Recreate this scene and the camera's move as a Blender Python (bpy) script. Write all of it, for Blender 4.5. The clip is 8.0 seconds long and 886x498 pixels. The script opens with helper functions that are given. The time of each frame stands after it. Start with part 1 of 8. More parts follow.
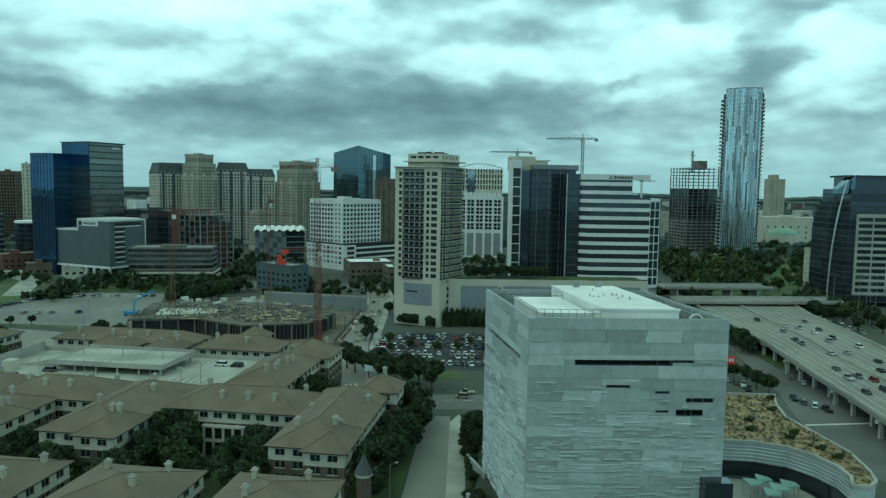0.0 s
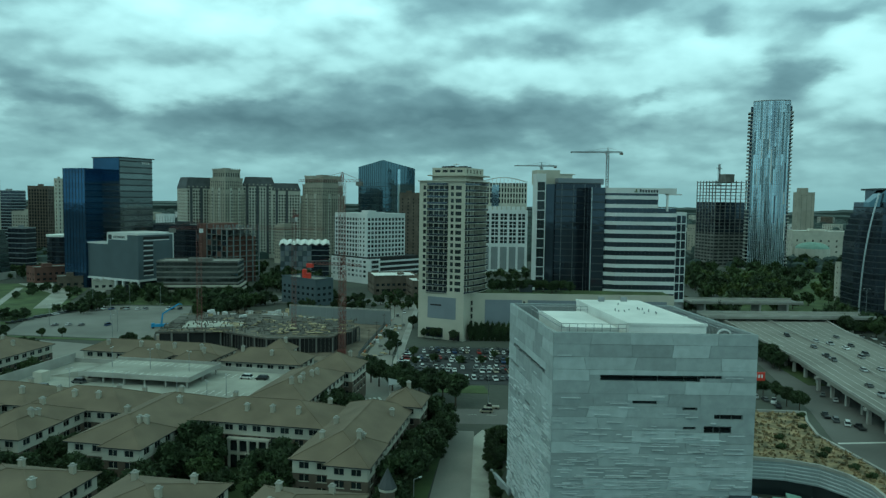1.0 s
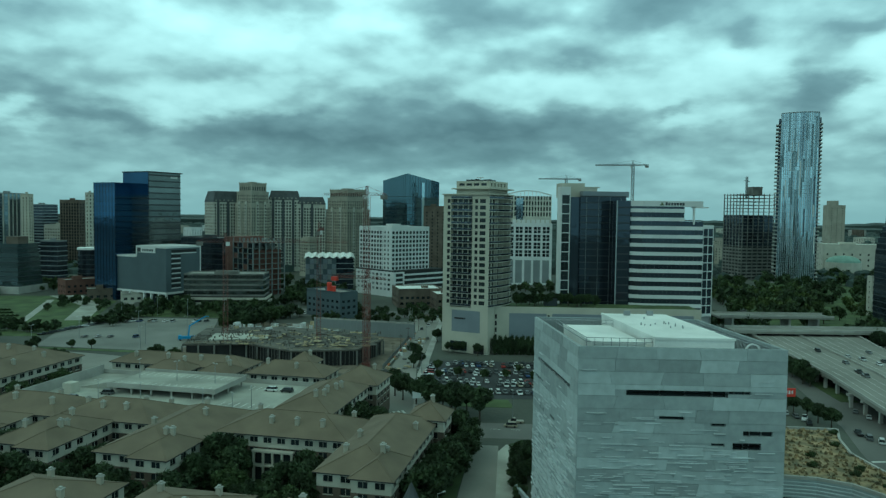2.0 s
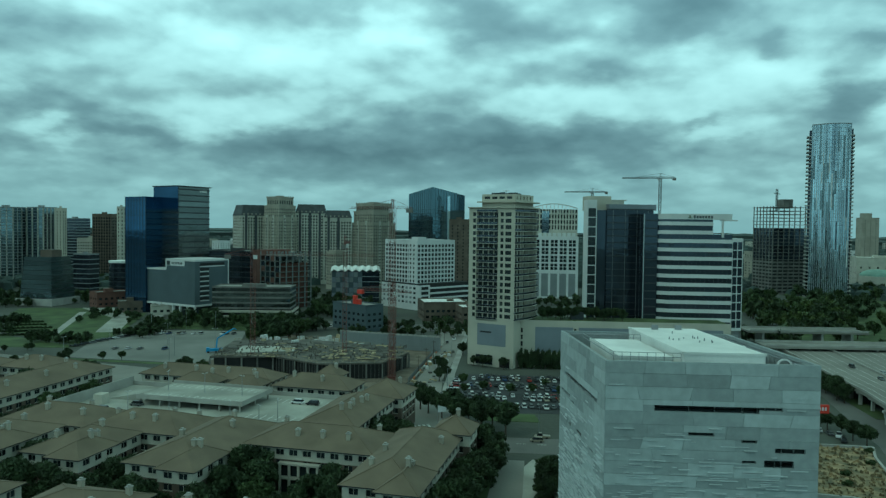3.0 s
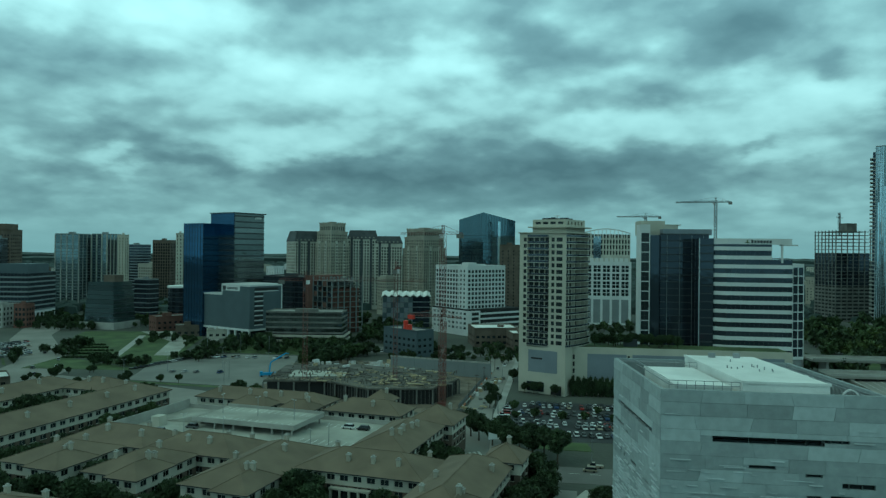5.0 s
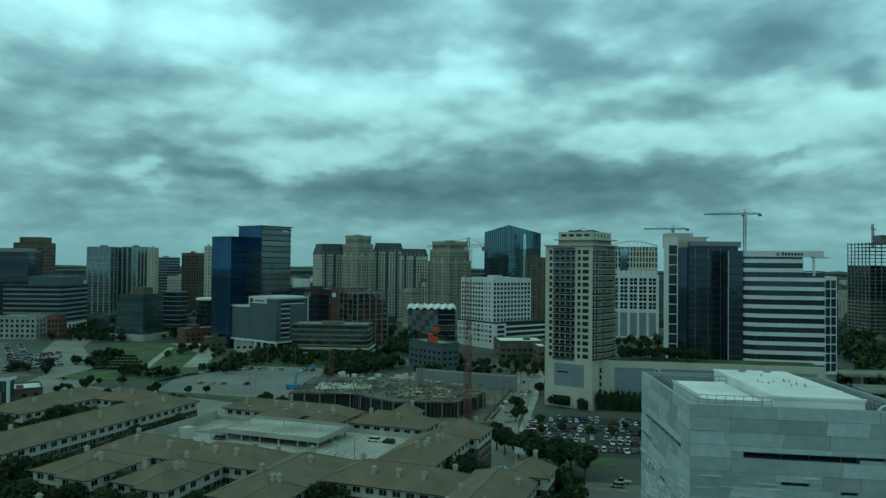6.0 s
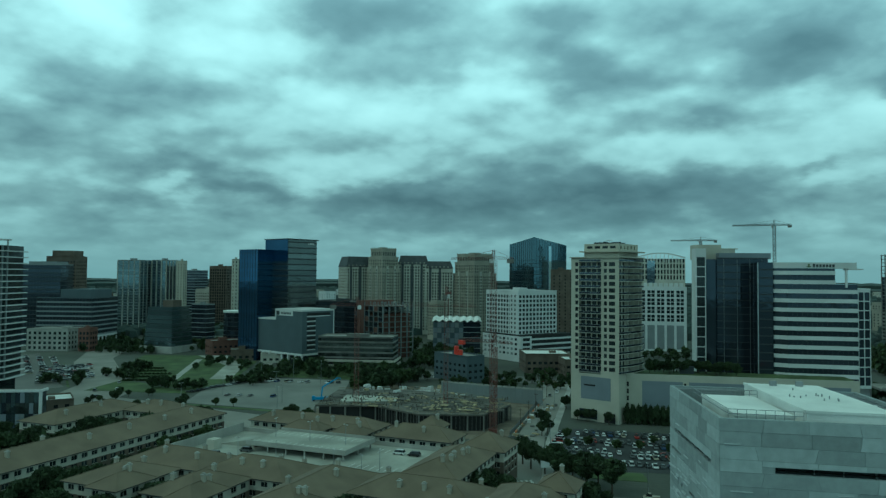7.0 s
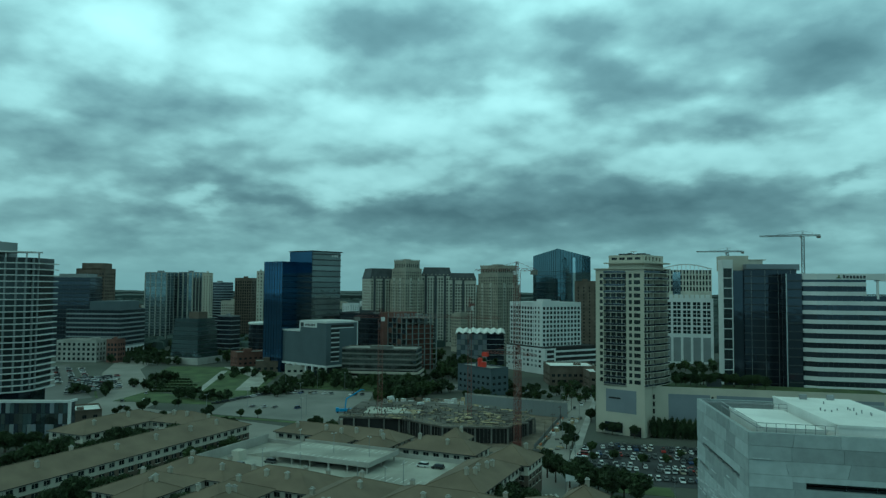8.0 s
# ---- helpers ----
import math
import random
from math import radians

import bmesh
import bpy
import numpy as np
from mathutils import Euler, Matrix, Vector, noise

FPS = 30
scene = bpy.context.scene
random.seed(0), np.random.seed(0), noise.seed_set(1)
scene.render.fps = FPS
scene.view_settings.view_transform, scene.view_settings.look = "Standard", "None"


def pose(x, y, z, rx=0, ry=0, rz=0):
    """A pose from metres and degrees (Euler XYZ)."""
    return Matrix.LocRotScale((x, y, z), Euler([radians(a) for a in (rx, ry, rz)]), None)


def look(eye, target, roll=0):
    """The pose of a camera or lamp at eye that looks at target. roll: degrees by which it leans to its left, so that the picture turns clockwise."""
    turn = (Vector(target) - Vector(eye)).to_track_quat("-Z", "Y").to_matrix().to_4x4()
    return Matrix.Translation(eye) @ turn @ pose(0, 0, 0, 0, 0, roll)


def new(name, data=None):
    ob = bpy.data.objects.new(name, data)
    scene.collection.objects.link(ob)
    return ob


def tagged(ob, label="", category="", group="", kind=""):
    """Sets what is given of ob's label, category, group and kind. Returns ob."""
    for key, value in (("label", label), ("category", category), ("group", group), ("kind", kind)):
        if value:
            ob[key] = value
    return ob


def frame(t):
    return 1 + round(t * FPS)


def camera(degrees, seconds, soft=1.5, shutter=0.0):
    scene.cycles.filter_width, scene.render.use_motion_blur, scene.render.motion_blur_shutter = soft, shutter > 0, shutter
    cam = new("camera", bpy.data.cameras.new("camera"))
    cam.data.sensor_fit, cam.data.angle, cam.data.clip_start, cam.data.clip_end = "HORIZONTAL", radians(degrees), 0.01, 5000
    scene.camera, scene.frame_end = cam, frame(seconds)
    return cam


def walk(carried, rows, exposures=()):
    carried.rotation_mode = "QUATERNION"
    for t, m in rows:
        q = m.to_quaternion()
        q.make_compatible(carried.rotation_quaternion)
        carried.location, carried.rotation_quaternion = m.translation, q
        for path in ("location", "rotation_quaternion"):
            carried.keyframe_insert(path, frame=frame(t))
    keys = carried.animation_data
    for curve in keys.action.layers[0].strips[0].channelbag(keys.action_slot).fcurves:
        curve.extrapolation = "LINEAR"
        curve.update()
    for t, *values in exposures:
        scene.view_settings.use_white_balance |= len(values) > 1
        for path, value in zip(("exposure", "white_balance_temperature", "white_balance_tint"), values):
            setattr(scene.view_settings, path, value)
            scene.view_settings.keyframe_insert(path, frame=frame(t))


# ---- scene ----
cam = camera(63.1, 8.0, soft=1.35)
EYE = 75.0
# seconds, yaw, pitch, roll: the camera turns where it stands
ROWS = [
    (0.0, 0.000, -5.000, -0.900),
    (0.5, 0.964, -4.457, -0.859),
    (1.0, 1.911, -3.933, -0.808),
    (1.5, 2.842, -3.420, -0.777),
    (3.0, 5.854, -1.879, -0.677),
    (3.5, 6.838, -1.367, -0.639),
    (4.0, 7.862, -0.874, -0.615),
    (4.5, 8.853, -0.392, -0.600),
    (6.0, 11.860, 1.084, -0.555),
    (6.5, 12.862, 1.566, -0.520),
    (7.0, 13.846, 2.052, -0.457),
    (7.5, 14.772, 2.525, -0.410),
    (8.0, 15.698, 2.969, -0.400),
]
walk(cam, [(t, pose(0, 0, EYE, 90 + pitch, roll, yaw)) for t, yaw, pitch, roll in ROWS],
     exposures=[(0.0, -0.2, 5780, -17), (0.5, -0.4, 5650, -19), (1.5, -0.5, 5560, -21), (4.5, -0.69, 5420, -24), (8.0, -0.82, 5300, -26)])

# ---- world: an overcast sky with layered clouds over a clear-sky base ----
world = bpy.data.worlds.new("overcast_sky")
scene.world = world
world.use_nodes = True
WN, WL = world.node_tree.nodes, world.node_tree.links
WN.clear()


def wmath(op, a, b=None, clamp=False):
    n = WN.new("ShaderNodeMath")
    n.operation = op
    n.use_clamp = clamp
    for i, v in enumerate((a, b)):
        if v is None:
            continue
        if isinstance(v, (int, float)):
            n.inputs[i].default_value = v
        else:
            WL.new(v, n.inputs[i])
    return n.outputs[0]


def wramp(fac, stops):
    r = WN.new("ShaderNodeValToRGB")
    while len(r.color_ramp.elements) < len(stops):
        r.color_ramp.elements.new(0.5)
    for e, (p, c) in zip(r.color_ramp.elements, stops):
        e.position, e.color = p, (*c, 1) if len(c) == 3 else c
    WL.new(fac, r.inputs[0])
    return r.outputs[0]


# cloud banks: bearing, height, their spreads, weight (dark above nought, pale below)
SHELF = [
    (-0.020, 0.125, 0.266, 0.037, 0.1),
    (-0.156, 0.085, 0.246, 0.019, 0.17), (-0.305, 0.103, 0.135, 0.02, 0.09), (0.036, 0.103, 0.112, 0.017, 0.1), (-0.572, 0.148, 0.043, 0.011, 0.15), (-0.51, 0.125, 0.054, 0.013, 0.15),
    (-0.462, 0.109, 0.031, 0.009, 0.1), (-0.611, 0.102, 0.035, 0.017, 0.13), (-0.607, 0.057, 0.061, 0.008, 0.07), (0.114, 0.211, 0.036, 0.018, 0.13), (0.016, 0.203, 0.041, 0.011, 0.09),
    (0.237, 0.14, 0.029, 0.007, 0.13), (0.159, 0.137, 0.038, 0.016, 0.06), (-0.066, 0.135, 0.172, 0.019, 0.07), (-0.33, 0.113, 0.077, 0.013, 0.06),
]
HEAPS = [
    (0.212, 0.272, 0.064, 0.023, 0.15), (0.313, 0.226, 0.022, 0.013, 0.12), (0.382, 0.159, 0.037, 0.027, 0.14), (-0.608, 0.239, 0.045, 0.026, 0.1), (-0.063, 0.278, 0.096, 0.018, 0.09),
    (0.434, 0.218, 0.041, 0.01, 0.14), (0.386, 0.162, 0.033, 0.02, 0.08), (0.492, 0.084, 0.036, 0.016, 0.07), (0.216, 0.212, 0.076, 0.039, 0.12), (0.133, 0.312, 0.119, 0.032, 0.07),
    (-0.29, 0.325, 0.068, 0.029, 0.14), (-0.378, 0.345, 0.03, 0.016, 0.1), (-0.266, 0.265, 0.066, 0.014, 0.08), (-0.036, 0.26, 0.101, 0.018, 0.08), (-0.164, 0.206, 0.083, 0.015, 0.06),
    (-0.691, 0.169, 0.052, 0.027, 0.07), (-0.064, 0.337, 0.036, 0.015, 0.09),
]
GAPS = [
    (-0.557, 0.106, 0.036, 0.01, -0.1), (-0.413, 0.142, 0.026, 0.033, -0.06), (-0.304, 0.148, 0.068, 0.016, -0.09), (-0.197, 0.256, 0.081, 0.031, -0.08), (0.231, 0.187, 0.078, 0.038, -0.15),
    (0.266, 0.126, 0.05, 0.008, -0.08), (-0.002, 0.159, 0.053, 0.015, -0.06), (0.455, 0.167, 0.043, 0.032, -0.15), (0.321, 0.196, 0.051, 0.02, -0.06), (-0.169, 0.203, 0.184, 0.019, -0.05),
    (-0.458, 0.286, 0.058, 0.031, -0.1), (-0.607, 0.307, 0.04, 0.035, -0.12), (-0.298, 0.217, 0.073, 0.019, -0.07), (0.076, 0.161, 0.062, 0.019, -0.12), (-0.698, 0.216, 0.029, 0.013, -0.07),
    (-0.389, 0.136, 0.078, 0.017, -0.06), (-0.183, 0.276, 0.037, 0.01, -0.07),
]
CLOUD_STOPS = [(0.18, (0.74, 0.97, 1.0)), (0.29, (0.66, 0.88, 0.91)), (0.38, (0.555, 0.75, 0.78)), (0.47, (0.40, 0.55, 0.585)), (0.60, (0.25, 0.355, 0.40)), (0.80, (0.15, 0.225, 0.265))]
tc = WN.new("ShaderNodeTexCoord")
sep = WN.new("ShaderNodeSeparateXYZ")
WL.new(tc.outputs["Generated"], sep.inputs[0])
zc = wmath("MAXIMUM", sep.outputs[2], 0.0)
# the noises lie on a flat cloud deck, so that they crowd together towards the horizon
deck_z = wmath("DIVIDE", 1.0, wmath("ADD", zc, 0.34))
comb = WN.new("ShaderNodeCombineXYZ")
WL.new(wmath("MULTIPLY", sep.outputs[0], deck_z), comb.inputs[0])
WL.new(wmath("MULTIPLY", sep.outputs[1], deck_z), comb.inputs[1])


def wnoise(scale, detail, rough, offset, distort=0.0):
    m = WN.new("ShaderNodeVectorMath")
    m.operation = "ADD"
    WL.new(comb.outputs[0], m.inputs[0])
    m.inputs[1].default_value = offset
    n = WN.new("ShaderNodeTexNoise")
    n.inputs["Scale"].default_value = scale
    n.inputs["Detail"].default_value = detail
    n.inputs["Roughness"].default_value = rough
    n.inputs["Distortion"].default_value = distort
    WL.new(m.outputs[0], n.inputs["Vector"])
    return wmath("SUBTRACT", n.outputs[0], 0.5)


# the banks' outlines are frayed by two noises
bank_x = wmath("ADD", sep.outputs[0], wmath("MULTIPLY", wnoise(4.2, 7.0, 0.5, (2.0, 4.0, 6.0)), 0.15))
bank_z = wmath("ADD", sep.outputs[2], wmath("MULTIPLY", wnoise(4.8, 7.0, 0.5, (8.0, 1.0, 3.0)), 0.085))


def bank(cx, cz, wx, wz, weight):
    """A frayed cloud bank round one bearing and height of the sky."""
    dx = wmath("DIVIDE", wmath("SUBTRACT", bank_x, cx), wx * 1.2)
    dz = wmath("DIVIDE", wmath("SUBTRACT", bank_z, cz), wz * 1.35)
    e = wmath("ADD", wmath("MULTIPLY", dx, dx), wmath("MULTIPLY", dz, dz))
    return wmath("MULTIPLY", wmath("EXPONENT", wmath("MULTIPLY", wmath("POWER", e, 1.2), -1.0)), weight)


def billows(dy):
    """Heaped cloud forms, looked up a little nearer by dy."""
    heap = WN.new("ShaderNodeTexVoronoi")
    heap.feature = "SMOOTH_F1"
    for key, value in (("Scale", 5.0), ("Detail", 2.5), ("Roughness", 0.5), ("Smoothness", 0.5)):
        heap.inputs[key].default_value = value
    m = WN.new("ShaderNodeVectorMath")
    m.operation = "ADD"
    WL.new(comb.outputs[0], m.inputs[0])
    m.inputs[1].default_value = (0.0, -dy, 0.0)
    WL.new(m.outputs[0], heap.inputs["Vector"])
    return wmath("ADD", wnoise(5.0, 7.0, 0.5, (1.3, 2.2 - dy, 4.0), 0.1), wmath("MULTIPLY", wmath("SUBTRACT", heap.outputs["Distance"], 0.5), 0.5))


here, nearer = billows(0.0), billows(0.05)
density = wmath("ADD", wmath("MULTIPLY", here, 0.29), 0.37)
density = wmath("ADD", density, wmath("MULTIPLY", wnoise(2.2, 3.0, 0.5, (3.1, 7.7, 1.3)), 0.08))
density = wmath("ADD", density, wmath("MULTIPLY", wnoise(15.0, 6.0, 0.55, (5.0, 9.1, 2.0), 0.1), 0.06))
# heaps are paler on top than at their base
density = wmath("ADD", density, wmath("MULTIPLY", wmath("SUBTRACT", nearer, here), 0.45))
for *shape, weight in SHELF:
    density = wmath("ADD", density, bank(*shape, 1.2 * weight))
for *shape, weight in HEAPS + GAPS:
    density = wmath("ADD", density, bank(*shape, 1.5 * weight))
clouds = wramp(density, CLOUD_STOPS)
haze = WN.new("ShaderNodeMix")
haze.data_type = "RGBA"
WL.new(wramp(zc, [(0.0, (1, 1, 1)), (0.03, (0.55, 0.55, 0.55)), (0.10, (0, 0, 0))]), haze.inputs[0])
WL.new(clouds, haze.inputs[6])
haze.inputs[7].default_value = (0.42, 0.61, 0.65, 1)
zen = WN.new("ShaderNodeMix")  # brightens upwards, then the unseen zenith is dimmed to cut ground light
zen.data_type = "RGBA"
zen.blend_type = "MULTIPLY"
zen.inputs[0].default_value = 1.0
WL.new(haze.outputs[2], zen.inputs[6])
WL.new(wramp(zc, [(0.0, (0.52, 0.52, 0.52)), (0.10, (0.62, 0.62, 0.62)), (0.17, (0.70, 0.70, 0.70)), (0.24, (0.86, 0.86, 0.86)), (0.38, (1.02, 1.02, 1.02)), (0.62, (0.60, 0.57, 0.50))]), zen.inputs[7])
sky = WN.new("ShaderNodeTexSky")
sky.sky_type = "NISHITA"
sky.sun_disc = False
sky.sun_elevation, sky.sun_rotation = radians(50), radians(230)
bg_sky, bg_cloud, mixer, outw = WN.new("ShaderNodeBackground"), WN.new("ShaderNodeBackground"), WN.new("ShaderNodeMixShader"), WN.new("ShaderNodeOutputWorld")
bg_sky.inputs[1].default_value = 0.06
bg_cloud.inputs[1].default_value = 2.0
WL.new(sky.outputs[0], bg_sky.inputs[0])
WL.new(zen.outputs[2], bg_cloud.inputs[0])
mixer.inputs[0].default_value = 0.95
WL.new(bg_sky.outputs[0], mixer.inputs[1])
WL.new(bg_cloud.outputs[0], mixer.inputs[2])
WL.new(mixer.outputs[0], outw.inputs[0])

sun = new("sun", bpy.data.lights.new("sun", "SUN"))
sun.data.energy, sun.data.angle, sun.data.color = 0.5, radians(25), (1.0, 0.92, 0.80)
sun.matrix_world = look((-60, -40, 90), (0, 0, 0))

# ---- materials ----
def material(name, colour, rough=0.8, metal=0.0, var=0.25, scale=0.6, fine=6.0, bump=0.0, rand=0.0, stain=None, spec=0.5, island=0.0):
    """Colour with stains at one scale and grain at another; rand: how far copies differ."""
    m = bpy.data.materials.new(name)
    m.use_nodes = True
    nt = m.node_tree
    nodes, links = nt.nodes, nt.links
    bsdf = nodes["Principled BSDF"]
    bsdf.inputs["Roughness"].default_value = rough
    bsdf.inputs["Metallic"].default_value = metal
    bsdf.inputs["Specular IOR Level"].default_value = spec
    geo = nodes.new("ShaderNodeNewGeometry")

    def noise_node(sc, detail):
        n = nodes.new("ShaderNodeTexNoise")
        n.inputs["Scale"].default_value = sc
        n.inputs["Detail"].default_value = detail
        links.new(geo.outputs["Position"], n.inputs["Vector"])
        return n.outputs[0]

    def mixc(a, b, fac, blend="MIX"):
        n = nodes.new("ShaderNodeMix")
        n.data_type, n.blend_type = "RGBA", blend
        for i, v in ((0, fac), (6, a), (7, b)):
            if isinstance(v, (int, float)):
                n.inputs[i].default_value = v
            elif isinstance(v, tuple):
                n.inputs[i].default_value = (*v[:3], 1)
            else:
                links.new(v, n.inputs[i])
        return n.outputs[2]

    def mathn(op, a, b):
        n = nodes.new("ShaderNodeMath")
        n.operation = op
        for i, v in enumerate((a, b)):
            if isinstance(v, (int, float)):
                n.inputs[i].default_value = v
            else:
                links.new(v, n.inputs[i])
        return n.outputs[0]

    coarse, grain = noise_node(scale * 0.25, 4.0), noise_node(fine, 3.0)
    dark = tuple(c * (1 - var) for c in colour) if stain is None else stain
    light = tuple(min(1, c * (1 + var * 0.6)) for c in colour)
    ramp = nodes.new("ShaderNodeValToRGB")
    ramp.color_ramp.elements[0].position, ramp.color_ramp.elements[1].position = 0.35, 0.65
    links.new(coarse, ramp.inputs[0])
    col = mixc(dark, light, ramp.outputs[0])
    g = mathn("ADD", mathn("MULTIPLY", grain, var * 0.8), 1 - var * 0.4)
    comb_g = nodes.new("ShaderNodeCombineColor")
    for i in range(3):
        links.new(g, comb_g.inputs[i])
    col = mixc(col, comb_g.outputs[0], 1.0, "MULTIPLY")
    if rand or island:
        info = nodes.new("ShaderNodeObjectInfo").outputs["Random"] if rand else geo.outputs["Random Per Island"]
        r = rand or island
        v = mathn("ADD", mathn("MULTIPLY", info, 2 * r), 1 - r)
        cv = nodes.new("ShaderNodeCombineColor")
        for i in range(3):
            links.new(v, cv.inputs[i])
        col = mixc(col, cv.outputs[0], 1.0, "MULTIPLY")
    links.new(col, bsdf.inputs["Base Color"])
    if bump:
        b = nodes.new("ShaderNodeBump")
        b.inputs["Strength"].default_value = bump
        b.inputs["Distance"].default_value = 0.1 if fine > 0.5 else 1.0
        links.new(grain, b.inputs["Height"])
        links.new(b.outputs[0], bsdf.inputs["Normal"])
    return m


def glass_coated(name, colour, metal=0.75, rough=0.06, rand=0.25):
    return material(name, colour, rough, metal, var=0.15, scale=0.12, fine=0.22, bump=0.05, rand=rand)


def leaf_material(name, colour):
    m = material(name, colour, 0.65, 0.0, var=0.45, scale=0.8, fine=2.5, island=0.35, spec=0.25)
    return m


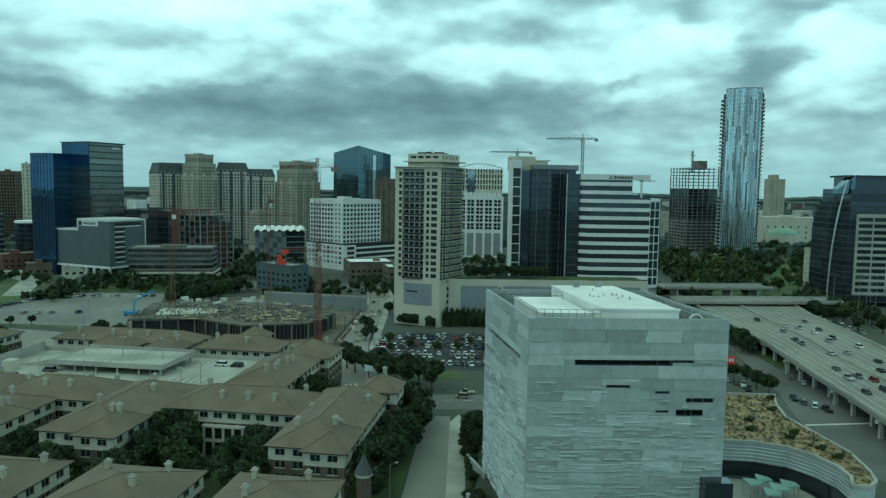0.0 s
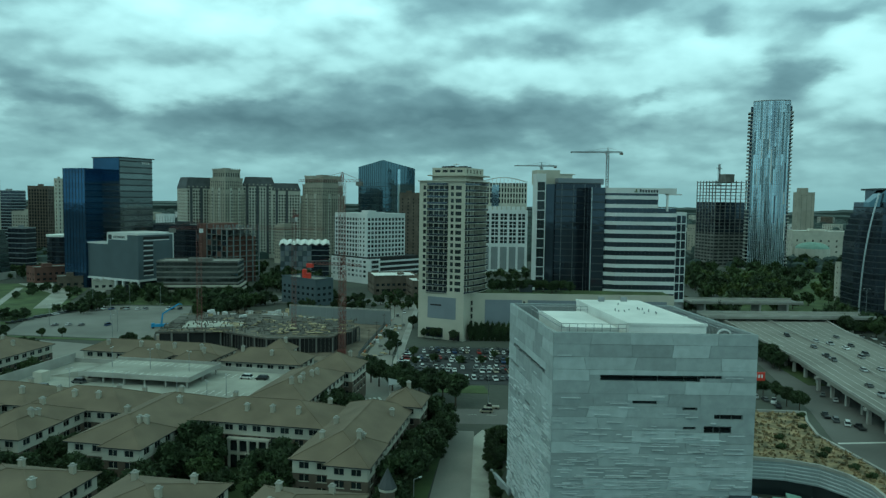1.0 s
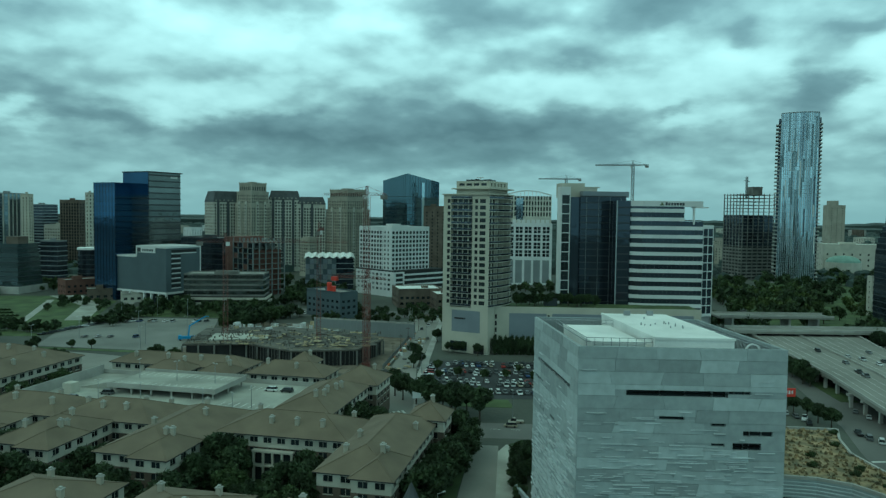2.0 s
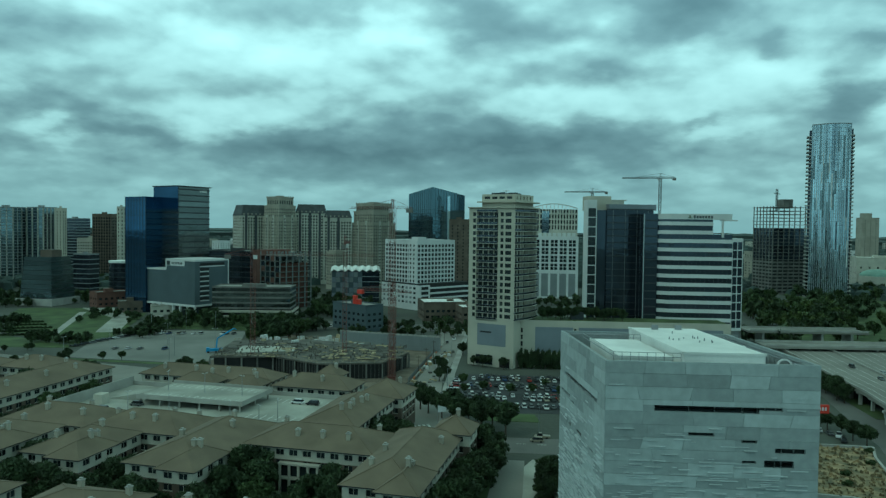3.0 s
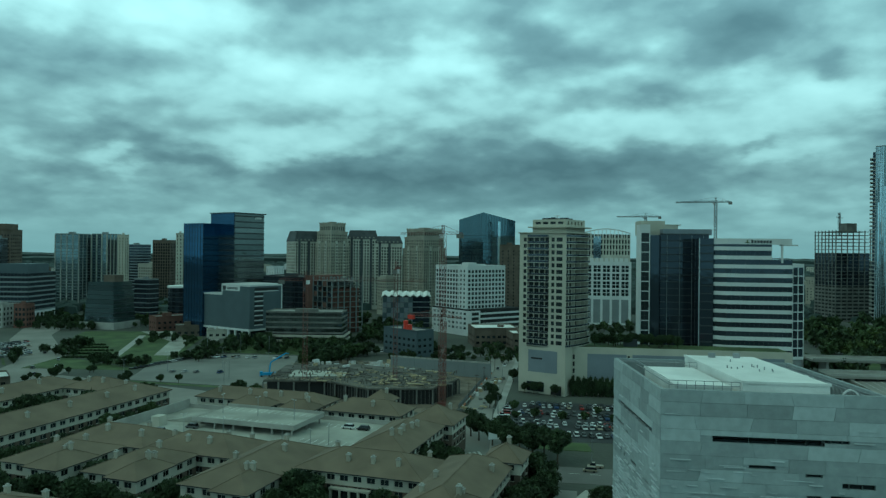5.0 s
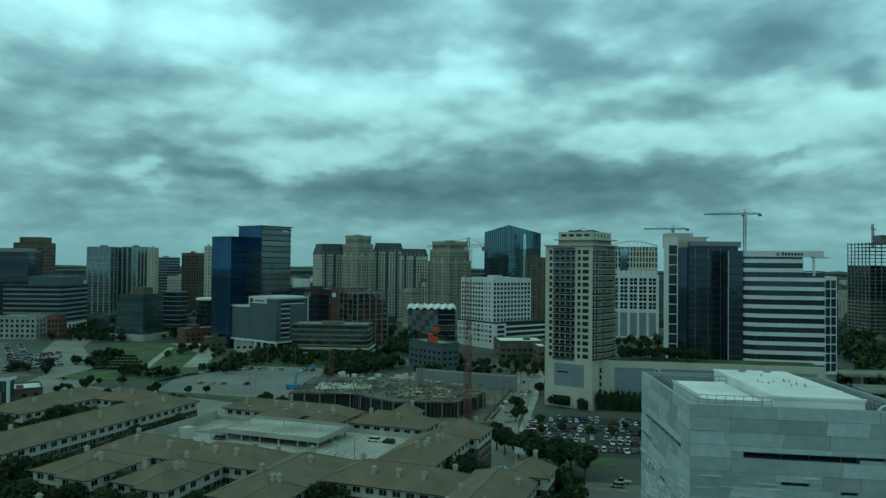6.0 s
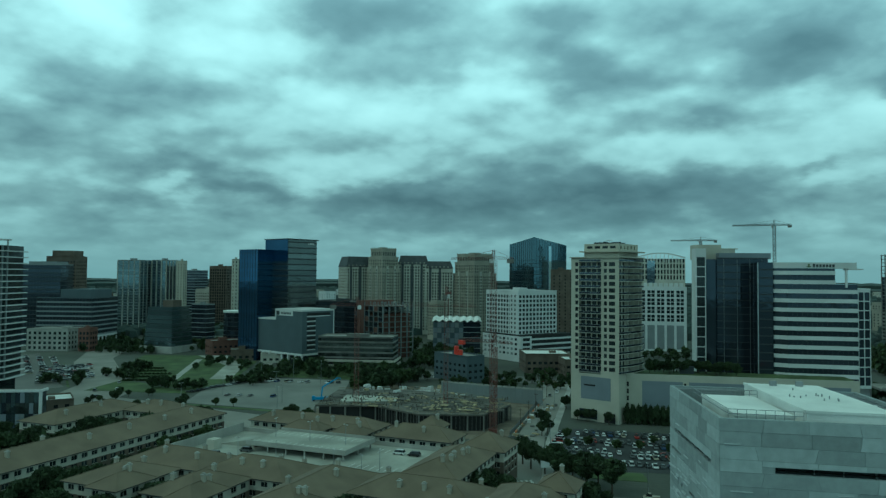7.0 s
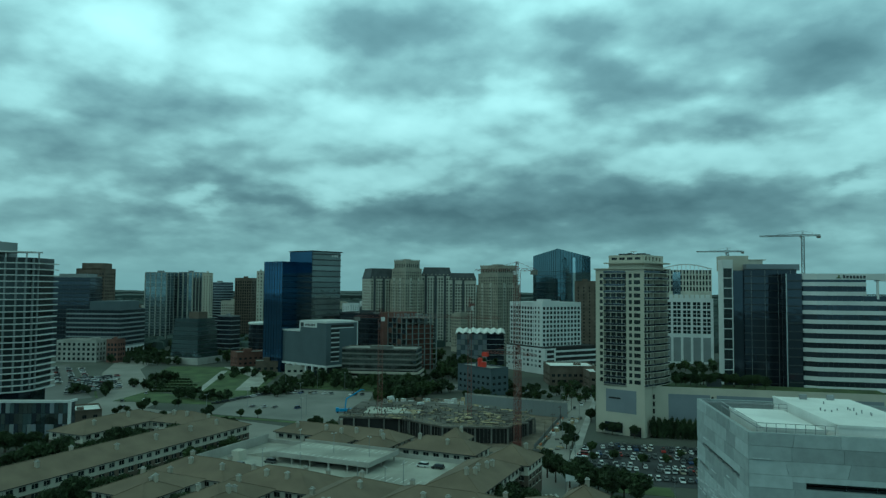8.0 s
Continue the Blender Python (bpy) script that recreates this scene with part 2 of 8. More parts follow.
M = {
    "asphalt": material("asphalt", (0.135, 0.132, 0.122), 0.9, var=0.25, scale=0.12, fine=1.5, bump=0.2),
    "lot_worn": material("worn_grey_asphalt", (0.20, 0.197, 0.18), 0.9, var=0.22, scale=0.12, fine=1.2, bump=0.2),
    "lot": material("dark_asphalt", (0.045, 0.047, 0.05), 0.9, var=0.3, scale=0.15, fine=1.5, bump=0.2),
    "road_pale": material("pale_concrete_road", (0.37, 0.355, 0.31), 0.9, var=0.16, scale=0.15, fine=1.0, bump=0.2),
    "road_old": material("worn_concrete_road", (0.235, 0.225, 0.20), 0.9, var=0.18, scale=0.15, fine=1.0, bump=0.2),
    "ground": material("town_ground", (0.075, 0.08, 0.065), 0.95, var=0.4, scale=0.05, fine=0.4, bump=0.2),
    "bed": material("planting_bed", (0.042, 0.05, 0.028), 0.95, var=0.5, scale=0.5, fine=2.5, bump=0.5),
    "grass": material("grass", (0.075, 0.105, 0.035), 0.95, var=0.4, scale=0.3, fine=2.0, bump=0.4),
    "dryplant": material("dry_meadow", (0.27, 0.20, 0.11), 0.95, var=0.5, scale=1.2, fine=2.5, bump=0.8, stain=(0.10, 0.09, 0.05)),
    "concrete": material("concrete", (0.36, 0.35, 0.32), 0.85, var=0.2, scale=0.4, fine=3.0, bump=0.15),
    "deck": material("parking_deck_concrete", (0.37, 0.365, 0.32), 0.9, var=0.3, scale=0.25, fine=2.0, bump=0.1),
    "concrete_dark": material("weathered_concrete", (0.17, 0.165, 0.15), 0.85, var=0.3, scale=0.5, fine=3.0, bump=0.15),
    "precast": material("precast_panel_concrete", (0.36, 0.395, 0.40), 0.85, var=0.10, scale=2.4, fine=3.0, bump=0.25, rand=0.25),
    "precast_rib": material("cast_rib_concrete", (0.49, 0.52, 0.53), 0.85, var=0.15, scale=0.6, fine=2.5, bump=0.2, rand=0.12),
    "white": material("white_paint", (0.62, 0.62, 0.61), 0.6, var=0.08, scale=0.3, fine=3.0),
    "roofwhite": material("white_roof_membrane", (0.78, 0.78, 0.75), 0.7, var=0.12, scale=0.5, fine=2.0),
    "roofgrey": material("grey_roof_gravel", (0.28, 0.27, 0.25), 0.95, var=0.3, scale=0.5, fine=4.0, bump=0.2),
    "cream": material("cream_stucco", (0.47, 0.44, 0.365), 0.85, var=0.1, scale=0.3, fine=3.0),
    "stone": material("tan_limestone", (0.33, 0.305, 0.25), 0.85, var=0.15, scale=0.4, fine=2.0, bump=0.1),
    "tanstone": material("tan_stucco", (0.36, 0.33, 0.27), 0.85, var=0.15, scale=0.5, fine=3.0),
    "stucco": material("pale_stucco", (0.48, 0.455, 0.39), 0.85, var=0.12, scale=0.5, fine=3.0),
    "brick": material("brown_brick", (0.125, 0.098, 0.076), 0.9, var=0.25, scale=0.6, fine=6.0, bump=0.2),
    "redbrick": material("red_brick", (0.15, 0.075, 0.058), 0.9, var=0.25, scale=0.6, fine=6.0),
    "shingle": material("tan_asphalt_shingle", (0.165, 0.131, 0.092), 0.95, var=0.16, scale=0.5, fine=5.0, bump=0.35),
    "slate": material("dark_slate", (0.06, 0.065, 0.07), 0.7, var=0.3, scale=0.6, fine=3.0),
    "greypanel": material("grey_metal_panel", (0.22, 0.235, 0.24), 0.55, 0.2, var=0.08, scale=0.3, fine=2.0),
    "panel_dark": material("slate_grey_metal_panel", (0.075, 0.098, 0.112), 0.6, 0.0, var=0.1, scale=0.3, fine=2.0),
    "bluepanel": material("slate_blue_panel", (0.20, 0.22, 0.25), 0.7, var=0.1, scale=0.3, fine=2.0),
    # near-black that stands in for shade inside openings and open storeys
    "dark": material("painted_interior_shade", (0.02, 0.02, 0.02), 0.9, var=0.3),
    "window": glass_coated("window_glass", (0.03, 0.038, 0.042), 0.3, 0.08, 0.5),
    "glass_blue": glass_coated("blue_curtain_glass", (0.055, 0.115, 0.22), 0.8, 0.05),
    "glass_mirror": glass_coated("mirror_curtain_glass", (0.13, 0.19, 0.23), 0.95, 0.04, 0.15),
    "glass_dark": glass_coated("dark_curtain_glass", (0.065, 0.08, 0.105), 0.7, 0.05),
    "glass_brown": glass_coated("bronze_curtain_glass", (0.16, 0.18, 0.18), 0.85, 0.06),
    "glass_pale": glass_coated("pale_curtain_glass", (0.47, 0.58, 0.66), 0.85, 0.07, 0.35),
    "glass_slate": glass_coated("slate_curtain_glass", (0.20, 0.26, 0.29), 0.85, 0.06),
    "mullion": material("dark_mullion", (0.05, 0.055, 0.06), 0.5, 0.5, var=0.1),
    "alu": material("aluminium", (0.5, 0.52, 0.53), 0.4, 0.8, var=0.1),
    "steel": material("galvanised_steel", (0.35, 0.36, 0.37), 0.5, 0.7, var=0.2),
    "crane_red": material("faded_red_paint", (0.15, 0.052, 0.04), 0.6, var=0.25),
    "crane_pale": material("crane_grey_paint", (0.13, 0.135, 0.13), 0.6, var=0.2),
    "red": material("red_tank_paint", (0.55, 0.04, 0.02), 0.5, var=0.15),
    "liftblue": material("blue_paint", (0.06, 0.28, 0.55), 0.5, var=0.1),
    "slab": material("stained_slab_concrete", (0.11, 0.10, 0.085), 0.9, var=0.45, scale=0.6, fine=2.0, bump=0.3),
    "timber": material("formwork_timber", (0.38, 0.31, 0.19), 0.9, var=0.35, scale=1.5, fine=3.0, rand=0.3),
    "dirt": material("dirt", (0.17, 0.14, 0.105), 0.95, var=0.4, scale=0.5, fine=2.0, bump=0.4),
    "line": material("road_paint", (0.62, 0.62, 0.58), 0.8, var=0.25, fine=2.0),
    "rubber": material("tyre_rubber", (0.02, 0.02, 0.02), 0.9, var=0.2),
    "bark": material("bark", (0.07, 0.055, 0.04), 0.95, var=0.35, fine=3.0),
    "leaf": leaf_material("dark_leaves", (0.042, 0.060, 0.025)),
    "leaf2": leaf_material("green_leaves", (0.055, 0.078, 0.028)),
    "leaf3": leaf_material("light_leaves", (0.080, 0.105, 0.032)),
    # lighter and bluer than the near leaves: distance haze mixed into the colour
    "farwood": material("hazed_far_woodland", (0.042, 0.060, 0.055), 0.95, var=0.4, scale=0.02, fine=0.15, island=0.3),
    "teal": material("green_canvas", (0.24, 0.36, 0.30), 0.8, var=0.15),
    "lampglass": material("lamp_head", (0.42, 0.42, 0.40), 0.4, var=0.05),
    "orange": material("orange_paint", (0.45, 0.14, 0.04), 0.6, var=0.2),
}
CAR_PAINT = [material("car_paint_" + n, c, 0.3, 0.2, var=0.05) for n, c in
             (("white", (0.72, 0.72, 0.72)), ("silver", (0.42, 0.43, 0.44)), ("black", (0.02, 0.02, 0.022)), ("grey", (0.12, 0.125, 0.13)),
              ("red", (0.28, 0.03, 0.025)), ("blue", (0.04, 0.07, 0.16)), ("tan", (0.33, 0.29, 0.22)))]
M["carglass"] = material("car_glass", (0.02, 0.024, 0.027), 0.1, 0.3, var=0.05)


# ---- building blocks ----
def thing(name, x, y, z=0.0, yaw=0.0, label="", category="", group="", kind=""):
    ob = new(name)
    ob.matrix_basis = pose(x, y, z, 0, 0, yaw)
    return tagged(ob, label, category, group, kind)


def part(name, bm, mats, parent=None, label="", kind="", smooth=False):
    me = bpy.data.meshes.new(name)
    bm.to_mesh(me)
    bm.free()
    for k in (mats if isinstance(mats, (list, tuple)) else [mats]):
        me.materials.append(M[k] if isinstance(k, str) else k)
    if smooth:
        me.shade_smooth()
    ob = new(name, me)
    ob.parent = parent
    return tagged(ob, label, kind=kind)


def again(name, me, parent, x, y, z, yaw=0.0, scale=(1, 1, 1), label=""):
    """One more object on a shared mesh."""
    ob = new(name, me)
    ob.parent = parent
    ob.matrix_basis = pose(x, y, z, 0, 0, yaw) @ Matrix.Diagonal((*scale, 1))
    return tagged(ob, label)


def quad(bm, pts, mat=0):
    f = bm.faces.new([bm.verts.new(p) for p in pts])
    f.material_index = mat
    return f


def box(bm, x0, x1, y0, y1, z0, z1, mat=0):
    v = [bm.verts.new((x, y, z)) for z in (z0, z1) for y in (y0, y1) for x in (x0, x1)]
    for a in ((0, 2, 3, 1), (4, 5, 7, 6), (0, 1, 5, 4), (1, 3, 7, 5), (3, 2, 6, 7), (2, 0, 4, 6)):
        bm.faces.new([v[i] for i in a]).material_index = mat


def prism(bm, pts, z0, z1, mat=0, top_mat=None):
    """An upright prism over a polygon (anticlockwise); z1 may be a list, one height a corner."""
    n = len(pts)
    zs = z1 if isinstance(z1, (list, tuple)) else [z1] * n
    lo = [bm.verts.new((x, y, z0)) for x, y in pts]
    hi = [bm.verts.new((x, y, z)) for (x, y), z in zip(pts, zs)]
    for i in range(n):
        j = (i + 1) % n
        bm.faces.new((lo[i], lo[j], hi[j], hi[i])).material_index = mat
    bm.faces.new(hi).material_index = mat if top_mat is None else top_mat
    bm.faces.new(lo[::-1]).material_index = mat


def beam(bm, a, b, w, mat=0, h=None):
    """A square bar from a to b."""
    a, b = Vector(a), Vector(b)
    d = (b - a).normalized()
    s = d.cross(Vector((0, 0, 1)))
    s = s.normalized() if s.length > 1e-4 else Vector((1, 0, 0))
    t = s.cross(d)
    s, t = s * w / 2, t * (h or w) / 2
    v = [bm.verts.new(p + i * s + j * t) for p in (a, b) for i, j in ((-1, -1), (1, -1), (1, 1), (-1, 1))]
    for q in ((3, 2, 1, 0), (4, 5, 6, 7), (0, 1, 5, 4), (1, 2, 6, 5), (2, 3, 7, 6), (3, 0, 4, 7)):
        bm.faces.new([v[i] for i in q]).material_index = mat


def pipe(bm, pts, w, mat=0):
    """One unbroken square bar along a line of points."""
    rings = []
    for i, p in enumerate(pts):
        a, b = Vector(pts[max(0, i - 1)]), Vector(pts[min(len(pts) - 1, i + 1)])
        d = (b - a).normalized()
        s = d.cross(Vector((0.0, 1.0, 0.0)))
        s = s.normalized() * w / 2
        t = s.cross(d).normalized() * w / 2
        rings.append([bm.verts.new(Vector(p) + q) for q in (-s - t, s - t, s + t, -s + t)])
    for r0, r1 in zip(rings[:-1], rings[1:]):
        for k in range(4):
            bm.faces.new((r0[k], r0[(k + 1) % 4], r1[(k + 1) % 4], r1[k])).material_index = mat
    bm.faces.new(rings[0][::-1])
    bm.faces.new(rings[-1])


def tube(bm, x, y, z0, z1, r0, r1=None, n=8, mat=0):
    r1 = r0 if r1 is None else r1
    lo = [bm.verts.new((x + r0 * math.cos(2 * math.pi * i / n), y + r0 * math.sin(2 * math.pi * i / n), z0)) for i in range(n)]
    hi = [bm.verts.new((x + r1 * math.cos(2 * math.pi * i / n), y + r1 * math.sin(2 * math.pi * i / n), z1)) for i in range(n)]
    for i in range(n):
        bm.faces.new((lo[i], lo[(i + 1) % n], hi[(i + 1) % n], hi[i])).material_index = mat
    bm.faces.new(hi).material_index = mat
    bm.faces.new(lo[::-1]).material_index = mat


def wall_with_openings(bm, p0, p1, z0, z1, cols, rows, depth=0.3, mat=0, thick=0.5):
    """A wall from p0 to p1 whose outside lies to the right of that way; openings at cols x rows, with reveals."""
    p0, p1 = Vector(p0), Vector(p1)
    L = (p1 - p0).length
    u = (p1 - p0) / L
    n_out = Vector((u.y, -u.x))
    xs = [0.0] + [e for c in cols for e in c] + [L]
    zs = [z0] + [e for r in rows for e in r] + [z1]

    def at(x, z, d=0.0):
        q = p0 + u * x - n_out * d
        return bm.verts.new((q.x, q.y, z))

    for i in range(len(xs) - 1):
        if xs[i + 1] - xs[i] < 1e-4:
            continue
        if i % 2 == 0:  # a full-height pier
            a, b = xs[i], xs[i + 1]
            bm.faces.new((at(a, z0), at(b, z0), at(b, z1), at(a, z1))).material_index = mat
            continue
        for j in range(len(zs) - 1):
            if zs[j + 1] - zs[j] < 1e-4:
                continue
            a, b, c, d = xs[i], xs[i + 1], zs[j], zs[j + 1]
            if j % 2 == 0:
                bm.faces.new((at(a, c), at(b, c), at(b, d), at(a, d))).material_index = mat
            else:
                for (x0, y0, x1, y1) in ((a, c, b, c), (b, c, b, d), (b, d, a, d), (a, d, a, c)):
                    bm.faces.new((at(x0, y0), at(x1, y1), at(x1, y1, depth), at(x0, y0, depth))).material_index = mat


PANES = {}


def pane_mesh(w, h, glass="window", frame_mat="white", bars=1, cross=0, sill=False):
    key = (round(w, 2), round(h, 2), glass, frame_mat, bars, cross, sill)
    if key not in PANES:
        bm = bmesh.new()
        quad(bm, [(0, 0.03, 0), (w, 0.03, 0), (w, 0.03, h), (0, 0.03, h)])
        for i in range(bars):
            x = w * (i + 1) / (bars + 1)
            box(bm, x - 0.05, x + 0.05, -0.03, 0.02, 0, h, 1)
        for i in range(cross):
            z = h * (i + 1) / (cross + 1)
            box(bm, 0, w, -0.03, 0.02, z - 0.05, z + 0.05, 1)
        if sill:
            box(bm, -0.15, w + 0.15, -0.34, -0.02, -0.18, 0.0, 1)
        me = bpy.data.meshes.new("window")
        bm.to_mesh(me)
        bm.free()
        me.materials.append(M[glass])
        me.materials.append(M[frame_mat])
        PANES[key] = me
    return PANES[key]


def panes(parent, p0, p1, cols, rows, depth=0.3, glass="window", frame_mat="white", bars=1, cross=0, name="window", sill=False):
    p0, p1 = Vector(p0), Vector(p1)
    u = (p1 - p0).normalized()
    n_out = Vector((u.y, -u.x))
    yaw = math.degrees(math.atan2(u.y, u.x))
    for a, b in cols:
        for c, d in rows:
            q = p0 + u * a - n_out * (depth - 0.02)
            again(name, pane_mesh(b - a, d - c, glass, frame_mat, bars, cross, sill), parent, q.x, q.y, c, yaw)


def even(L, n, w, margin=0.0):
    """n openings of width w spread evenly over a length."""
    step = (L - 2 * margin) / n
    return [(margin + step * (i + 0.5) - w / 2, margin + step * (i + 0.5) + w / 2) for i in range(n)]


def storeys(z0, n, fh, sill, h):
    return [(z0 + i * fh + sill, z0 + i * fh + sill + h) for i in range(n)]


def flat_roof(parent, W, D, z, mat="roofgrey", wall="concrete", par=0.9, boxes=((0.3, 0.4, 0.25, 0.2, 3.0),), x0=0.0, y0=0.0):
    bm = bmesh.new()
    box(bm, x0 + 0.3, x0 + W - 0.3, y0 + 0.3, y0 + D - 0.3, z - 0.4, z)
    part("roof", bm, mat, parent)
    bm = bmesh.new()
    for a in ((x0, x0 + W, y0, y0 + 0.35), (x0, x0 + W, y0 + D - 0.35, y0 + D), (x0, x0 + 0.35, y0 + 0.35, y0 + D - 0.35), (x0 + W - 0.35, x0 + W, y0 + 0.35, y0 + D - 0.35)):
        box(bm, *a, z - 0.5, z + par)
    part("parapet", bm, wall, parent)
    for fx, fy, fw, fd, h in boxes:
        bm = bmesh.new()
        box(bm, x0 + fx * W, x0 + (fx + fw) * W, y0 + fy * D, y0 + (fy + fd) * D, z, z + h)
        part("roof_plant_room", bm, wall, parent)


def punched_building(name, label, x, y, yaw, W, D, H, fh=3.4, wall="stone", glass="window", bay=3.4, ww=1.7, wh=1.8, z0=0.0, base=4.5, single=False,
                     roof="roofgrey", par=0.9, boxes=((0.3, 0.4, 0.25, 0.2, 3.0),), frame_mat="mullion", bars=1, top=1.0, frontmat=None, depth=0.3):
    """Origin at the corner nearest to the viewer's side; x runs along one face, y along the other."""
    b = thing(name, x, y, 0, yaw, label, "building")
    n = max(1, int((H - base - top - z0) / fh))
    rows = storeys(z0 + base, n, fh, 0.9, wh)
    bm, gl = bmesh.new(), bmesh.new()
    for p0, p1, L in (((0, 0), (W, 0), W), ((0, D), (0, 0), D), ((W, 0), (W, D), D), ((W, D), (0, D), W)):
        k = max(1, int(L / bay))
        cols = even(L, k, ww, 0.6)
        wall_with_openings(bm, p0, p1, z0, H, cols, rows, depth)
        if single and (p0[1] == 0 and p1[1] == 0 or p1[0] == 0 and p0[0] == 0):
            panes(b, p0, p1, cols, rows, depth, glass, frame_mat, bars)
    if not single:
        for z_a, z_b in rows:
            box(gl, depth, W - depth, depth, D - depth, z_a - 0.05, z_b + 0.05)
        part("glazing", gl, glass, b, kind="stuff")
    else:
        gl.free()
    part("wall", bm, wall, b)
    flat_roof(b, W, D, H - 0.3, roof, wall, par, boxes)
    return b


def curtain_building(name, label, x, y, yaw, W, D, H, fh=3.9, glass="glass_dark", band="mullion", band_h=0.5, proud=0.12, mull=3.0, mull_w=0.12, z0=0.0,
                     roof="roofgrey", par=0.9, boxes=((0.3, 0.4, 0.25, 0.2, 3.0),), base=None, wall=None, mull_mat="mullion"):
    """A glazed block: one pane sheet a storey, with spandrel bands and mullions standing proud of it."""
    b = thing(name, x, y, 0, yaw, label, "building")
    n = max(1, int((H - z0) / fh))
    step = (H - z0) / n
    for i in range(n):
        bm = bmesh.new()
        box(bm, 0, W, 0, D, z0 + i * step + band_h, z0 + (i + 1) * step)
        part("glazing_band", bm, glass, b)
        bm = bmesh.new()
        box(bm, -proud, W + proud, -proud, D + proud, z0 + i * step, z0 + i * step + band_h)
        part("spandrel", bm, band, b)
    if mull:
        for L, fx in ((W, True), (D, False)):
            k = max(1, int(L / mull))
            for i in range(k + 1):
                p = L * i / k
                bm = bmesh.new()
                if fx:
                    box(bm, p - mull_w / 2, p + mull_w / 2, -proud * 0.8, 0.0, z0, H)
                else:
                    box(bm, -proud * 0.8, 0.0, p - mull_w / 2, p + mull_w / 2, z0, H)
                part("mullion", bm, mull_mat, b)
    flat_roof(b, W, D, H + 0.2, roof, wall or band, par, boxes)
    return b


class Joined:
    """Gathers many small copies into one mesh."""

    def __init__(self):
        self.pts, self.faces, self.mat, self.mats = [], [], [], []

    def add(self, me, m):
        n0 = len(self.pts)
        co = np.empty(len(me.vertices) * 3, dtype=np.float32)
        me.vertices.foreach_get("co", co)
        co = co.reshape(-1, 3) @ np.array(m.to_3x3()).T + np.array(m.translation)
        self.pts += co.tolist()
        for k in me.materials:
            if k not in self.mats:
                self.mats.append(k)
        for f in me.polygons:
            self.faces.append([n0 + i for i in f.vertices])
            self.mat.append(self.mats.index(me.materials[f.material_index]))

    def put(self, name, label, category):
        me = bpy.data.meshes.new(name)
        me.from_pydata(self.pts, [], self.faces)
        for k in self.mats:
            me.materials.append(k)
        me.polygons.foreach_set("material_index", self.mat)
        return tagged(new(name, me), label, category, kind="stuff")

# ---- ground and roads ----
def sheet(name, pts, z, mat, label, category="ground", kind="structure", thick=0.3):
    bm = bmesh.new()
    prism(bm, pts, z - thick, z)
    ob = part(name, bm, mat, None, label, kind)
    ob["category"] = category
    return ob


bm = bmesh.new()
quad(bm, [(-4800, -1500, 0), (4800, -1500, 0), (4800, 4900, 0), (-4800, 4900, 0)])
part("ground", bm, "ground", None, "flat town ground of dull soil, paving and grass", "structure")["category"] = "ground"

sheet("road_1", [(-13, 100), (1, 100), (3.5, 230), (-5, 230)], 0.05, "road_old", "pale worn concrete side road beside the museum", "road", thick=0.04)
sheet("road_2", [(-60, 236), (110, 240), (110, 258), (-25, 254), (-44, 262)], 0.06, "asphalt", "grey asphalt cross street by the parking lot", "road", thick=0.04)
sheet("road_3", [(-44, 262), (-25, 254), (-31, 300), (-35, 347), (-33, 437), (-31, 520), (-57, 520), (-46, 437), (-47, 346), (-45, 287)], 0.07, "road_old", "pale dusty street beside the construction site", "road", thick=0.05)
sheet("road_4", [(-200, 505), (60, 505), (60, 530), (-200, 545)], 0.055, "asphalt", "grey asphalt street behind the construction site", "road", thick=0.04)
sheet("road_5", [(-350, 340), (-200, 318), (-60, 305), (-60, 318), (-200, 355), (-330, 385)], 0.055, "road_old", "pale concrete street behind the apartment roofs", "road", thick=0.04)
sheet("road_6", [(-318, 330), (-284, 350), (-300, 400), (-340, 445), (-430, 545), (-470, 620), (-500, 600), (-440, 510), (-350, 410)], 0.065, "road_old", "pale curving concrete avenue beside the park", "road", thick=0.05)
sheet("pavement_1", [(0.5, 120), (5.0, 120), (8, 215), (10, 224), (19, 229), (19, 232), (6, 231), (3.3, 224)], 0.16, "deck", "pale concrete pavement along the side road", "pavement", thick=0.16)
sheet("parking_lot", [(-37, 300), (-8, 289), (90, 292), (95, 366), (-26, 361), (-33, 320)], 0.08, "lot", "dark asphalt parking lot full of cars", "parking lot", thick=0.05)
sheet("lawn", [(-12, 276), (10, 276), (8, 287), (-8, 287)], 0.14, "grass", "small lawn beside the parking lot", "lawn", thick=0.12)
sheet("parking_lot", [(-245, 372), (-168, 366), (-160, 395), (-185, 480), (-246, 476), (-262, 420)], 0.06, "lot_worn", "grey asphalt parking lot, almost empty", "parking lot", thick=0.05)
sheet("park_lawn", [(-338, 446), (-262, 408), (-258, 440), (-300, 560), (-352, 590), (-420, 575), (-405, 540)], 0.12, "grass", "green park lawn with light paths", "lawn", thick=0.1)
sheet("footpath", [(-303, 440), (-299, 442), (-352, 560), (-357, 558)], 0.18, "concrete", "pale footpath across the park lawn", "pavement", thick=0.05)
sheet("footpath", [(-262, 420), (-256, 418), (-250, 470), (-290, 575), (-296, 572), (-258, 470)], 0.18, "concrete", "pale footpath along the park's edge", "pavement", thick=0.05)
sheet("parking_lot", [(-520, 560), (-400, 440), (-352, 400), (-372, 372), (-520, 500)], 0.045, "asphalt", "asphalt parking lot beside the avenue", "parking lot", thick=0.03)
sheet("construction_yard", [(-170, 330), (-52, 326), (-44, 430), (-48, 470), (-165, 470)], 0.05, "dirt", "bare dirt of the construction site", "ground", thick=0.03)
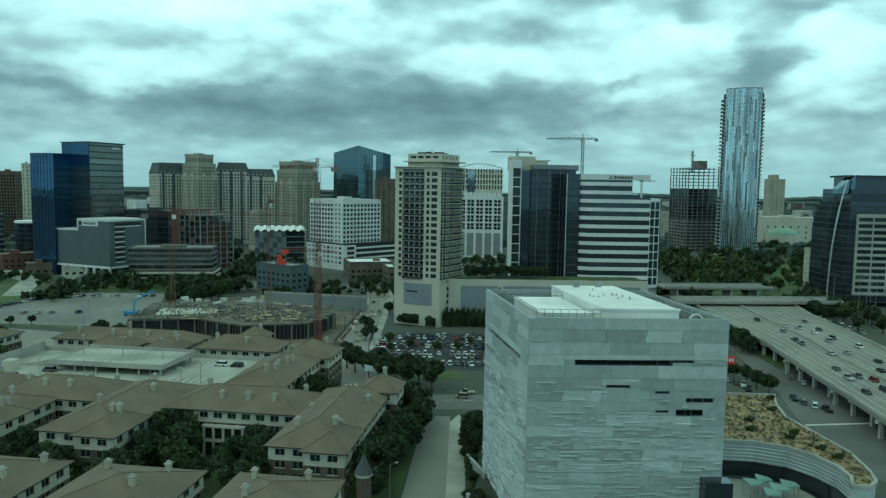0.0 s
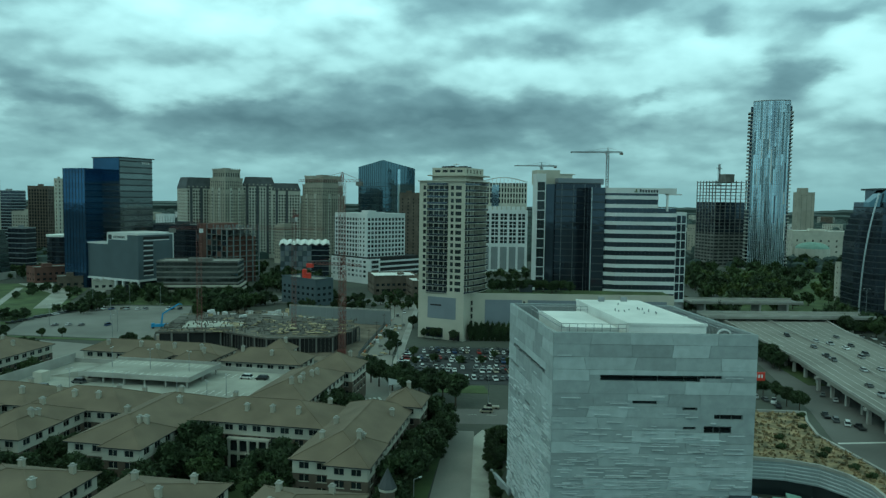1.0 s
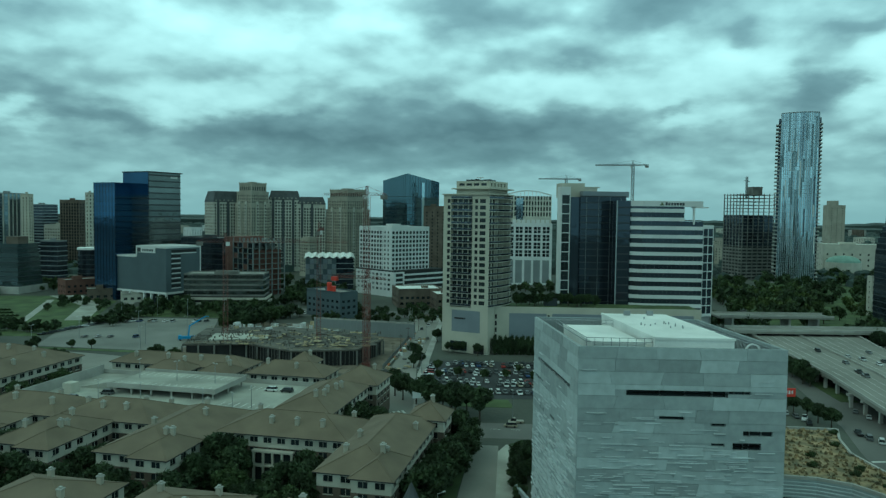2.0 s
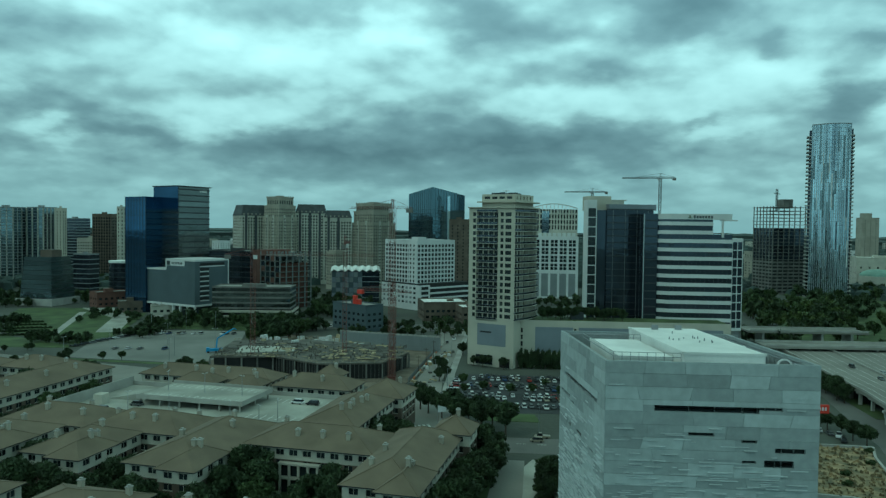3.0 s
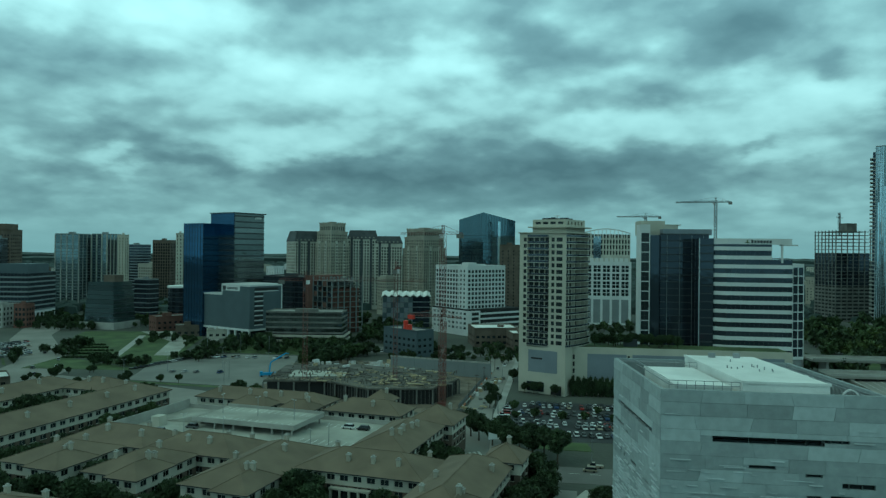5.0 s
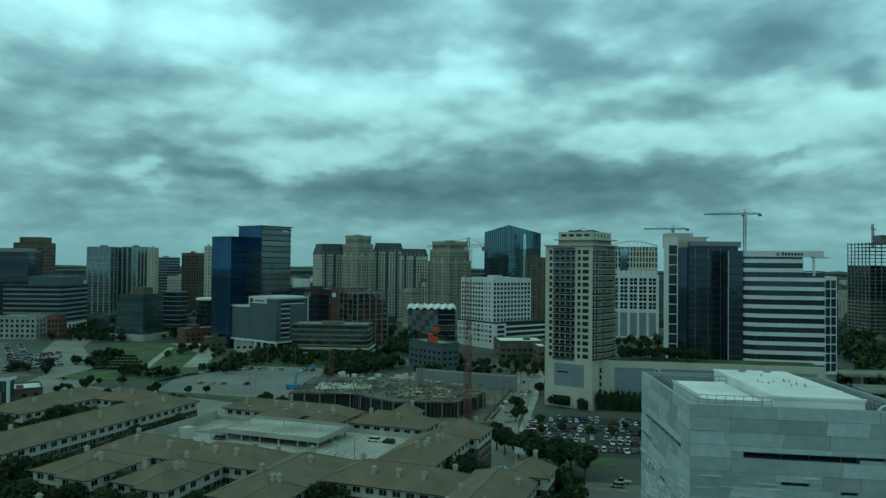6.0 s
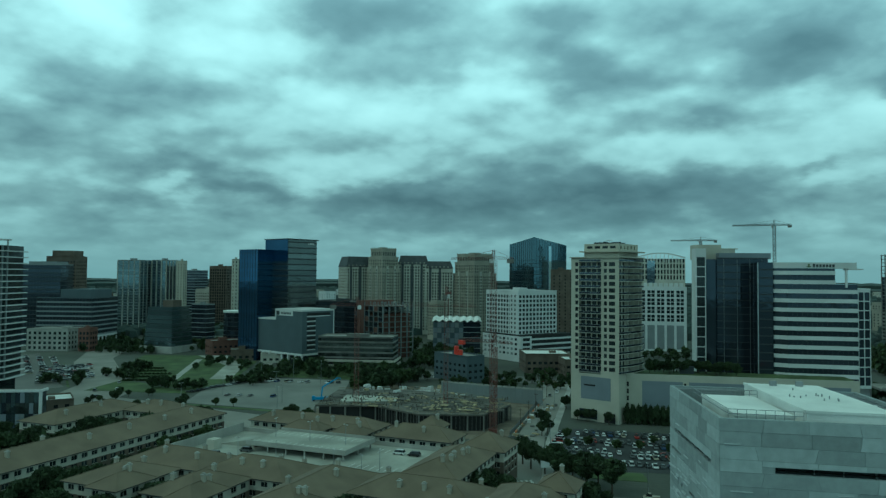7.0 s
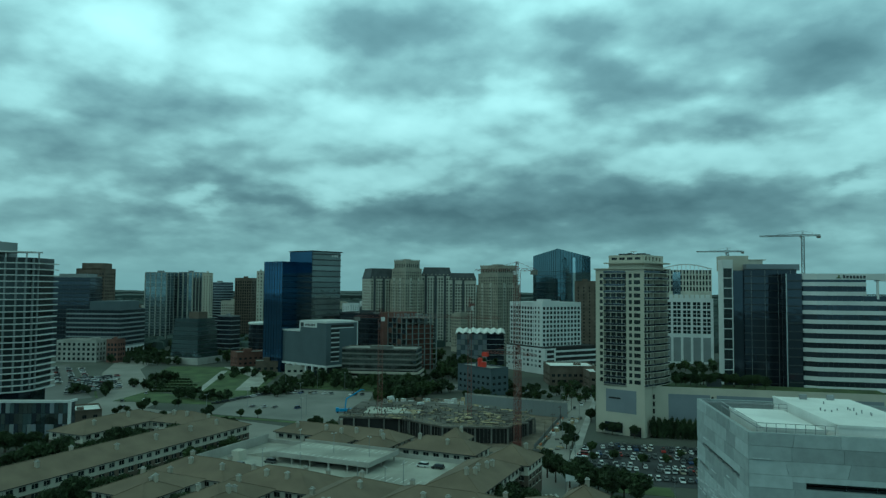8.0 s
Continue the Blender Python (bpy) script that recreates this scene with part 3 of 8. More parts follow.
sheet("road_7", [(130, 120), (190, 190), (150, 300), (152, 345), (140, 420), (128, 420), (138, 340), (126, 262), (119, 235), (112, 200)], 0.06, "asphalt", "grey asphalt frontage road under the highway", "road", thick=0.04)
sheet("verge", [(143, 300), (150, 300), (152, 345), (150, 420), (140, 420), (145, 345)], 0.14, "grass", "dark grass verge beside the elevated highway", "verge", thick=0.1)

sheet("plaza", [(-372, 585), (-348, 593), (-296, 530), (-268, 462), (-282, 458), (-312, 530)], 0.19, "deck", "pale paved plaza along the park", "pavement", thick=0.06)
for nm, pts, mt, lab, cat in (
        ("verge", [(-262, 366), (-170, 360), (-170, 364), (-262, 371)], "grass", "grass strip along the car park", "verge"),
        ("verge", [(-330, 392), (-262, 400), (-262, 406), (-338, 440)], "grass", "grass edge of the park by the street", "verge"),
        ("verge", [(-352, 402), (-346, 398), (-440, 500), (-446, 506)], "grass", "planted median of the curving avenue", "verge"),
        ("pavement_2", [(-300, 330), (-170, 312), (-170, 316), (-300, 335)], "concrete", "pale pavement behind the apartments", "pavement"),
        ("pavement_3", [(-28, 262), (-24, 262), (-30, 360), (-32, 520), (-35, 520), (-34, 400), (-33, 330)], "concrete", "pale pavement along the dusty street", "pavement"),
        ("verge", [(-262, 482), (-170, 486), (-165, 545), (-270, 545)], "grass", "shaded grass under street trees", "verge"),
        ("verge", [(170, 500), (300, 480), (480, 960), (330, 900)], "grass", "grass of the green belt", "verge")):
    sheet(nm, pts, 0.11, mt, lab, cat, thick=0.06)

# far plain: low wooded ridges at the horizon
rng = random.Random(4)
for k, (dist, h) in enumerate(((3900, 34), (4450, 50))):
    bm = bmesh.new()
    prev = None
    n = 220
    for i in range(n + 1):
        a = radians(-60 + 125 * i / n)
        hh = h * (0.72 + 0.4 * noise.noise((a * 9 + k * 5, k, 0)) + 0.12 * rng.random())
        p = (dist * -math.sin(a), dist * math.cos(a))
        cur = (bm.verts.new((*p, -1)), bm.verts.new((p[0], p[1], hh * 0.75)), bm.verts.new((p[0] * 1.04, p[1] * 1.04, hh)), bm.verts.new((p[0] * 1.10, p[1] * 1.10, -1)))
        if prev:
            for j in range(3):
                bm.faces.new((prev[j + 1], prev[j], cur[j], cur[j + 1]))
        prev = cur
    part("backdrop", bm, "farwood", None, "distant wooded ridge on the horizon", "structure")["category"] = "woodland"

# ---- elevated highway ----
hw = thing("highway", 0, 0, 0, 0, "elevated concrete highway with several lanes each way", "highway", kind="structure")
NEAR = [(150, 430), (147, 350), (146, 316), (141, 275), (137, 237), (133, 205), (128, 150)]
FAR_ = [(212, 430), (204, 390), (199, 345), (194, 308), (190, 260), (187, 220), (184, 150)]


def lerp2(a, b, f):
    return (a[0] + (b[0] - a[0]) * f, a[1] + (b[1] - a[1]) * f)


def ribbon(bm, f0, f1, z0, z1, mat=0):
    """A strip along the highway between two shares of its width."""
    for i in range(len(NEAR) - 1):
        a, b = lerp2(NEAR[i], FAR_[i], f0), lerp2(NEAR[i], FAR_[i], f1)
        c, d = lerp2(NEAR[i + 1], FAR_[i + 1], f1), lerp2(NEAR[i + 1], FAR_[i + 1], f0)
        prism(bm, [d, c, b, a], z0, z1, mat)


bm = bmesh.new()
ribbon(bm, 0, 1, 5.6, 7.0)
part("deck", bm, "road_old", hw)
for f0, f1 in ((0.0, 0.012), (0.44, 0.452), (0.988, 1.0)):
    bm = bmesh.new()
    ribbon(bm, f0, f1, 7.0, 7.95)
    part("barrier", bm, "concrete", hw)
for f in (0.10, 0.18, 0.26, 0.34, 0.54, 0.62, 0.70, 0.78, 0.86):
    bm = bmesh.new()
    ribbon(bm, f, f + 0.003, 7.0, 7.012)
    part("lane_line", bm, "line", hw)
for i in range(24):
    y = 160 + i * 11.0
    for f in (0.04, 0.35, 0.65, 0.95):
        j = min(range(len(NEAR)), key=lambda q: abs(NEAR[q][1] - y))
        px, _ = lerp2(NEAR[j], FAR_[j], f)
        bm = bmesh.new()
        box(bm, px - 0.6, px + 0.6, y - 0.6, y + 0.6, 0, 5.6)
        part("column", bm, "concrete", hw)
    bm = bmesh.new()
    box(bm, NEAR[j][0] + 0.5, FAR_[j][0] - 0.5, y - 0.8, y + 0.8, 4.7, 5.62)
    part("cross_beam", bm, "concrete", hw)
for y0_, x0_, x1_, lab in ((408, 140, 240, "concrete road bridge over the highway"), (468, 150, 225, "concrete road bridge among the trees")):
    br = thing("road_bridge", 0, y0_, 0, 4, lab, "bridge", kind="structure")
    bm = bmesh.new()
    box(bm, x0_, x1_, 0, 16, 8.4, 9.6)
    part("deck", bm, "road_old", br)
    for yy in (0, 15.6):
        bm = bmesh.new()
        box(bm, x0_, x1_, yy, yy + 0.4, 9.6, 10.7)
        part("parapet", bm, "concrete", br)
    for i in range(4):
        bm = bmesh.new()
        xx = x0_ + (x1_ - x0_) * (i + 0.5) / 4
        box(bm, xx - 0.7, xx + 0.7, 2, 14, 0, 8.4)
        part("pier", bm, "concrete", br)

# ---- the museum cube ----
CUBE_H = 50.0
CA, CB, CC = Vector((17.0, 137.0)), Vector((11.0, 175.0)), Vector((56.0, 138.2))
CD = CB + CC - CA
museum = thing("museum", 0, 0, 0, 0, "grey precast concrete cube museum with ribbed cladding and slit windows", "museum")
FRONT_SLOTS = [(9.1, 28.2, 40.75, 41.9), (28.2, 32.4, 41.35, 41.95), (15.4, 20.1, 36.3, 36.95), (25.1, 27.9, 35.2, 35.75), (31.2, 36.7, 33.45, 34.4), (25.3, 27.8, 31.4, 31.95), (29.3, 34.6, 30.75, 32.1)]
SIDE_SLOTS = [(4.7, 32.8, 40.5, 41.4), (1.6, 10.0, 36.2, 36.9), (11.8, 14.1, 35.6, 36.1), (10.0, 11.3, 29.9, 30.8), (16.8, 21.0, 30.4, 31.0), (28.0, 30.7, 29.9, 30.4)]


def museum_wall(p0, p1, slots):
    """The backing wall of one face, with the slits cut right through it."""
    u = (p1 - p0).normalized()
    n_in = Vector((-u.y, u.x))
    L = (p1 - p0).length
    xs = sorted({0.0, L, *[e for s in slots for e in s[:2]]})
    zs = sorted({0.0, CUBE_H - 0.15, *[e for s in slots for e in s[2:]]})
    bm = bmesh.new()
    for i in range(len(xs) - 1):
        for j in range(len(zs) - 1):
            a, b, c, d = xs[i], xs[i + 1], zs[j], zs[j + 1]
            if any(s[0] <= a + 0.01 and b <= s[1] + 0.01 and s[2] <= c + 0.01 and d <= s[3] + 0.01 for s in slots):
                for e, f, g, h in ((a, c, b, c), (b, c, b, d), (b, d, a, d), (a, d, a, c)):
                    P = [p0 + u * e, p0 + u * g, p0 + u * g + n_in * 0.7, p0 + u * e + n_in * 0.7]
                    quad(bm, [(*P[0], f), (*P[1], h), (*P[2], h), (*P[3], f)])
                continue
            q, r = p0 + u * a, p0 + u * b
            quad(bm, [(*q, c), (*r, c), (*r, d), (*q, d)])
    part("wall", bm, "precast", museum)
    for s in slots:
        bm = bmesh.new()
        q, r = p0 + u * s[0] + n_in * 0.6, p0 + u * s[1] + n_in * 0.6
        quad(bm, [(*q, s[2]), (*r, s[2]), (*r, s[3]), (*q, s[3])])
        part("slit_window", bm, "window", museum, "dark glazed slit window")


museum_wall(CA, CC, FRONT_SLOTS)
museum_wall(CB, CA, SIDE_SLOTS)
museum_wall(CC, CD, [])
museum_wall(CD, CB, [])

rng = random.Random(11)
RIB = bmesh.new()
box(RIB, 0, 1, -1, 0, 0, 1)
RIB_ME = bpy.data.meshes.new("rib")
RIB.to_mesh(RIB_ME)
RIB.free()
RIB_ME.materials.append(M["precast_rib"])
rib_count = 0


def clash(slots, a, b, c, d, pad=0.25):
    return any(a < s[1] + pad and b > s[0] - pad and c < s[3] + pad and d > s[2] - pad for s in slots)


def cladding(p0, p1, slots, seed):
    """Precast panels in courses, each an object with raked ends; cast ribs that grow denser towards the ground."""
    global rib_count
    r = random.Random(seed)
    u = (p1 - p0).normalized()
    L = (p1 - p0).length
    yaw = math.degrees(math.atan2(u.y, u.x))
    z, row = CUBE_H, 0
    stuff = bmesh.new()
    while z > 1.0:
        h = 2.45 if row % 3 else 2.2
        z1, z0 = z, max(0.2, z - h)
        x = 0.0
        rake0 = 0.0
        while x < L - 0.1:
            w = r.uniform(6.2, 9.8)
            if L - (x + w) < 3.5:
                w = L - x
            rake1 = r.choice((-0.5, 0.35, 0.6, 0.0)) if x + w < L - 0.1 else 0.0
            a, b = x + 0.03, x + w - 0.03
            if not clash(slots, a, b, z0, z1, 0.0):
                bm = bmesh.new()
                prism(bm, [(0, -0.10), (1, -0.10), (1, 0.0), (0, 0.0)], 0, 1)
                for v in bm.verts:
                    lo = v.co.z < 0.5
                    v.co.z = z0 + 0.03 if lo else z1 - 0.03
                    sh0, sh1 = (0, rake0), (0, rake1)
                    v.co.x = (a + sh0[0 if lo else 1]) if v.co.x < 0.5 else (b + sh1[0 if lo else 1])
                for v in bm.verts:
                    q = p0 + u * v.co.x + Vector((u.y, -u.x)) * -v.co.y
                    v.co.x, v.co.y = q.x, q.y
                part("panel", bm, "precast", museum)
            else:
                # a course cut round its slits
                cuts = sorted([s for s in slots if a < s[1] and b > s[0] and z0 < s[3] and z1 > s[2]])
                for ca, cb, cc, cd in [(a, b, z0, min(s[2] for s in cuts)), (a, b, max(s[3] for s in cuts), z1)]:
                    if cd - cc > 0.15:
                        bm = bmesh.new()
                        P = [p0 + u * ca, p0 + u * cb]
                        o_ = Vector((u.y, -u.x)) * 0.10
                        prism(bm, [P[0] + o_, P[1] + o_, P[1], P[0]], cc + 0.02, cd - 0.02)
                        part("panel", bm, "precast", museum)
            x += w
            rake0 = rake1
        # ribs of this course
        depth_share = max(0.0, (40.0 - z) / 40.0)
        n = int(3 + 62 * min(1.0, depth_share * 2.0) ** 1.2) if z < 40 else r.choice((0, 1, 1))
        for _ in range(n):
            w = r.uniform(0.8, 4.2) if z < 40 else r.uniform(2.0, 4.0)
            a = r.uniform(0.1, L - w - 0.1)
            zz = r.choice((z0 + 0.2, z0 + 0.5, z0 + 0.8, z0 + 1.1, z0 + 1.5, z0 + 1.9))
            hh, pr = r.uniform(0.08, 0.18), r.uniform(0.10, 0.34)
            if clash(slots, a, a + w, zz, zz + hh):
                continue
            q = p0 + u * a + Vector((u.y, -u.x)) * 0.09
            if rib_count < 230:
                rib_count += 1
                again("rib", RIB_ME, museum, q.x, q.y, zz, yaw, (w, pr, hh))
            else:
                e = q + u * w
                o_ = Vector((u.y, -u.x)) * pr
                prism(stuff, [q + o_, e + o_, e, q], zz, zz + hh)
        z -= h
        row += 1
    if len(stuff.faces):
        part("small_ribs", stuff, "precast_rib", museum, kind="stuff")
    else:
        stuff.free()


cladding(CA, CC, FRONT_SLOTS, 3)
cladding(CB, CA, SIDE_SLOTS, 5)

# roof well, plant rooms and parapet walk
um, vm = (CC - CA).normalized(), (CB - CA).normalized()


def on_roof(a, b):
    return CA + um * a + vm * b


bm = bmesh.new()
prism(bm, [on_roof(0.6, 0.6), on_roof(38.4, 0.6), on_roof(38.4, 37.8), on_roof(0.6, 37.8)], 45.8, 46.2)
part("roof", bm, "roofgrey", museum)
bm = bmesh.new()
for a0, a1, b0, b1 in ((0, 39, 0, 0.6), (0, 39, 37.9, 38.47), (0, 0.6, 0.6, 37.9), (38.4, 39, 0.6, 37.9)):
    prism(bm, [on_roof(a0, b0), on_roof(a1, b0), on_roof(a1, b1), on_roof(a0, b1)], 45, CUBE_H + 0.03)
part("parapet", bm, "precast", museum)
for a0, a1, b0, b1, z1, nm in ((4.0, 14.2, 5.0, 27, 50.0, "roof_plant_room"), (15.4, 30.5, 3.0, 36.5, 51.4, "roof_plant_room"), (30.5, 33.5, 18, 36.5, 50.4, "roof_plant_room")):
    bm = bmesh.new()
    prism(bm, [on_roof(a0, b0), on_roof(a1, b0), on_roof(a1, b1), on_roof(a0, b1)], 46.2, z1)
    prism(bm, [on_roof(a0 - 0.2, b0 - 0.2), on_roof(a1 + 0.2, b0 - 0.2), on_roof(a1 + 0.2, b0 + 0.25), on_roof(a0 - 0.2, b0 + 0.25)], z1 - 0.35, z1 + 0.12)
    prism(bm, [on_roof(a0 - 0.2, b0), on_roof(a0 + 0.25, b0), on_roof(a0 + 0.25, b1), on_roof(a0 - 0.2, b1)], z1 - 0.35, z1 + 0.12)
    part(nm, bm, "roofwhite", museum, "white membrane-covered plant room")
bm = bmesh.new()
for f in range(9):
    for b in (4.2, 28.0):
        p = on_roof(2.6 + f * 1.6, b)
        beam(bm, (*p, 46.2), (*p, 51.0), 0.10)
for b in (4.2, 28.0):
    for zz in (50.2, 51.0):
        beam(bm, (*on_roof(2.6, b), zz), (*on_roof(15.4, b), zz), 0.10)
for zz in (50.2, 51.0):
    beam(bm, (*on_roof(2.6, 4.2), zz), (*on_roof(2.6, 28), zz), 0.10)
part("guard_rail", bm, "steel", museum)
bm = bmesh.new()
for i in range(24):
    for e in range(2):
        b0, b1 = 1.0 + i * 1.55, 1.0 + (i + 1) * 1.55
        p, q = on_roof(36.4 + e * 1.6, b0), on_roof(36.4 + e * 1.6, b1)
        beam(bm, (*p, 49.5), (*q, 49.5), 0.18)
        beam(bm, (*p, 48.2), (*q, 49.5), 0.12)
        beam(bm, (*p, 46.2), (*p, 49.5), 0.12)
    beam(bm, (*on_roof(36.4, b0), 49.5), (*on_roof(38.0, b0), 49.5), 0.14)
for i in range(24):
    a0, a1 = 1.0 + i * 1.55, 1.0 + (i + 1) * 1.55
    for e in range(2):
        p, q = on_roof(a0, 36.0 + e * 1.3), on_roof(a1, 36.0 + e * 1.3)
        beam(bm, (*p, 49.6), (*q, 49.6), 0.2)
        beam(bm, (*p, 46.2), (*p, 49.6), 0.12)
part("roof_gantry", bm, "steel", museum, "grey steel roof gantry")
rng = random.Random(9)
for i in range(12):
    p = on_roof(19 + rng.uniform(-1.5, 8), 22 + rng.uniform(-7, 7))
    bm = bmesh.new()
    tube(bm, p.x, p.y, 51.4, 51.4 + rng.uniform(0.3, 0.7), 0.13)
    part("vent_pipe", bm, "steel", museum)
for a, b in ((20.5, 34.0), (26.0, 34.5)):
    p = on_roof(a, b)
    bm = bmesh.new()
    box(bm, p.x - 0.7, p.x + 0.7, p.y - 0.5, p.y + 0.5, 51.4, 52.4)
    part("roof_hatch", bm, "steel", museum)
p = on_roof(34.0, 3.0)
bm = bmesh.new()
pipe(bm, [(p.x + 1.3 * math.cos(math.pi * i / 10), p.y, 49.2 + 1.3 * math.sin(math.pi * i / 10)) for i in range(11)], 0.3)
part("curved_duct", bm, "white", museum)
# corner glass box low on the front face
bm = bmesh.new()
q = CA + um * 34.6
prism(bm, [(q.x, q.y - 3.2), (q.x + 5.4, q.y - 3.2), (q.x + 5.4, q.y + 0.0), (q.x, q.y - 0.12)], 8.0, 18.6)
part("escalator_box", bm, "glass_dark", museum, "dark glazed box jutting from the wall")

# ---- planted plinth round the cube ----
plinth = thing("plinth", 0, 0, 0, 0, "planted concrete plinth with dry meadow roof round the museum", "plinth")
ROOF_PTS = [(58, 178), (66, 182), (74, 183.5), (82, 182.5), (89, 179), (93, 173), (95, 166), (94.5, 160), (92, 155), (96, 155), (99, 158), (101, 164), (103, 176), (101.5, 190), (100, 203), (103, 216), (107, 226), (70, 228), (46, 200)]
bm = bmesh.new()
prism(bm, ROOF_PTS, 4.6, 9.6)
part("wall", bm, "precast", plinth)
# dark glassy block stands in for the shaded void below the overhang
bm = bmesh.new()
prism(bm, [(p[0] * 0.93 + 5.8, p[1] * 0.93 + 14.5) for p in ROOF_PTS], 0, 4.6)
part("recessed_glazing", bm, "window", plinth, "dark block painted as the shaded void under the overhang")
bm = bmesh.new()
cx, cy = sum(p[0] for p in ROOF_PTS) / len(ROOF_PTS), sum(p[1] for p in ROOF_PTS) / len(ROOF_PTS)
prism(bm, [(p[0] + (cx - p[0]) * 0.03, p[1] + (cy - p[1]) * 0.03) for p in ROOF_PTS], 9.5, 9.9)
part("meadow_bed", bm, "dryplant", plinth)
for i in range(len(ROOF_PTS)):
    a, b = ROOF_PTS[i], ROOF_PTS[(i + 1) % len(ROOF_PTS)]
    bm = bmesh.new()
    beam(bm, (*a, 9.9), (*b, 9.9), 0.7, h=0.8)
    part("coping", bm, "concrete", plinth)
for zz in range(5):
    for i in range(0, 8):
        a, b = ROOF_PTS[i], ROOF_PTS[i + 1]
        bm = bmesh.new()
        beam(bm, (*a, 5.1 + zz * 0.9), (*b, 5.1 + zz * 0.9), 0.5, h=0.25)
        part("wall_rib", bm, "precast_rib", plinth)
rng = random.Random(21)
bm = bmesh.new()
for i in range(2600):
    k = rng.random()
    x, y = rng.uniform(46, 108), rng.uniform(155, 229)
    inside = False
    for j in range(len(ROOF_PTS)):
        (x1, y1), (x2, y2) = ROOF_PTS[j], ROOF_PTS[j - 1]
        if (y1 > y) != (y2 > y) and x < (x2 - x1) * (y - y1) / (y2 - y1) + x1:
            inside = not inside
    if not inside:
        continue
    s, h = rng.uniform(0.25, 0.6), rng.uniform(0.25, 0.8)
    for t_ in range(3):
        an = rng.uniform(0, 6.28)
        dx, dy = s * math.cos(an), s * math.sin(an)
        bm.faces.new([bm.verts.new(c) for c in ((x - dx, y - dy, 9.9), (x + dx, y + dy, 9.9), (x + dx * 0.6 + rng.uniform(-.2, .2), y + dy * 0.6, 9.9 + h))])
tagged(part("dry_grass", bm, "dryplant", None, "straw-coloured grass tufts on the plinth roof", "stuff"), category="grass")
# terraces on the side road
terr = thing("planted_terrace", 0, 0, 0, 0, "sloping planted terrace with grey rib walls beside the museum", "terrace")
bm = bmesh.new()
prism(bm, [(6, 120), (16.9, 120), (16.9, 137), (10.9, 175), (13, 205), (14, 222), (9.5, 216), (6.2, 150)], 0, [2.0, 4.0, 5.0, 5.0, 3.4, 2.0, 1.2, 1.6])
part("earth_bank", bm, "bed", terr)
for pts, z0, z1 in (([(7.4, 190), (11, 168), (11.6, 168.4), (8.0, 190.6)], 0, [3.0, 9.6, 9.6, 3.0]), ([(6.6, 165), (12.5, 140), (13.1, 140.6), (7.2, 165.6)], 0, [3.0, 10.2, 10.2, 3.0]), ([(6.4, 140), (12.8, 122), (13.4, 122.6), (7.0, 140.6)], 0, [3.0, 8.0, 8.0, 3.0]),
                    ([(9.6, 206), (14, 196), (14.6, 196.6), (10.2, 206.6)], 0, [2.6, 7.0, 7.0, 2.6])):
    bm = bmesh.new()
    prism(bm, pts, z0, [q * 0.55 + 1.0 for q in z1])
    part("retaining_wall", bm, "precast", terr)
# plaza with awnings
sheet("plaza", [(57, 120), (118, 120), (110, 160), (92, 154), (95, 163), (90, 178), (75, 182), (58, 175)], 0.4, "concrete", "pale stone plaza before the plinth", "pavement", thick=0.35)
for i, (x, y, w) in enumerate(((77, 171, 3.6), (80.5, 173, 3.4), (82, 168, 3.8), (85.5, 170, 3.6), (79, 165, 3.4))):
    aw = thing("sun_awning", x, y, 0.4, rng.uniform(-20, 20), "green canvas sun awning on thin posts in the plaza", "awning", "plaza awnings")
    bm = bmesh.new()
    prism(bm, [(-w / 2, -w / 2), (w / 2, -w / 2), (w / 2, w / 2), (-w / 2, w / 2)], 3.4, [3.5, 4.1, 3.5, 4.1])
    part("canopy", bm, "teal", aw)
    for sx in (-1, 1):
        for sy in (-1, 1):
            bm = bmesh.new()
            tube(bm, sx * w * 0.45, sy * w * 0.45, 0, 3.5, 0.08)
            part("post", bm, "steel", aw)
planter = thing("planter", 92, 158, 0.4, 0, "curved planted bed in the plaza", "planter")
bm = bmesh.new()
tube(bm, 0, 0, 0, 0.6, 4.2, n=20)
part("kerb", bm, "concrete", planter)
bm = bmesh.new()
tube(bm, 0, 0, 0.4, 0.8, 3.8, n=20)
part("bed", bm, "grass", planter)

# ---- apartment complex: courtyard wings under hipped shingle roofs ----
sheet("courtyard_lawn", [(-232, 175), (-38, 130), (-12, 134), (-4, 240), (-60, 262), (-215, 300)], 0.045, "grass", "shaded courtyard lawns between the apartment wings", "lawn", thick=0.03)
APT = pose(-22, 165, 0, 0, 0, -8)
EAVE, STOREY = 12.5, 3.05


def chimney(parent, x, y, z, h=1.4, w=1.1):
    bm = bmesh.new()
    box(bm, x - w / 2, x + w / 2, y - w / 2, y + w / 2, z - 2.2, z + h)
    c = part("chimney", bm, "tanstone", parent)
    bm = bmesh.new()
    box(bm, x - w / 2 - 0.15, x + w / 2 + 0.15, y - w / 2 - 0.15, y + w / 2 + 0.15, z + h, z + h + 0.22)
    box(bm, x - w / 2 + 0.2, x + w / 2 - 0.2, y - w / 2 + 0.2, y + w / 2 - 0.2, z + h + 0.22, z + h + 0.6)
    part("cap", bm, "concrete", c)


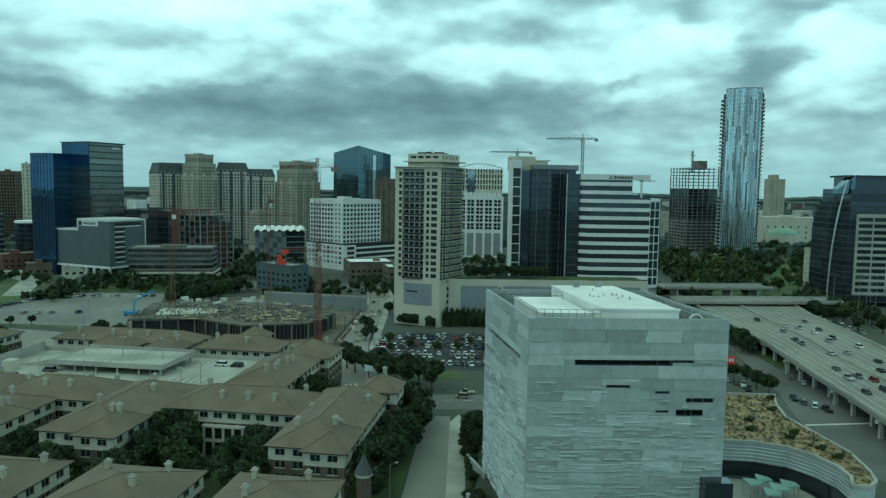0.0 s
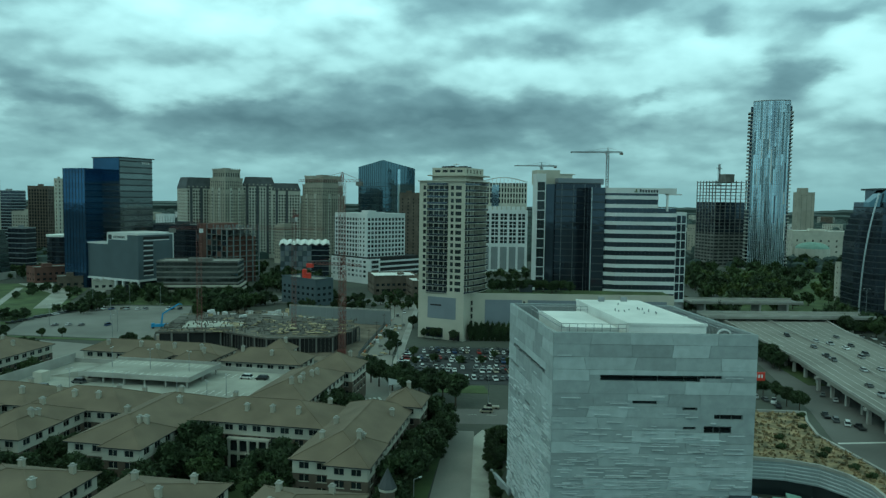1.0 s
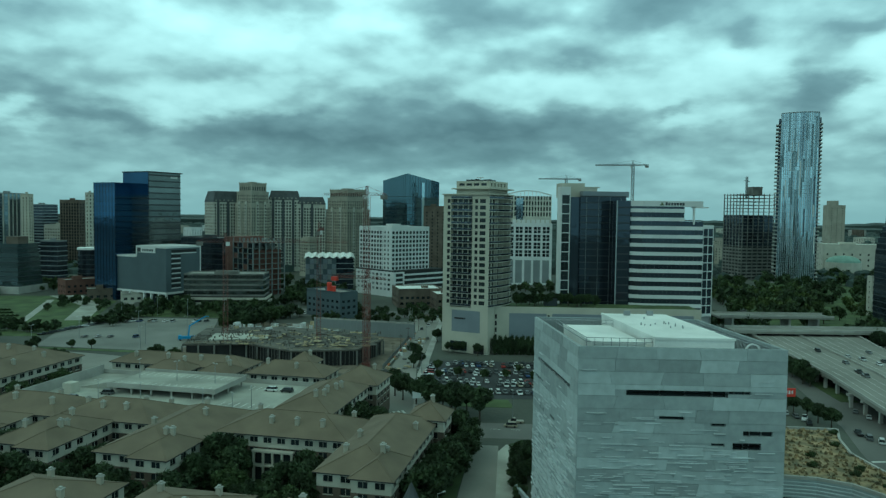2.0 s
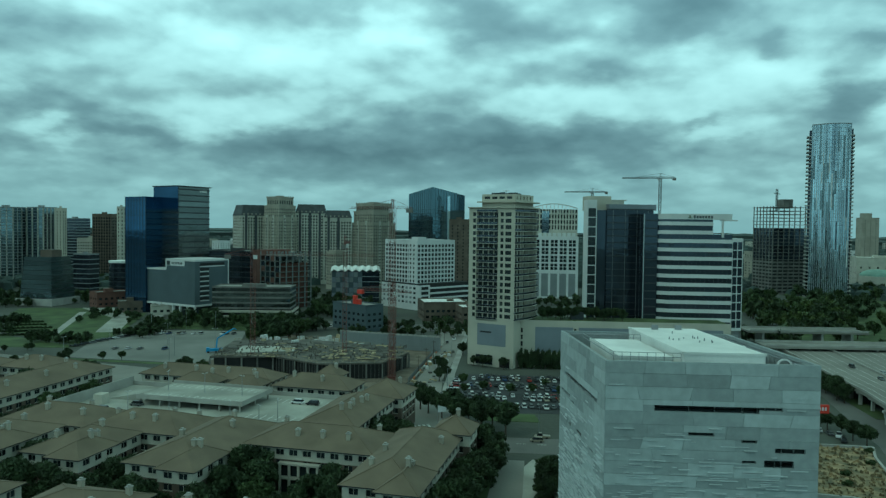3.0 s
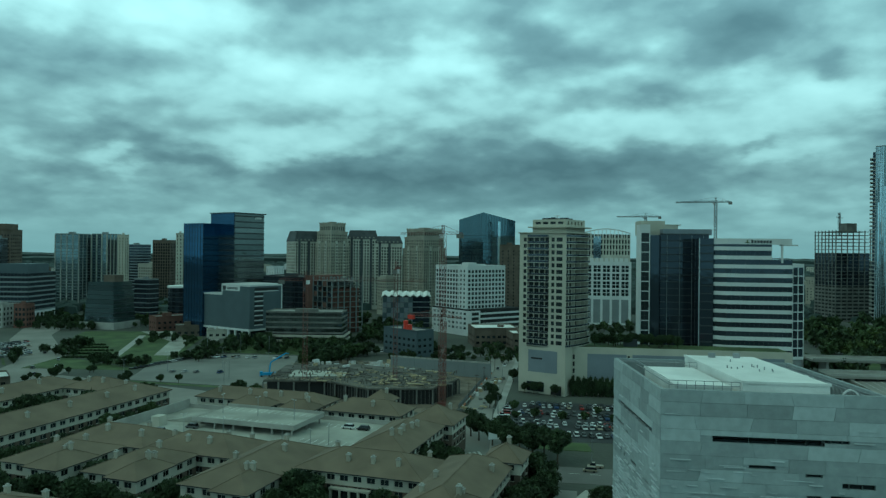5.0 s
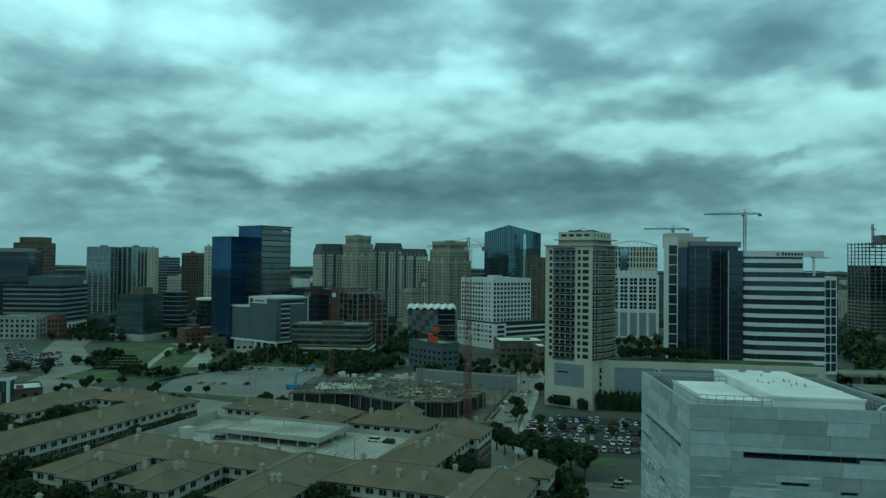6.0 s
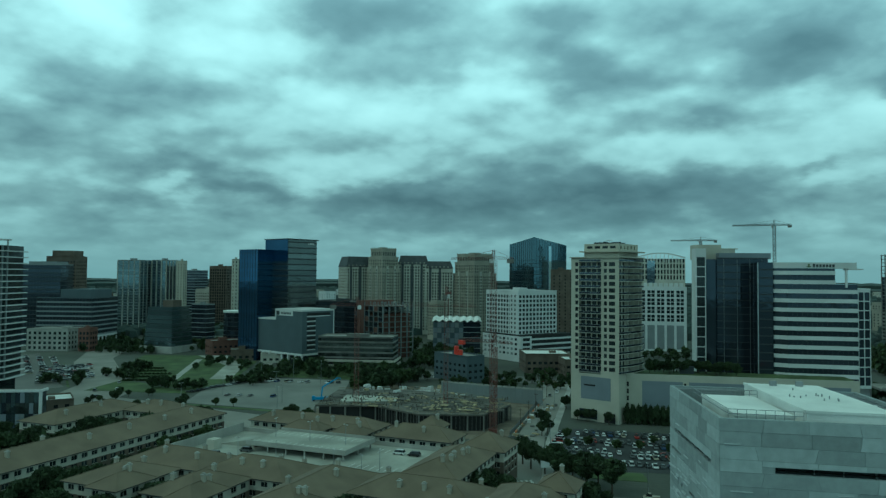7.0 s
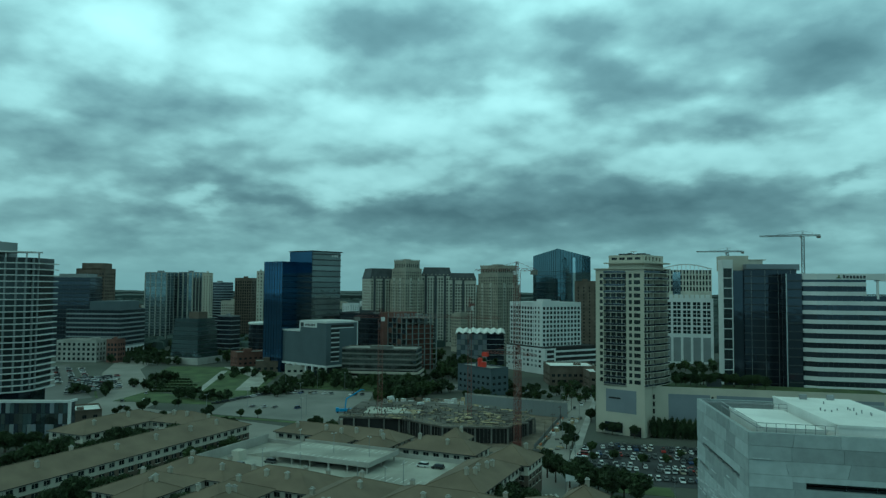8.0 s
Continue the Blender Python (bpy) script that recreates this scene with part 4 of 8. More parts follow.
def apartment_wing(x0, x1, y0, y1, rise=4.2, chimneys=(), label="", eave=EAVE, south=True, east=True, bump=0.0):
    """One wing: brick below, pale stucco above, hipped roof with ridge and hip caps, windows on the sides in view."""
    cx, cy = (x0 + x1) / 2, (y0 + y1) / 2
    ob = new("apartment_wing")
    ob.matrix_basis = APT @ pose(cx, cy, 0)
    tagged(ob, label or "apartment wing with tan hipped shingle roof, stucco and brick walls", "apartment house", "apartment wings")
    W, D = (x1 - x0) / 2, (y1 - y0) / 2
    lo, hi = bmesh.new(), bmesh.new()
    n = 4
    zsplit = eave - STOREY * 1.02
    ring = (((-W, -D), (W, -D), south), ((W, -D), (W, D), east), ((W, D), (-W, D), False), ((-W, D), (-W, -D), False))
    for p0, p1, open_ in ring:
        L = (Vector(p1) - Vector(p0)).length
        cols = even(L, max(1, int(L / 4.2)), 2.4, 0.7) if open_ else []
        rows_lo = [(k * STOREY + 0.95 + (eave - n * STOREY), k * STOREY + 2.55 + (eave - n * STOREY)) for k in range(1, n - 1)] if open_ else []
        rows_hi = [((n - 1) * STOREY + 0.95 + (eave - n * STOREY), (n - 1) * STOREY + 2.5 + (eave - n * STOREY))] if open_ else []
        wall_with_openings(lo, p0, p1, 0, zsplit, cols, rows_lo, 0.22)
        wall_with_openings(hi, p0, p1, zsplit, eave, cols, rows_hi, 0.22)
        if open_:
            panes(ob, p0, p1, cols, rows_lo + rows_hi, 0.22, "window", "stucco", 1, 0, sill=True)
    part("lower_wall", lo, "brick", ob)
    part("upper_wall", hi, "stucco", ob)
    bm = bmesh.new()
    box(bm, -W - 0.08, W + 0.08, -D - 0.08, D + 0.08, zsplit - 0.18, zsplit + 0.1)
    part("string_course", bm, "stucco", ob)
    o = 0.8
    a, b = W + o, D + o
    bm = bmesh.new()
    box(bm, -a, a, -b, b, eave - 0.05, eave + 0.22)
    part("eaves_board", bm, "mullion", ob)
    bm = bmesh.new()
    r = min(a, b)
    if a > b:
        ends = (Vector((-a + r, 0, eave + 0.22 + rise)), Vector((a - r, 0, eave + 0.22 + rise)))
    else:
        ends = (Vector((0, -b + r, eave + 0.22 + rise)), Vector((0, b - r, eave + 0.22 + rise)))
    z = eave + 0.22
    c = [Vector((-a, -b, z)), Vector((a, -b, z)), Vector((a, b, z)), Vector((-a, b, z))]
    V = [bm.verts.new(p) for p in (*c, *ends)]
    if a > b:
        fs = ((0, 1, 5, 4), (1, 2, 5), (2, 3, 4, 5), (3, 0, 4))
        hips = ((0, 4), (3, 4), (1, 5), (2, 5), (4, 5))
    else:
        fs = ((0, 1, 4), (1, 2, 5, 4), (2, 3, 5), (3, 0, 4, 5))
        hips = ((0, 4), (1, 4), (2, 5), (3, 5), (4, 5))
    for f in fs:
        bm.faces.new([V[i] for i in f])
    bm.faces.new([V[i] for i in (3, 2, 1, 0)])
    pts = [*c, *ends]
    roof = part("roof", bm, "shingle", ob)
    for i, j in hips:
        bm = bmesh.new()
        if (pts[i] - pts[j]).length > 0.5:
            beam(bm, pts[i] + Vector((0, 0, 0.02)), pts[j] + Vector((0, 0, 0.02)), 0.35, h=0.16)
            part("ridge_cap", bm, "shingle", roof)
        else:
            bm.free()
    for fx, fy in chimneys:
        x, y = fx * W, fy * D
        depth = min((1 - abs(fx)) * W, (1 - abs(fy)) * D) / min(W, D)
        chimney(ob, x, y, eave + rise * depth + 0.6)
    return ob


apartment_wing(-19, 0, 0, 48, 4.4, ((-0.55, -0.62), (0.55, -0.6), (-0.6, -0.1), (0.7, 0.4)))
apartment_wing(-8, 3, 44, 56, 4.0, ((0.1, 0.2),), "square corner pavilion with pyramid shingle roof", eave=13.8)
apartment_wing(-57.6, -19.5, 23, 43, 4.4, ((-0.7, 0.5), (-0.25, -0.55), (0.15, -0.55), (0.55, -0.55), (0.8, 0.75)))
apartment_wing(-79, -58.2, 0, 43.5, 4.4, ((0.4, -0.6), (0.4, 0.3), (-0.5, -0.2), (0.1, 0.6)))
apartment_wing(-111, -92, 0, 24, 4.2, ((-0.4, -0.5), (0.55, -0.1), (0.2, 0.4)))
apartment_wing(-111.5, -80, 24.5, 43.6, 4.2, ((-0.8, 0.1), (-0.2, -0.5), (0.3, -0.5), (0.2, 0.8), (0.75, 0.8)), east=False)
apartment_wing(-141, -119, 0, 24, 4.2, ((-0.5, 0.2), (0.5, -0.4), (0.2, 0.5)))
apartment_wing(-143, -112, 24.6, 43.4, 4.2, ((-0.6, 0.4), (-0.2, -0.4), (0.4, 0.5), (0.7, -0.5)), east=False)
apartment_wing(-186, -165.5, -20, 104, 4.3, ((0.4, -0.6), (-0.3, -0.3), (0.5, -0.1), (0.5, 0.2), (-0.4, 0.35), (0.5, 0.5), (0.5, 0.75), (-0.2, 0.8)))
apartment_wing(-232, -212, 56, 104, 4.0, ((0.5, -0.6), (0.4, 0.2)))
apartment_wing(-212, -186.5, 92, 110, 4.0, ((-0.3, -0.4), (0.3, -0.4)))
# projecting bays at the courtyard ends
apartment_wing(-9.5, 0.3, -2.2, 14, 3.4, ((0.0, 0.2),), "projecting end bay of an apartment wing under a hipped roof")
apartment_wing(-68, -57.8, -2.0, 14, 3.3, ((0.1, 0.3),), "projecting end bay of an apartment wing under a hipped roof")
apartment_wing(-101, -91.6, -2.0, 13, 3.2, ((0.1, 0.3),), "projecting end bay of an apartment wing under a hipped roof")
apartment_wing(-129.5, -118.6, -2.0, 13, 3.2, ((0.1, 0.3),), "projecting end bay of an apartment wing under a hipped roof")
# white portico on the courtyard face
por = new("portico")
por.matrix_basis = APT @ pose(-46, 22.9, 0)
tagged(por, "tall pale portico with dark openings on the courtyard wall", "portico")
for i in range(5):
    bm = bmesh.new()
    box(bm, i * 2.8 - 0.3, i * 2.8 + 0.3, -1.6, -1.0, 0, 8.6)
    part("pillar", bm, "stucco", por)
for z in (4.2, 8.2):
    bm = bmesh.new()
    box(bm, -0.5, 11.7, -1.7, 0, z, z + 0.5)
    part("beam", bm, "stucco", por)
# dark glass sheet gives the shade between the pillars as colour
bm = bmesh.new()
box(bm, 0, 11.2, -0.15, -0.05, 0, 8.2)
part("shadowed_opening", bm, "window", por)
# units along the front
apartment_wing(-82, -58, -38, -18, 3.8, ((0.75, 0.6), (-0.3, 0.6), (0.6, -0.4)))
apartment_wing(-50, -26.5, -42, -18, 3.8, ((-0.55, 0.5), (0.55, 0.6), (0.35, -0.2)))
apartment_wing(-18, 4, -42, -17.5, 3.8, ((-0.5, 0.5), (0.5, 0.6), (-0.3, -0.3)))
apartment_wing(-116, -92, -40, -20, 3.8, ((0.5, 0.5), (-0.4, 0.4)))
# wings behind the parking deck
apartment_wing(-52, -33, 46, 84, 4.2, ((0.2, -0.6), (0.35, -0.4), (0.3, -0.2), (0.4, 0.1), (0.45, 0.3)), east=True)
apartment_wing(-47, -30, 84.5, 102, 5.0, ((0.45, 0.45),), "square corner pavilion with tall pyramid shingle roof", eave=12.8)
apartment_wing(-146, -88, 97, 112, 3.6, ((-0.7, -0.5), (-0.2, -0.5), (0.3, -0.5), (0.7, -0.5)))
apartment_wing(-124, -107, 88, 97.5, 3.2, ((0.5, 0.2),))
apartment_wing(-102, -88, 88, 97.5, 3.2, ((0.5, 0.0),))
apartment_wing(-84, -53, 92, 108, 4.0, ((0.2, -0.5), (-0.6, -0.3)))
apartment_wing(-74, -64, 107, 118, 4.2, ((0.4, 0.2),), "square corner pavilion with pyramid shingle roof", eave=13.5)
# clock-like turret on the street side
tur = new("street_turret")
tur.matrix_basis = APT @ pose(6, -6, 0)
tagged(tur, "brick street turret with a pointed slate roof", "turret")
bm = bmesh.new()
tube(bm, 0, 0, 0, 9.5, 1.7, n=8)
part("shaft", bm, "brick", tur)
bm = bmesh.new()
tube(bm, 0, 0, 9.5, 10.1, 2.1, n=8)
part("cornice", bm, "stucco", tur)
bm = bmesh.new()
tube(bm, 0, 0, 10.1, 14.5, 2.2, 0.08, n=8)
part("roof", bm, "slate", tur)

# ---- parking deck inside the complex ----
gar = new("parking_deck")
gar.matrix_basis = APT
tagged(gar, "pale concrete parking deck with a raised upper level", "parking garage")
bm = bmesh.new()
box(bm, -143, -53.5, 44.2, 88, 9.4, 10.0)
part("lower_deck", bm, "deck", gar)
bm = bmesh.new()
box(bm, -121, -80, 61, 83, 12.7, 13.2)
part("upper_deck", bm, "deck", gar)
for x0, x1, y0, y1, z0, z1 in ((-143, -53.5, 43.8, 44.2, 0, 11.0), (-143, -53.5, 88, 88.4, 0, 11.6), (-143.4, -143, 43.8, 88.4, 0, 13.5), (-53.5, -53.1, 43.8, 88.4, 0, 11.4),
                               (-121.3, -79.7, 60.7, 61.0, 12.3, 14.0), (-121.3, -79.7, 83, 83.3, 12.3, 14.2), (-80, -79.7, 61, 83, 12.3, 14.0)):
    bm = bmesh.new()
    box(bm, x0, x1, y0, y1, z0, z1)
    part("parapet", bm, "concrete", gar)
for i in range(6):
    for y in (61.6, 72, 82):
        bm = bmesh.new()
        x = -120 + i * 7.8
        box(bm, x - 0.25, x + 0.25, y - 0.25, y + 0.25, 10, 12.7)
        part("column", bm, "concrete", gar)
bm = bmesh.new()
prism(bm, [(-137, 66), (-121.3, 66), (-121.3, 73), (-137, 73)], 9.9, [10.0, 13.2, 13.2, 10.0])
part("ramp", bm, "deck", gar)
bm = bmesh.new()
box(bm, -136, -132.5, 57, 61, 10, 13.6)
part("stair_tower", bm, "stucco", gar)
for zz, ys, xs in ((10.004, (46, 51), [-138 + i * 2.7 for i in range(31)]), (13.204, (61.5, 66.5), [-119 + i * 2.7 for i in range(15)]), (13.204, (77, 82), [-119 + i * 2.7 for i in range(15)]), (10.004, (78, 83), [-76 + i * 2.7 for i in range(8)]), (10.004, (56, 61), [-76 + i * 2.7 for i in range(8)])):
    for x in xs:
        bm = bmesh.new()
        box(bm, x - 0.14, x + 0.14, ys[0], ys[1], zz, zz + 0.01)
        part("bay_line", bm, "line", gar)


# ---- lamp posts ----
def lamp_post(name, x, y, z, h, label, heads=1, arm=1.2, m=None):
    ob = new(name)
    ob.matrix_basis = (m or Matrix()) @ pose(x, y, z, 0, 0, random.Random(int(x * 7 + y)).uniform(0, 180))
    tagged(ob, label, "street lamp", "lamp posts")
    bm = bmesh.new()
    tube(bm, 0, 0, 0, h, 0.14, 0.08)
    part("pole", bm, "steel", ob)
    for s in ((1,) if heads == 1 else (1, -1)):
        bm = bmesh.new()
        beam(bm, (0, 0, h - 0.1), (s * arm, 0, h + 0.1), 0.09)
        part("arm", bm, "steel", ob)
        bm = bmesh.new()
        box(bm, s * arm - 0.35, s * arm + 0.35, -0.22, 0.22, h, h + 0.2)
        part("lamp_head", bm, "lampglass", ob)
    return ob


for x, y in ((-118, 52), (-102, 52), (-78, 50), (-64, 56), (-66, 47)):
    lamp_post("deck_lamp", x, y, 10, 7, "slim grey lamp post on the parking deck", 2, 0.8, APT)
for x, y in ((-116, 72), (-101, 72), (-86, 72)):
    lamp_post("deck_lamp", x, y, 13.2, 7, "slim grey lamp post on the upper deck", 2, 0.8, APT)

# ---- cream condominium tower with balconies ----
condo = thing("condo_tower", -1, 378, 0, 66, "cream stucco condominium tower with punched windows and stacked balconies", "apartment tower")
FH = 3.37
ROWS_C = [(26.2 + i * FH, 26.2 + i * FH + 2.1) for i in range(17)]
bm = bmesh.new()
wall_with_openings(bm, (0, 27), (0, 22.4), 0, 84.5, [(2.3, 4.1)], ROWS_C, 0.35)
wall_with_openings(bm, (0, 9.8), (0, 0), 0, 84.5, [(1.4, 3.2), (4.2, 7.7)], ROWS_C, 0.35)
wall_with_openings(bm, (0, 22.4), (0, 9.8), 0, 24.5, [], [], 0.3)
wall_with_openings(bm, (0, 22.4), (0, 9.8), 82.6, 84.5, [], [], 0.3)
wall_with_openings(bm, (1.6, 22.4), (1.6, 9.8), 24.5, 82.6, even(12.6, 4, 2.5), [(r[0] - 0.4, r[1]) for r in ROWS_C], 0.25)
quad(bm, [(0, 22.4, 24.5), (0, 22.4, 82.6), (1.6, 22.4, 82.6), (1.6, 22.4, 24.5)])
quad(bm, [(0, 9.8, 24.5), (1.6, 9.8, 24.5), (1.6, 9.8, 82.6), (0, 9.8, 82.6)])
wall_with_openings(bm, (26, 0), (26, 27), 0, 84.5, [], [], 0.3)
wall_with_openings(bm, (26, 27), (0, 27), 0, 84.5, [], [], 0.3)
part("wall", bm, "cream", condo)
panes(condo, (0, 27), (0, 22.4), [(2.3, 4.1)], ROWS_C, 0.35, "window", "mullion", 1)
panes(condo, (0, 9.8), (0, 0), [(1.4, 3.2)], ROWS_C, 0.35, "window", "mullion", 0)
panes(condo, (0, 9.8), (0, 0), [(4.2, 7.7)], ROWS_C, 0.35, "window", "mullion", 2)
panes(condo, (1.6, 22.4), (1.6, 9.8), even(12.6, 4, 2.5), [(r[0] - 0.4, r[1]) for r in ROWS_C], 0.25, "window", "mullion", 1, name="balcony_door")
for i in range(18):
    z = 25.0 + i * FH
    bm = bmesh.new()
    box(bm, -0.5, 1.6, 10.0, 22.2, z, z + 0.28)
    sl = part("balcony", bm, "concrete", condo)
    bm = bmesh.new()
    box(bm, -0.45, -0.4, 10.0, 22.2, z + 0.4, z + 1.3)
    part("balustrade", bm, "glass_dark", sl)
    bm = bmesh.new()
    box(bm, -0.5, -0.36, 10.0, 22.2, z + 1.3, z + 1.38)
    part("handrail", bm, "alu", sl)
# bowed balcony side: local y = 0 plane, bulging outwards
ARC = [(26.0 * f, -3.6 * math.sin(math.pi * min(1.0, f * 0.62 + 0.06)) + 0.6) for f in [i / 10 for i in range(11)]]
bm = bmesh.new()
wall_with_openings(bm, (0, 0), (26, 0), 0, 84.5, even(26, 7, 2.6), [(r[0] - 0.4, r[1]) for r in ROWS_C], 0.3)
part("side_wall", bm, "cream", condo)
panes(condo, (0, 0), (26, 0), even(26, 7, 2.6), [(r[0] - 0.4, r[1]) for r in ROWS_C], 0.3, "window", "mullion", 1, name="balcony_door")
for i in range(18):
    z = 25.0 + i * FH
    bm = bmesh.new()
    prism(bm, ARC + [(26, 0), (0.4, 0)], z, z + 0.35)
    sl = part("bowed_balcony", bm, "cream", condo)
    bm = bmesh.new()
    prism(bm, [(x, y + 0.02) for x, y in ARC] + [(x, y + 0.08) for x, y in reversed(ARC)], z + 0.4, z + 1.25)
    part("balustrade", bm, "glass_dark", sl)
    bm = bmesh.new()
    prism(bm, [(x, y - 0.02) for x, y in ARC] + [(x, y + 0.12) for x, y in reversed(ARC)], z + 1.25, z + 1.36)
    part("handrail", bm, "alu", sl)
for k in range(1, 10, 2):
    bm = bmesh.new()
    a = ARC[k]
    box(bm, a[0] - 0.2, a[0] + 0.2, a[1] + 0.25, 0.0, 25.35, 84.5)
    part("party_wall", bm, "cream", condo)
bm = bmesh.new()
prism(bm, [(-0.8, 27.6), (-0.8, -0.8), *[(x, y - 1.0) for x, y in ARC], (26.6, 27.6)], 84.5, 85.0)
prism(bm, [(-0.8, 22), (-0.8, -0.8), *[(x, y - 0.8) for x, y in ARC], (26.6, 22)], 87.4, 88.0)
part("cornice", bm, "cream", condo)
bm = bmesh.new()
wall_with_openings(bm, (1.2, 20), (1.2, 0.8), 85, 91.8, even(19.2, 4, 3.2, 1), [(89.3, 90.6)], 0.4)
wall_with_openings(bm, (1.2, 0.8), (24, 0.0), 85, 91.8, even(22, 5, 1.4, 1), [(89.0, 90.8)], 0.4)
wall_with_openings(bm, (24, 0), (24, 20), 85, 91.8, [], [])
wall_with_openings(bm, (24, 20), (1.2, 20), 85, 91.8, [], [])
quad(bm, [(1.2, 20, 91.3), (1.2, 0.8, 91.3), (24, 0, 91.3), (24, 20, 91.3)])
part("crown", bm, "cream", condo)
panes(condo, (1.2, 20), (1.2, 0.8), even(19.2, 4, 3.2, 1), [(89.3, 90.6)], 0.4, "window", "mullion", 0)
panes(condo, (1.2, 0.8), (24, 0.0), even(22, 5, 1.4, 1), [(89.0, 90.8)], 0.4, "window", "mullion", 0)
for i in range(9):
    bm = bmesh.new()
    box(bm, 2.5 + (i % 3) * 5, 4.5 + (i % 3) * 5, 3 + (i // 3) * 5, 5 + (i // 3) * 5, 91.3, 92.6 + 0.3 * (i % 2))
    part("roof_unit", bm, "mullion", condo)
bm = bmesh.new()
beam(bm, (10, 10, 91), (10, 10, 94.5), 0.3)
beam(bm, (10, 8, 94), (10, 12, 94), 0.3)
part("mast", bm, "white", condo)
bm = bmesh.new()
box(bm, -0.14, 0, 4.5, 21.2, 11.2, 22.8)
part("garage_screen", bm, "bluepanel", condo, "slate-blue screen panel")
# near-black plate paints a slot's shade on the screen
bm = bmesh.new()
box(bm, -0.2, -0.15, 13, 19.5, 18.0, 18.8)
part("slot_opening", bm, "dark", condo)
bm = bmesh.new()
box(bm, -0.1, 0, 2.0, 8.0, 0.1, 5.0)
part("garage_door", bm, "dark", condo)
bm = bmesh.new()
box(bm, -0.1, 0, 12.0, 22.0, 1.0, 6.0)
part("lobby_window", bm, "window", condo)
flat_roof(condo, 26, 27, 84.6, "roofgrey", "cream", 0.3, ())
pod = thing("garage_podium", 0.5, 386, 0, 2, "long low garage podium with cream frame, slate-blue panels and roof garden", "garage")
bm = bmesh.new()
box(bm, 0, 112, 0, 24, 0, 24)
part("wall", bm, "cream", pod)
for x0, x1 in ((10, 30), (33, 62), (65, 108)):
    bm = bmesh.new()
    box(bm, x0, x1, -0.15, 0, 8, 21.5)
    part("screen_panel", bm, "bluepanel", pod)
# slots are near-black plates, their inner shade given as colour
for i in range(5):
    for k in range(2):
        bm = bmesh.new()
        box(bm, (2.4, 30.6)[k], (3.4, 31.6)[k], -0.12, 0, 4 + i * 3.6, 6.4 + i * 3.6)
        part("slot_opening", bm, "dark", pod)
bm = bmesh.new()
box(bm, 0, 112, 0, 0.5, 24, 25.0)
part("parapet", bm, "cream", pod)
bm = bmesh.new()
box(bm, 0.5, 112, 0.5, 24, 24, 24.15)
part("roof_terrace", bm, "grass", pod)
bm = bmesh.new()
box(bm, 30, 37, 12, 17, 24.15, 28)
part("garden_pavilion", bm, "mullion", pod)

# ---- residential slab and banded office block ----
res = thing("glass_tower", 46, 430, 0, 8, "dark blue glass tower with white stair frame and cream top", "office tower")
bm = bmesh.new()
box(bm, 6.5, 34, 0, 26, 0, 85.2)
part("core", bm, "glass_dark", res)
CURVE = [(6.5 + 27.5 * f, 0.0 - 2.2 * math.sin(math.pi * f)) for f in [i / 8 for i in range(9)]]
for i in range(21):
    z = 4 + i * 3.9
    bm = bmesh.new()
    prism(bm, CURVE + [(34, 1), (6.5, 1)], z, min(85.2, z + 3.3))
    part("glazing_band", bm, "glass_dark", res)
    bm = bmesh.new()
    prism(bm, [(x, y - 0.1) for x, y in CURVE] + [(34, 1), (6.5, 1)], z + 3.3, z + 3.9)
    part("spandrel", bm, "mullion", res)
bm = bmesh.new()
for x, y in CURVE[1:-1:2]:
    box(bm, x - 0.1, x + 0.1, y - 0.2, y + 0.1, 4, 85)
part("mullion", bm, "greypanel", res)
bm = bmesh.new()
box(bm, 8, 36, 1, 22, 85.2, 88.6)
part("mechanical_screen", bm, "bluepanel", res, "grey panelled plant screen")
bm = bmesh.new()
wall_with_openings(bm, (-5.5, -2), (0, -2), 0, 91, [(0.5, 5.0)], [(2.6 + i * 5.6, 7.7 + i * 5.6) for i in range(15)], 0.3)
box(bm, -5.5, 0, 2.5, 8, 0, 91)
quad(bm, [(-5.5, -2, 91), (0, -2, 91), (0, 2.5, 91), (-5.5, 2.5, 91)])
quad(bm, [(0, -2, 0), (0, 2.5, 0), (0, 2.5, 91), (0, -2, 91)])
quad(bm, [(-5.5, 2.5, 0), (-5.5, -2, 0), (-5.5, -2, 91), (-5.5, 2.5, 91)])
part("stair_frame", bm, "white", res)
panes(res, (-5.5, -2), (0, -2), [(0.5, 5.0)], [(2.6 + i * 5.6, 7.7 + i * 5.6) for i in range(15)], 0.3, "window", "mullion", 1, 1)
bm = bmesh.new()
box(bm, 0, 6.5, 1.5, 20, 0, 85)
part("link", bm, "glass_dark", res)
bm = bmesh.new()
box(bm, -3, 11, 8, 22, 85, 93.5)
part("cream_top", bm, "cream", res)
bm = bmesh.new()
box(bm, 11, 19, 9, 18, 85, 91)
part("roof_room", bm, "stucco", res)
bm = bmesh.new()
box(bm, 11, 20.5, 8.5, 19, 91, 91.5)
part("canopy", bm, "stucco", res)

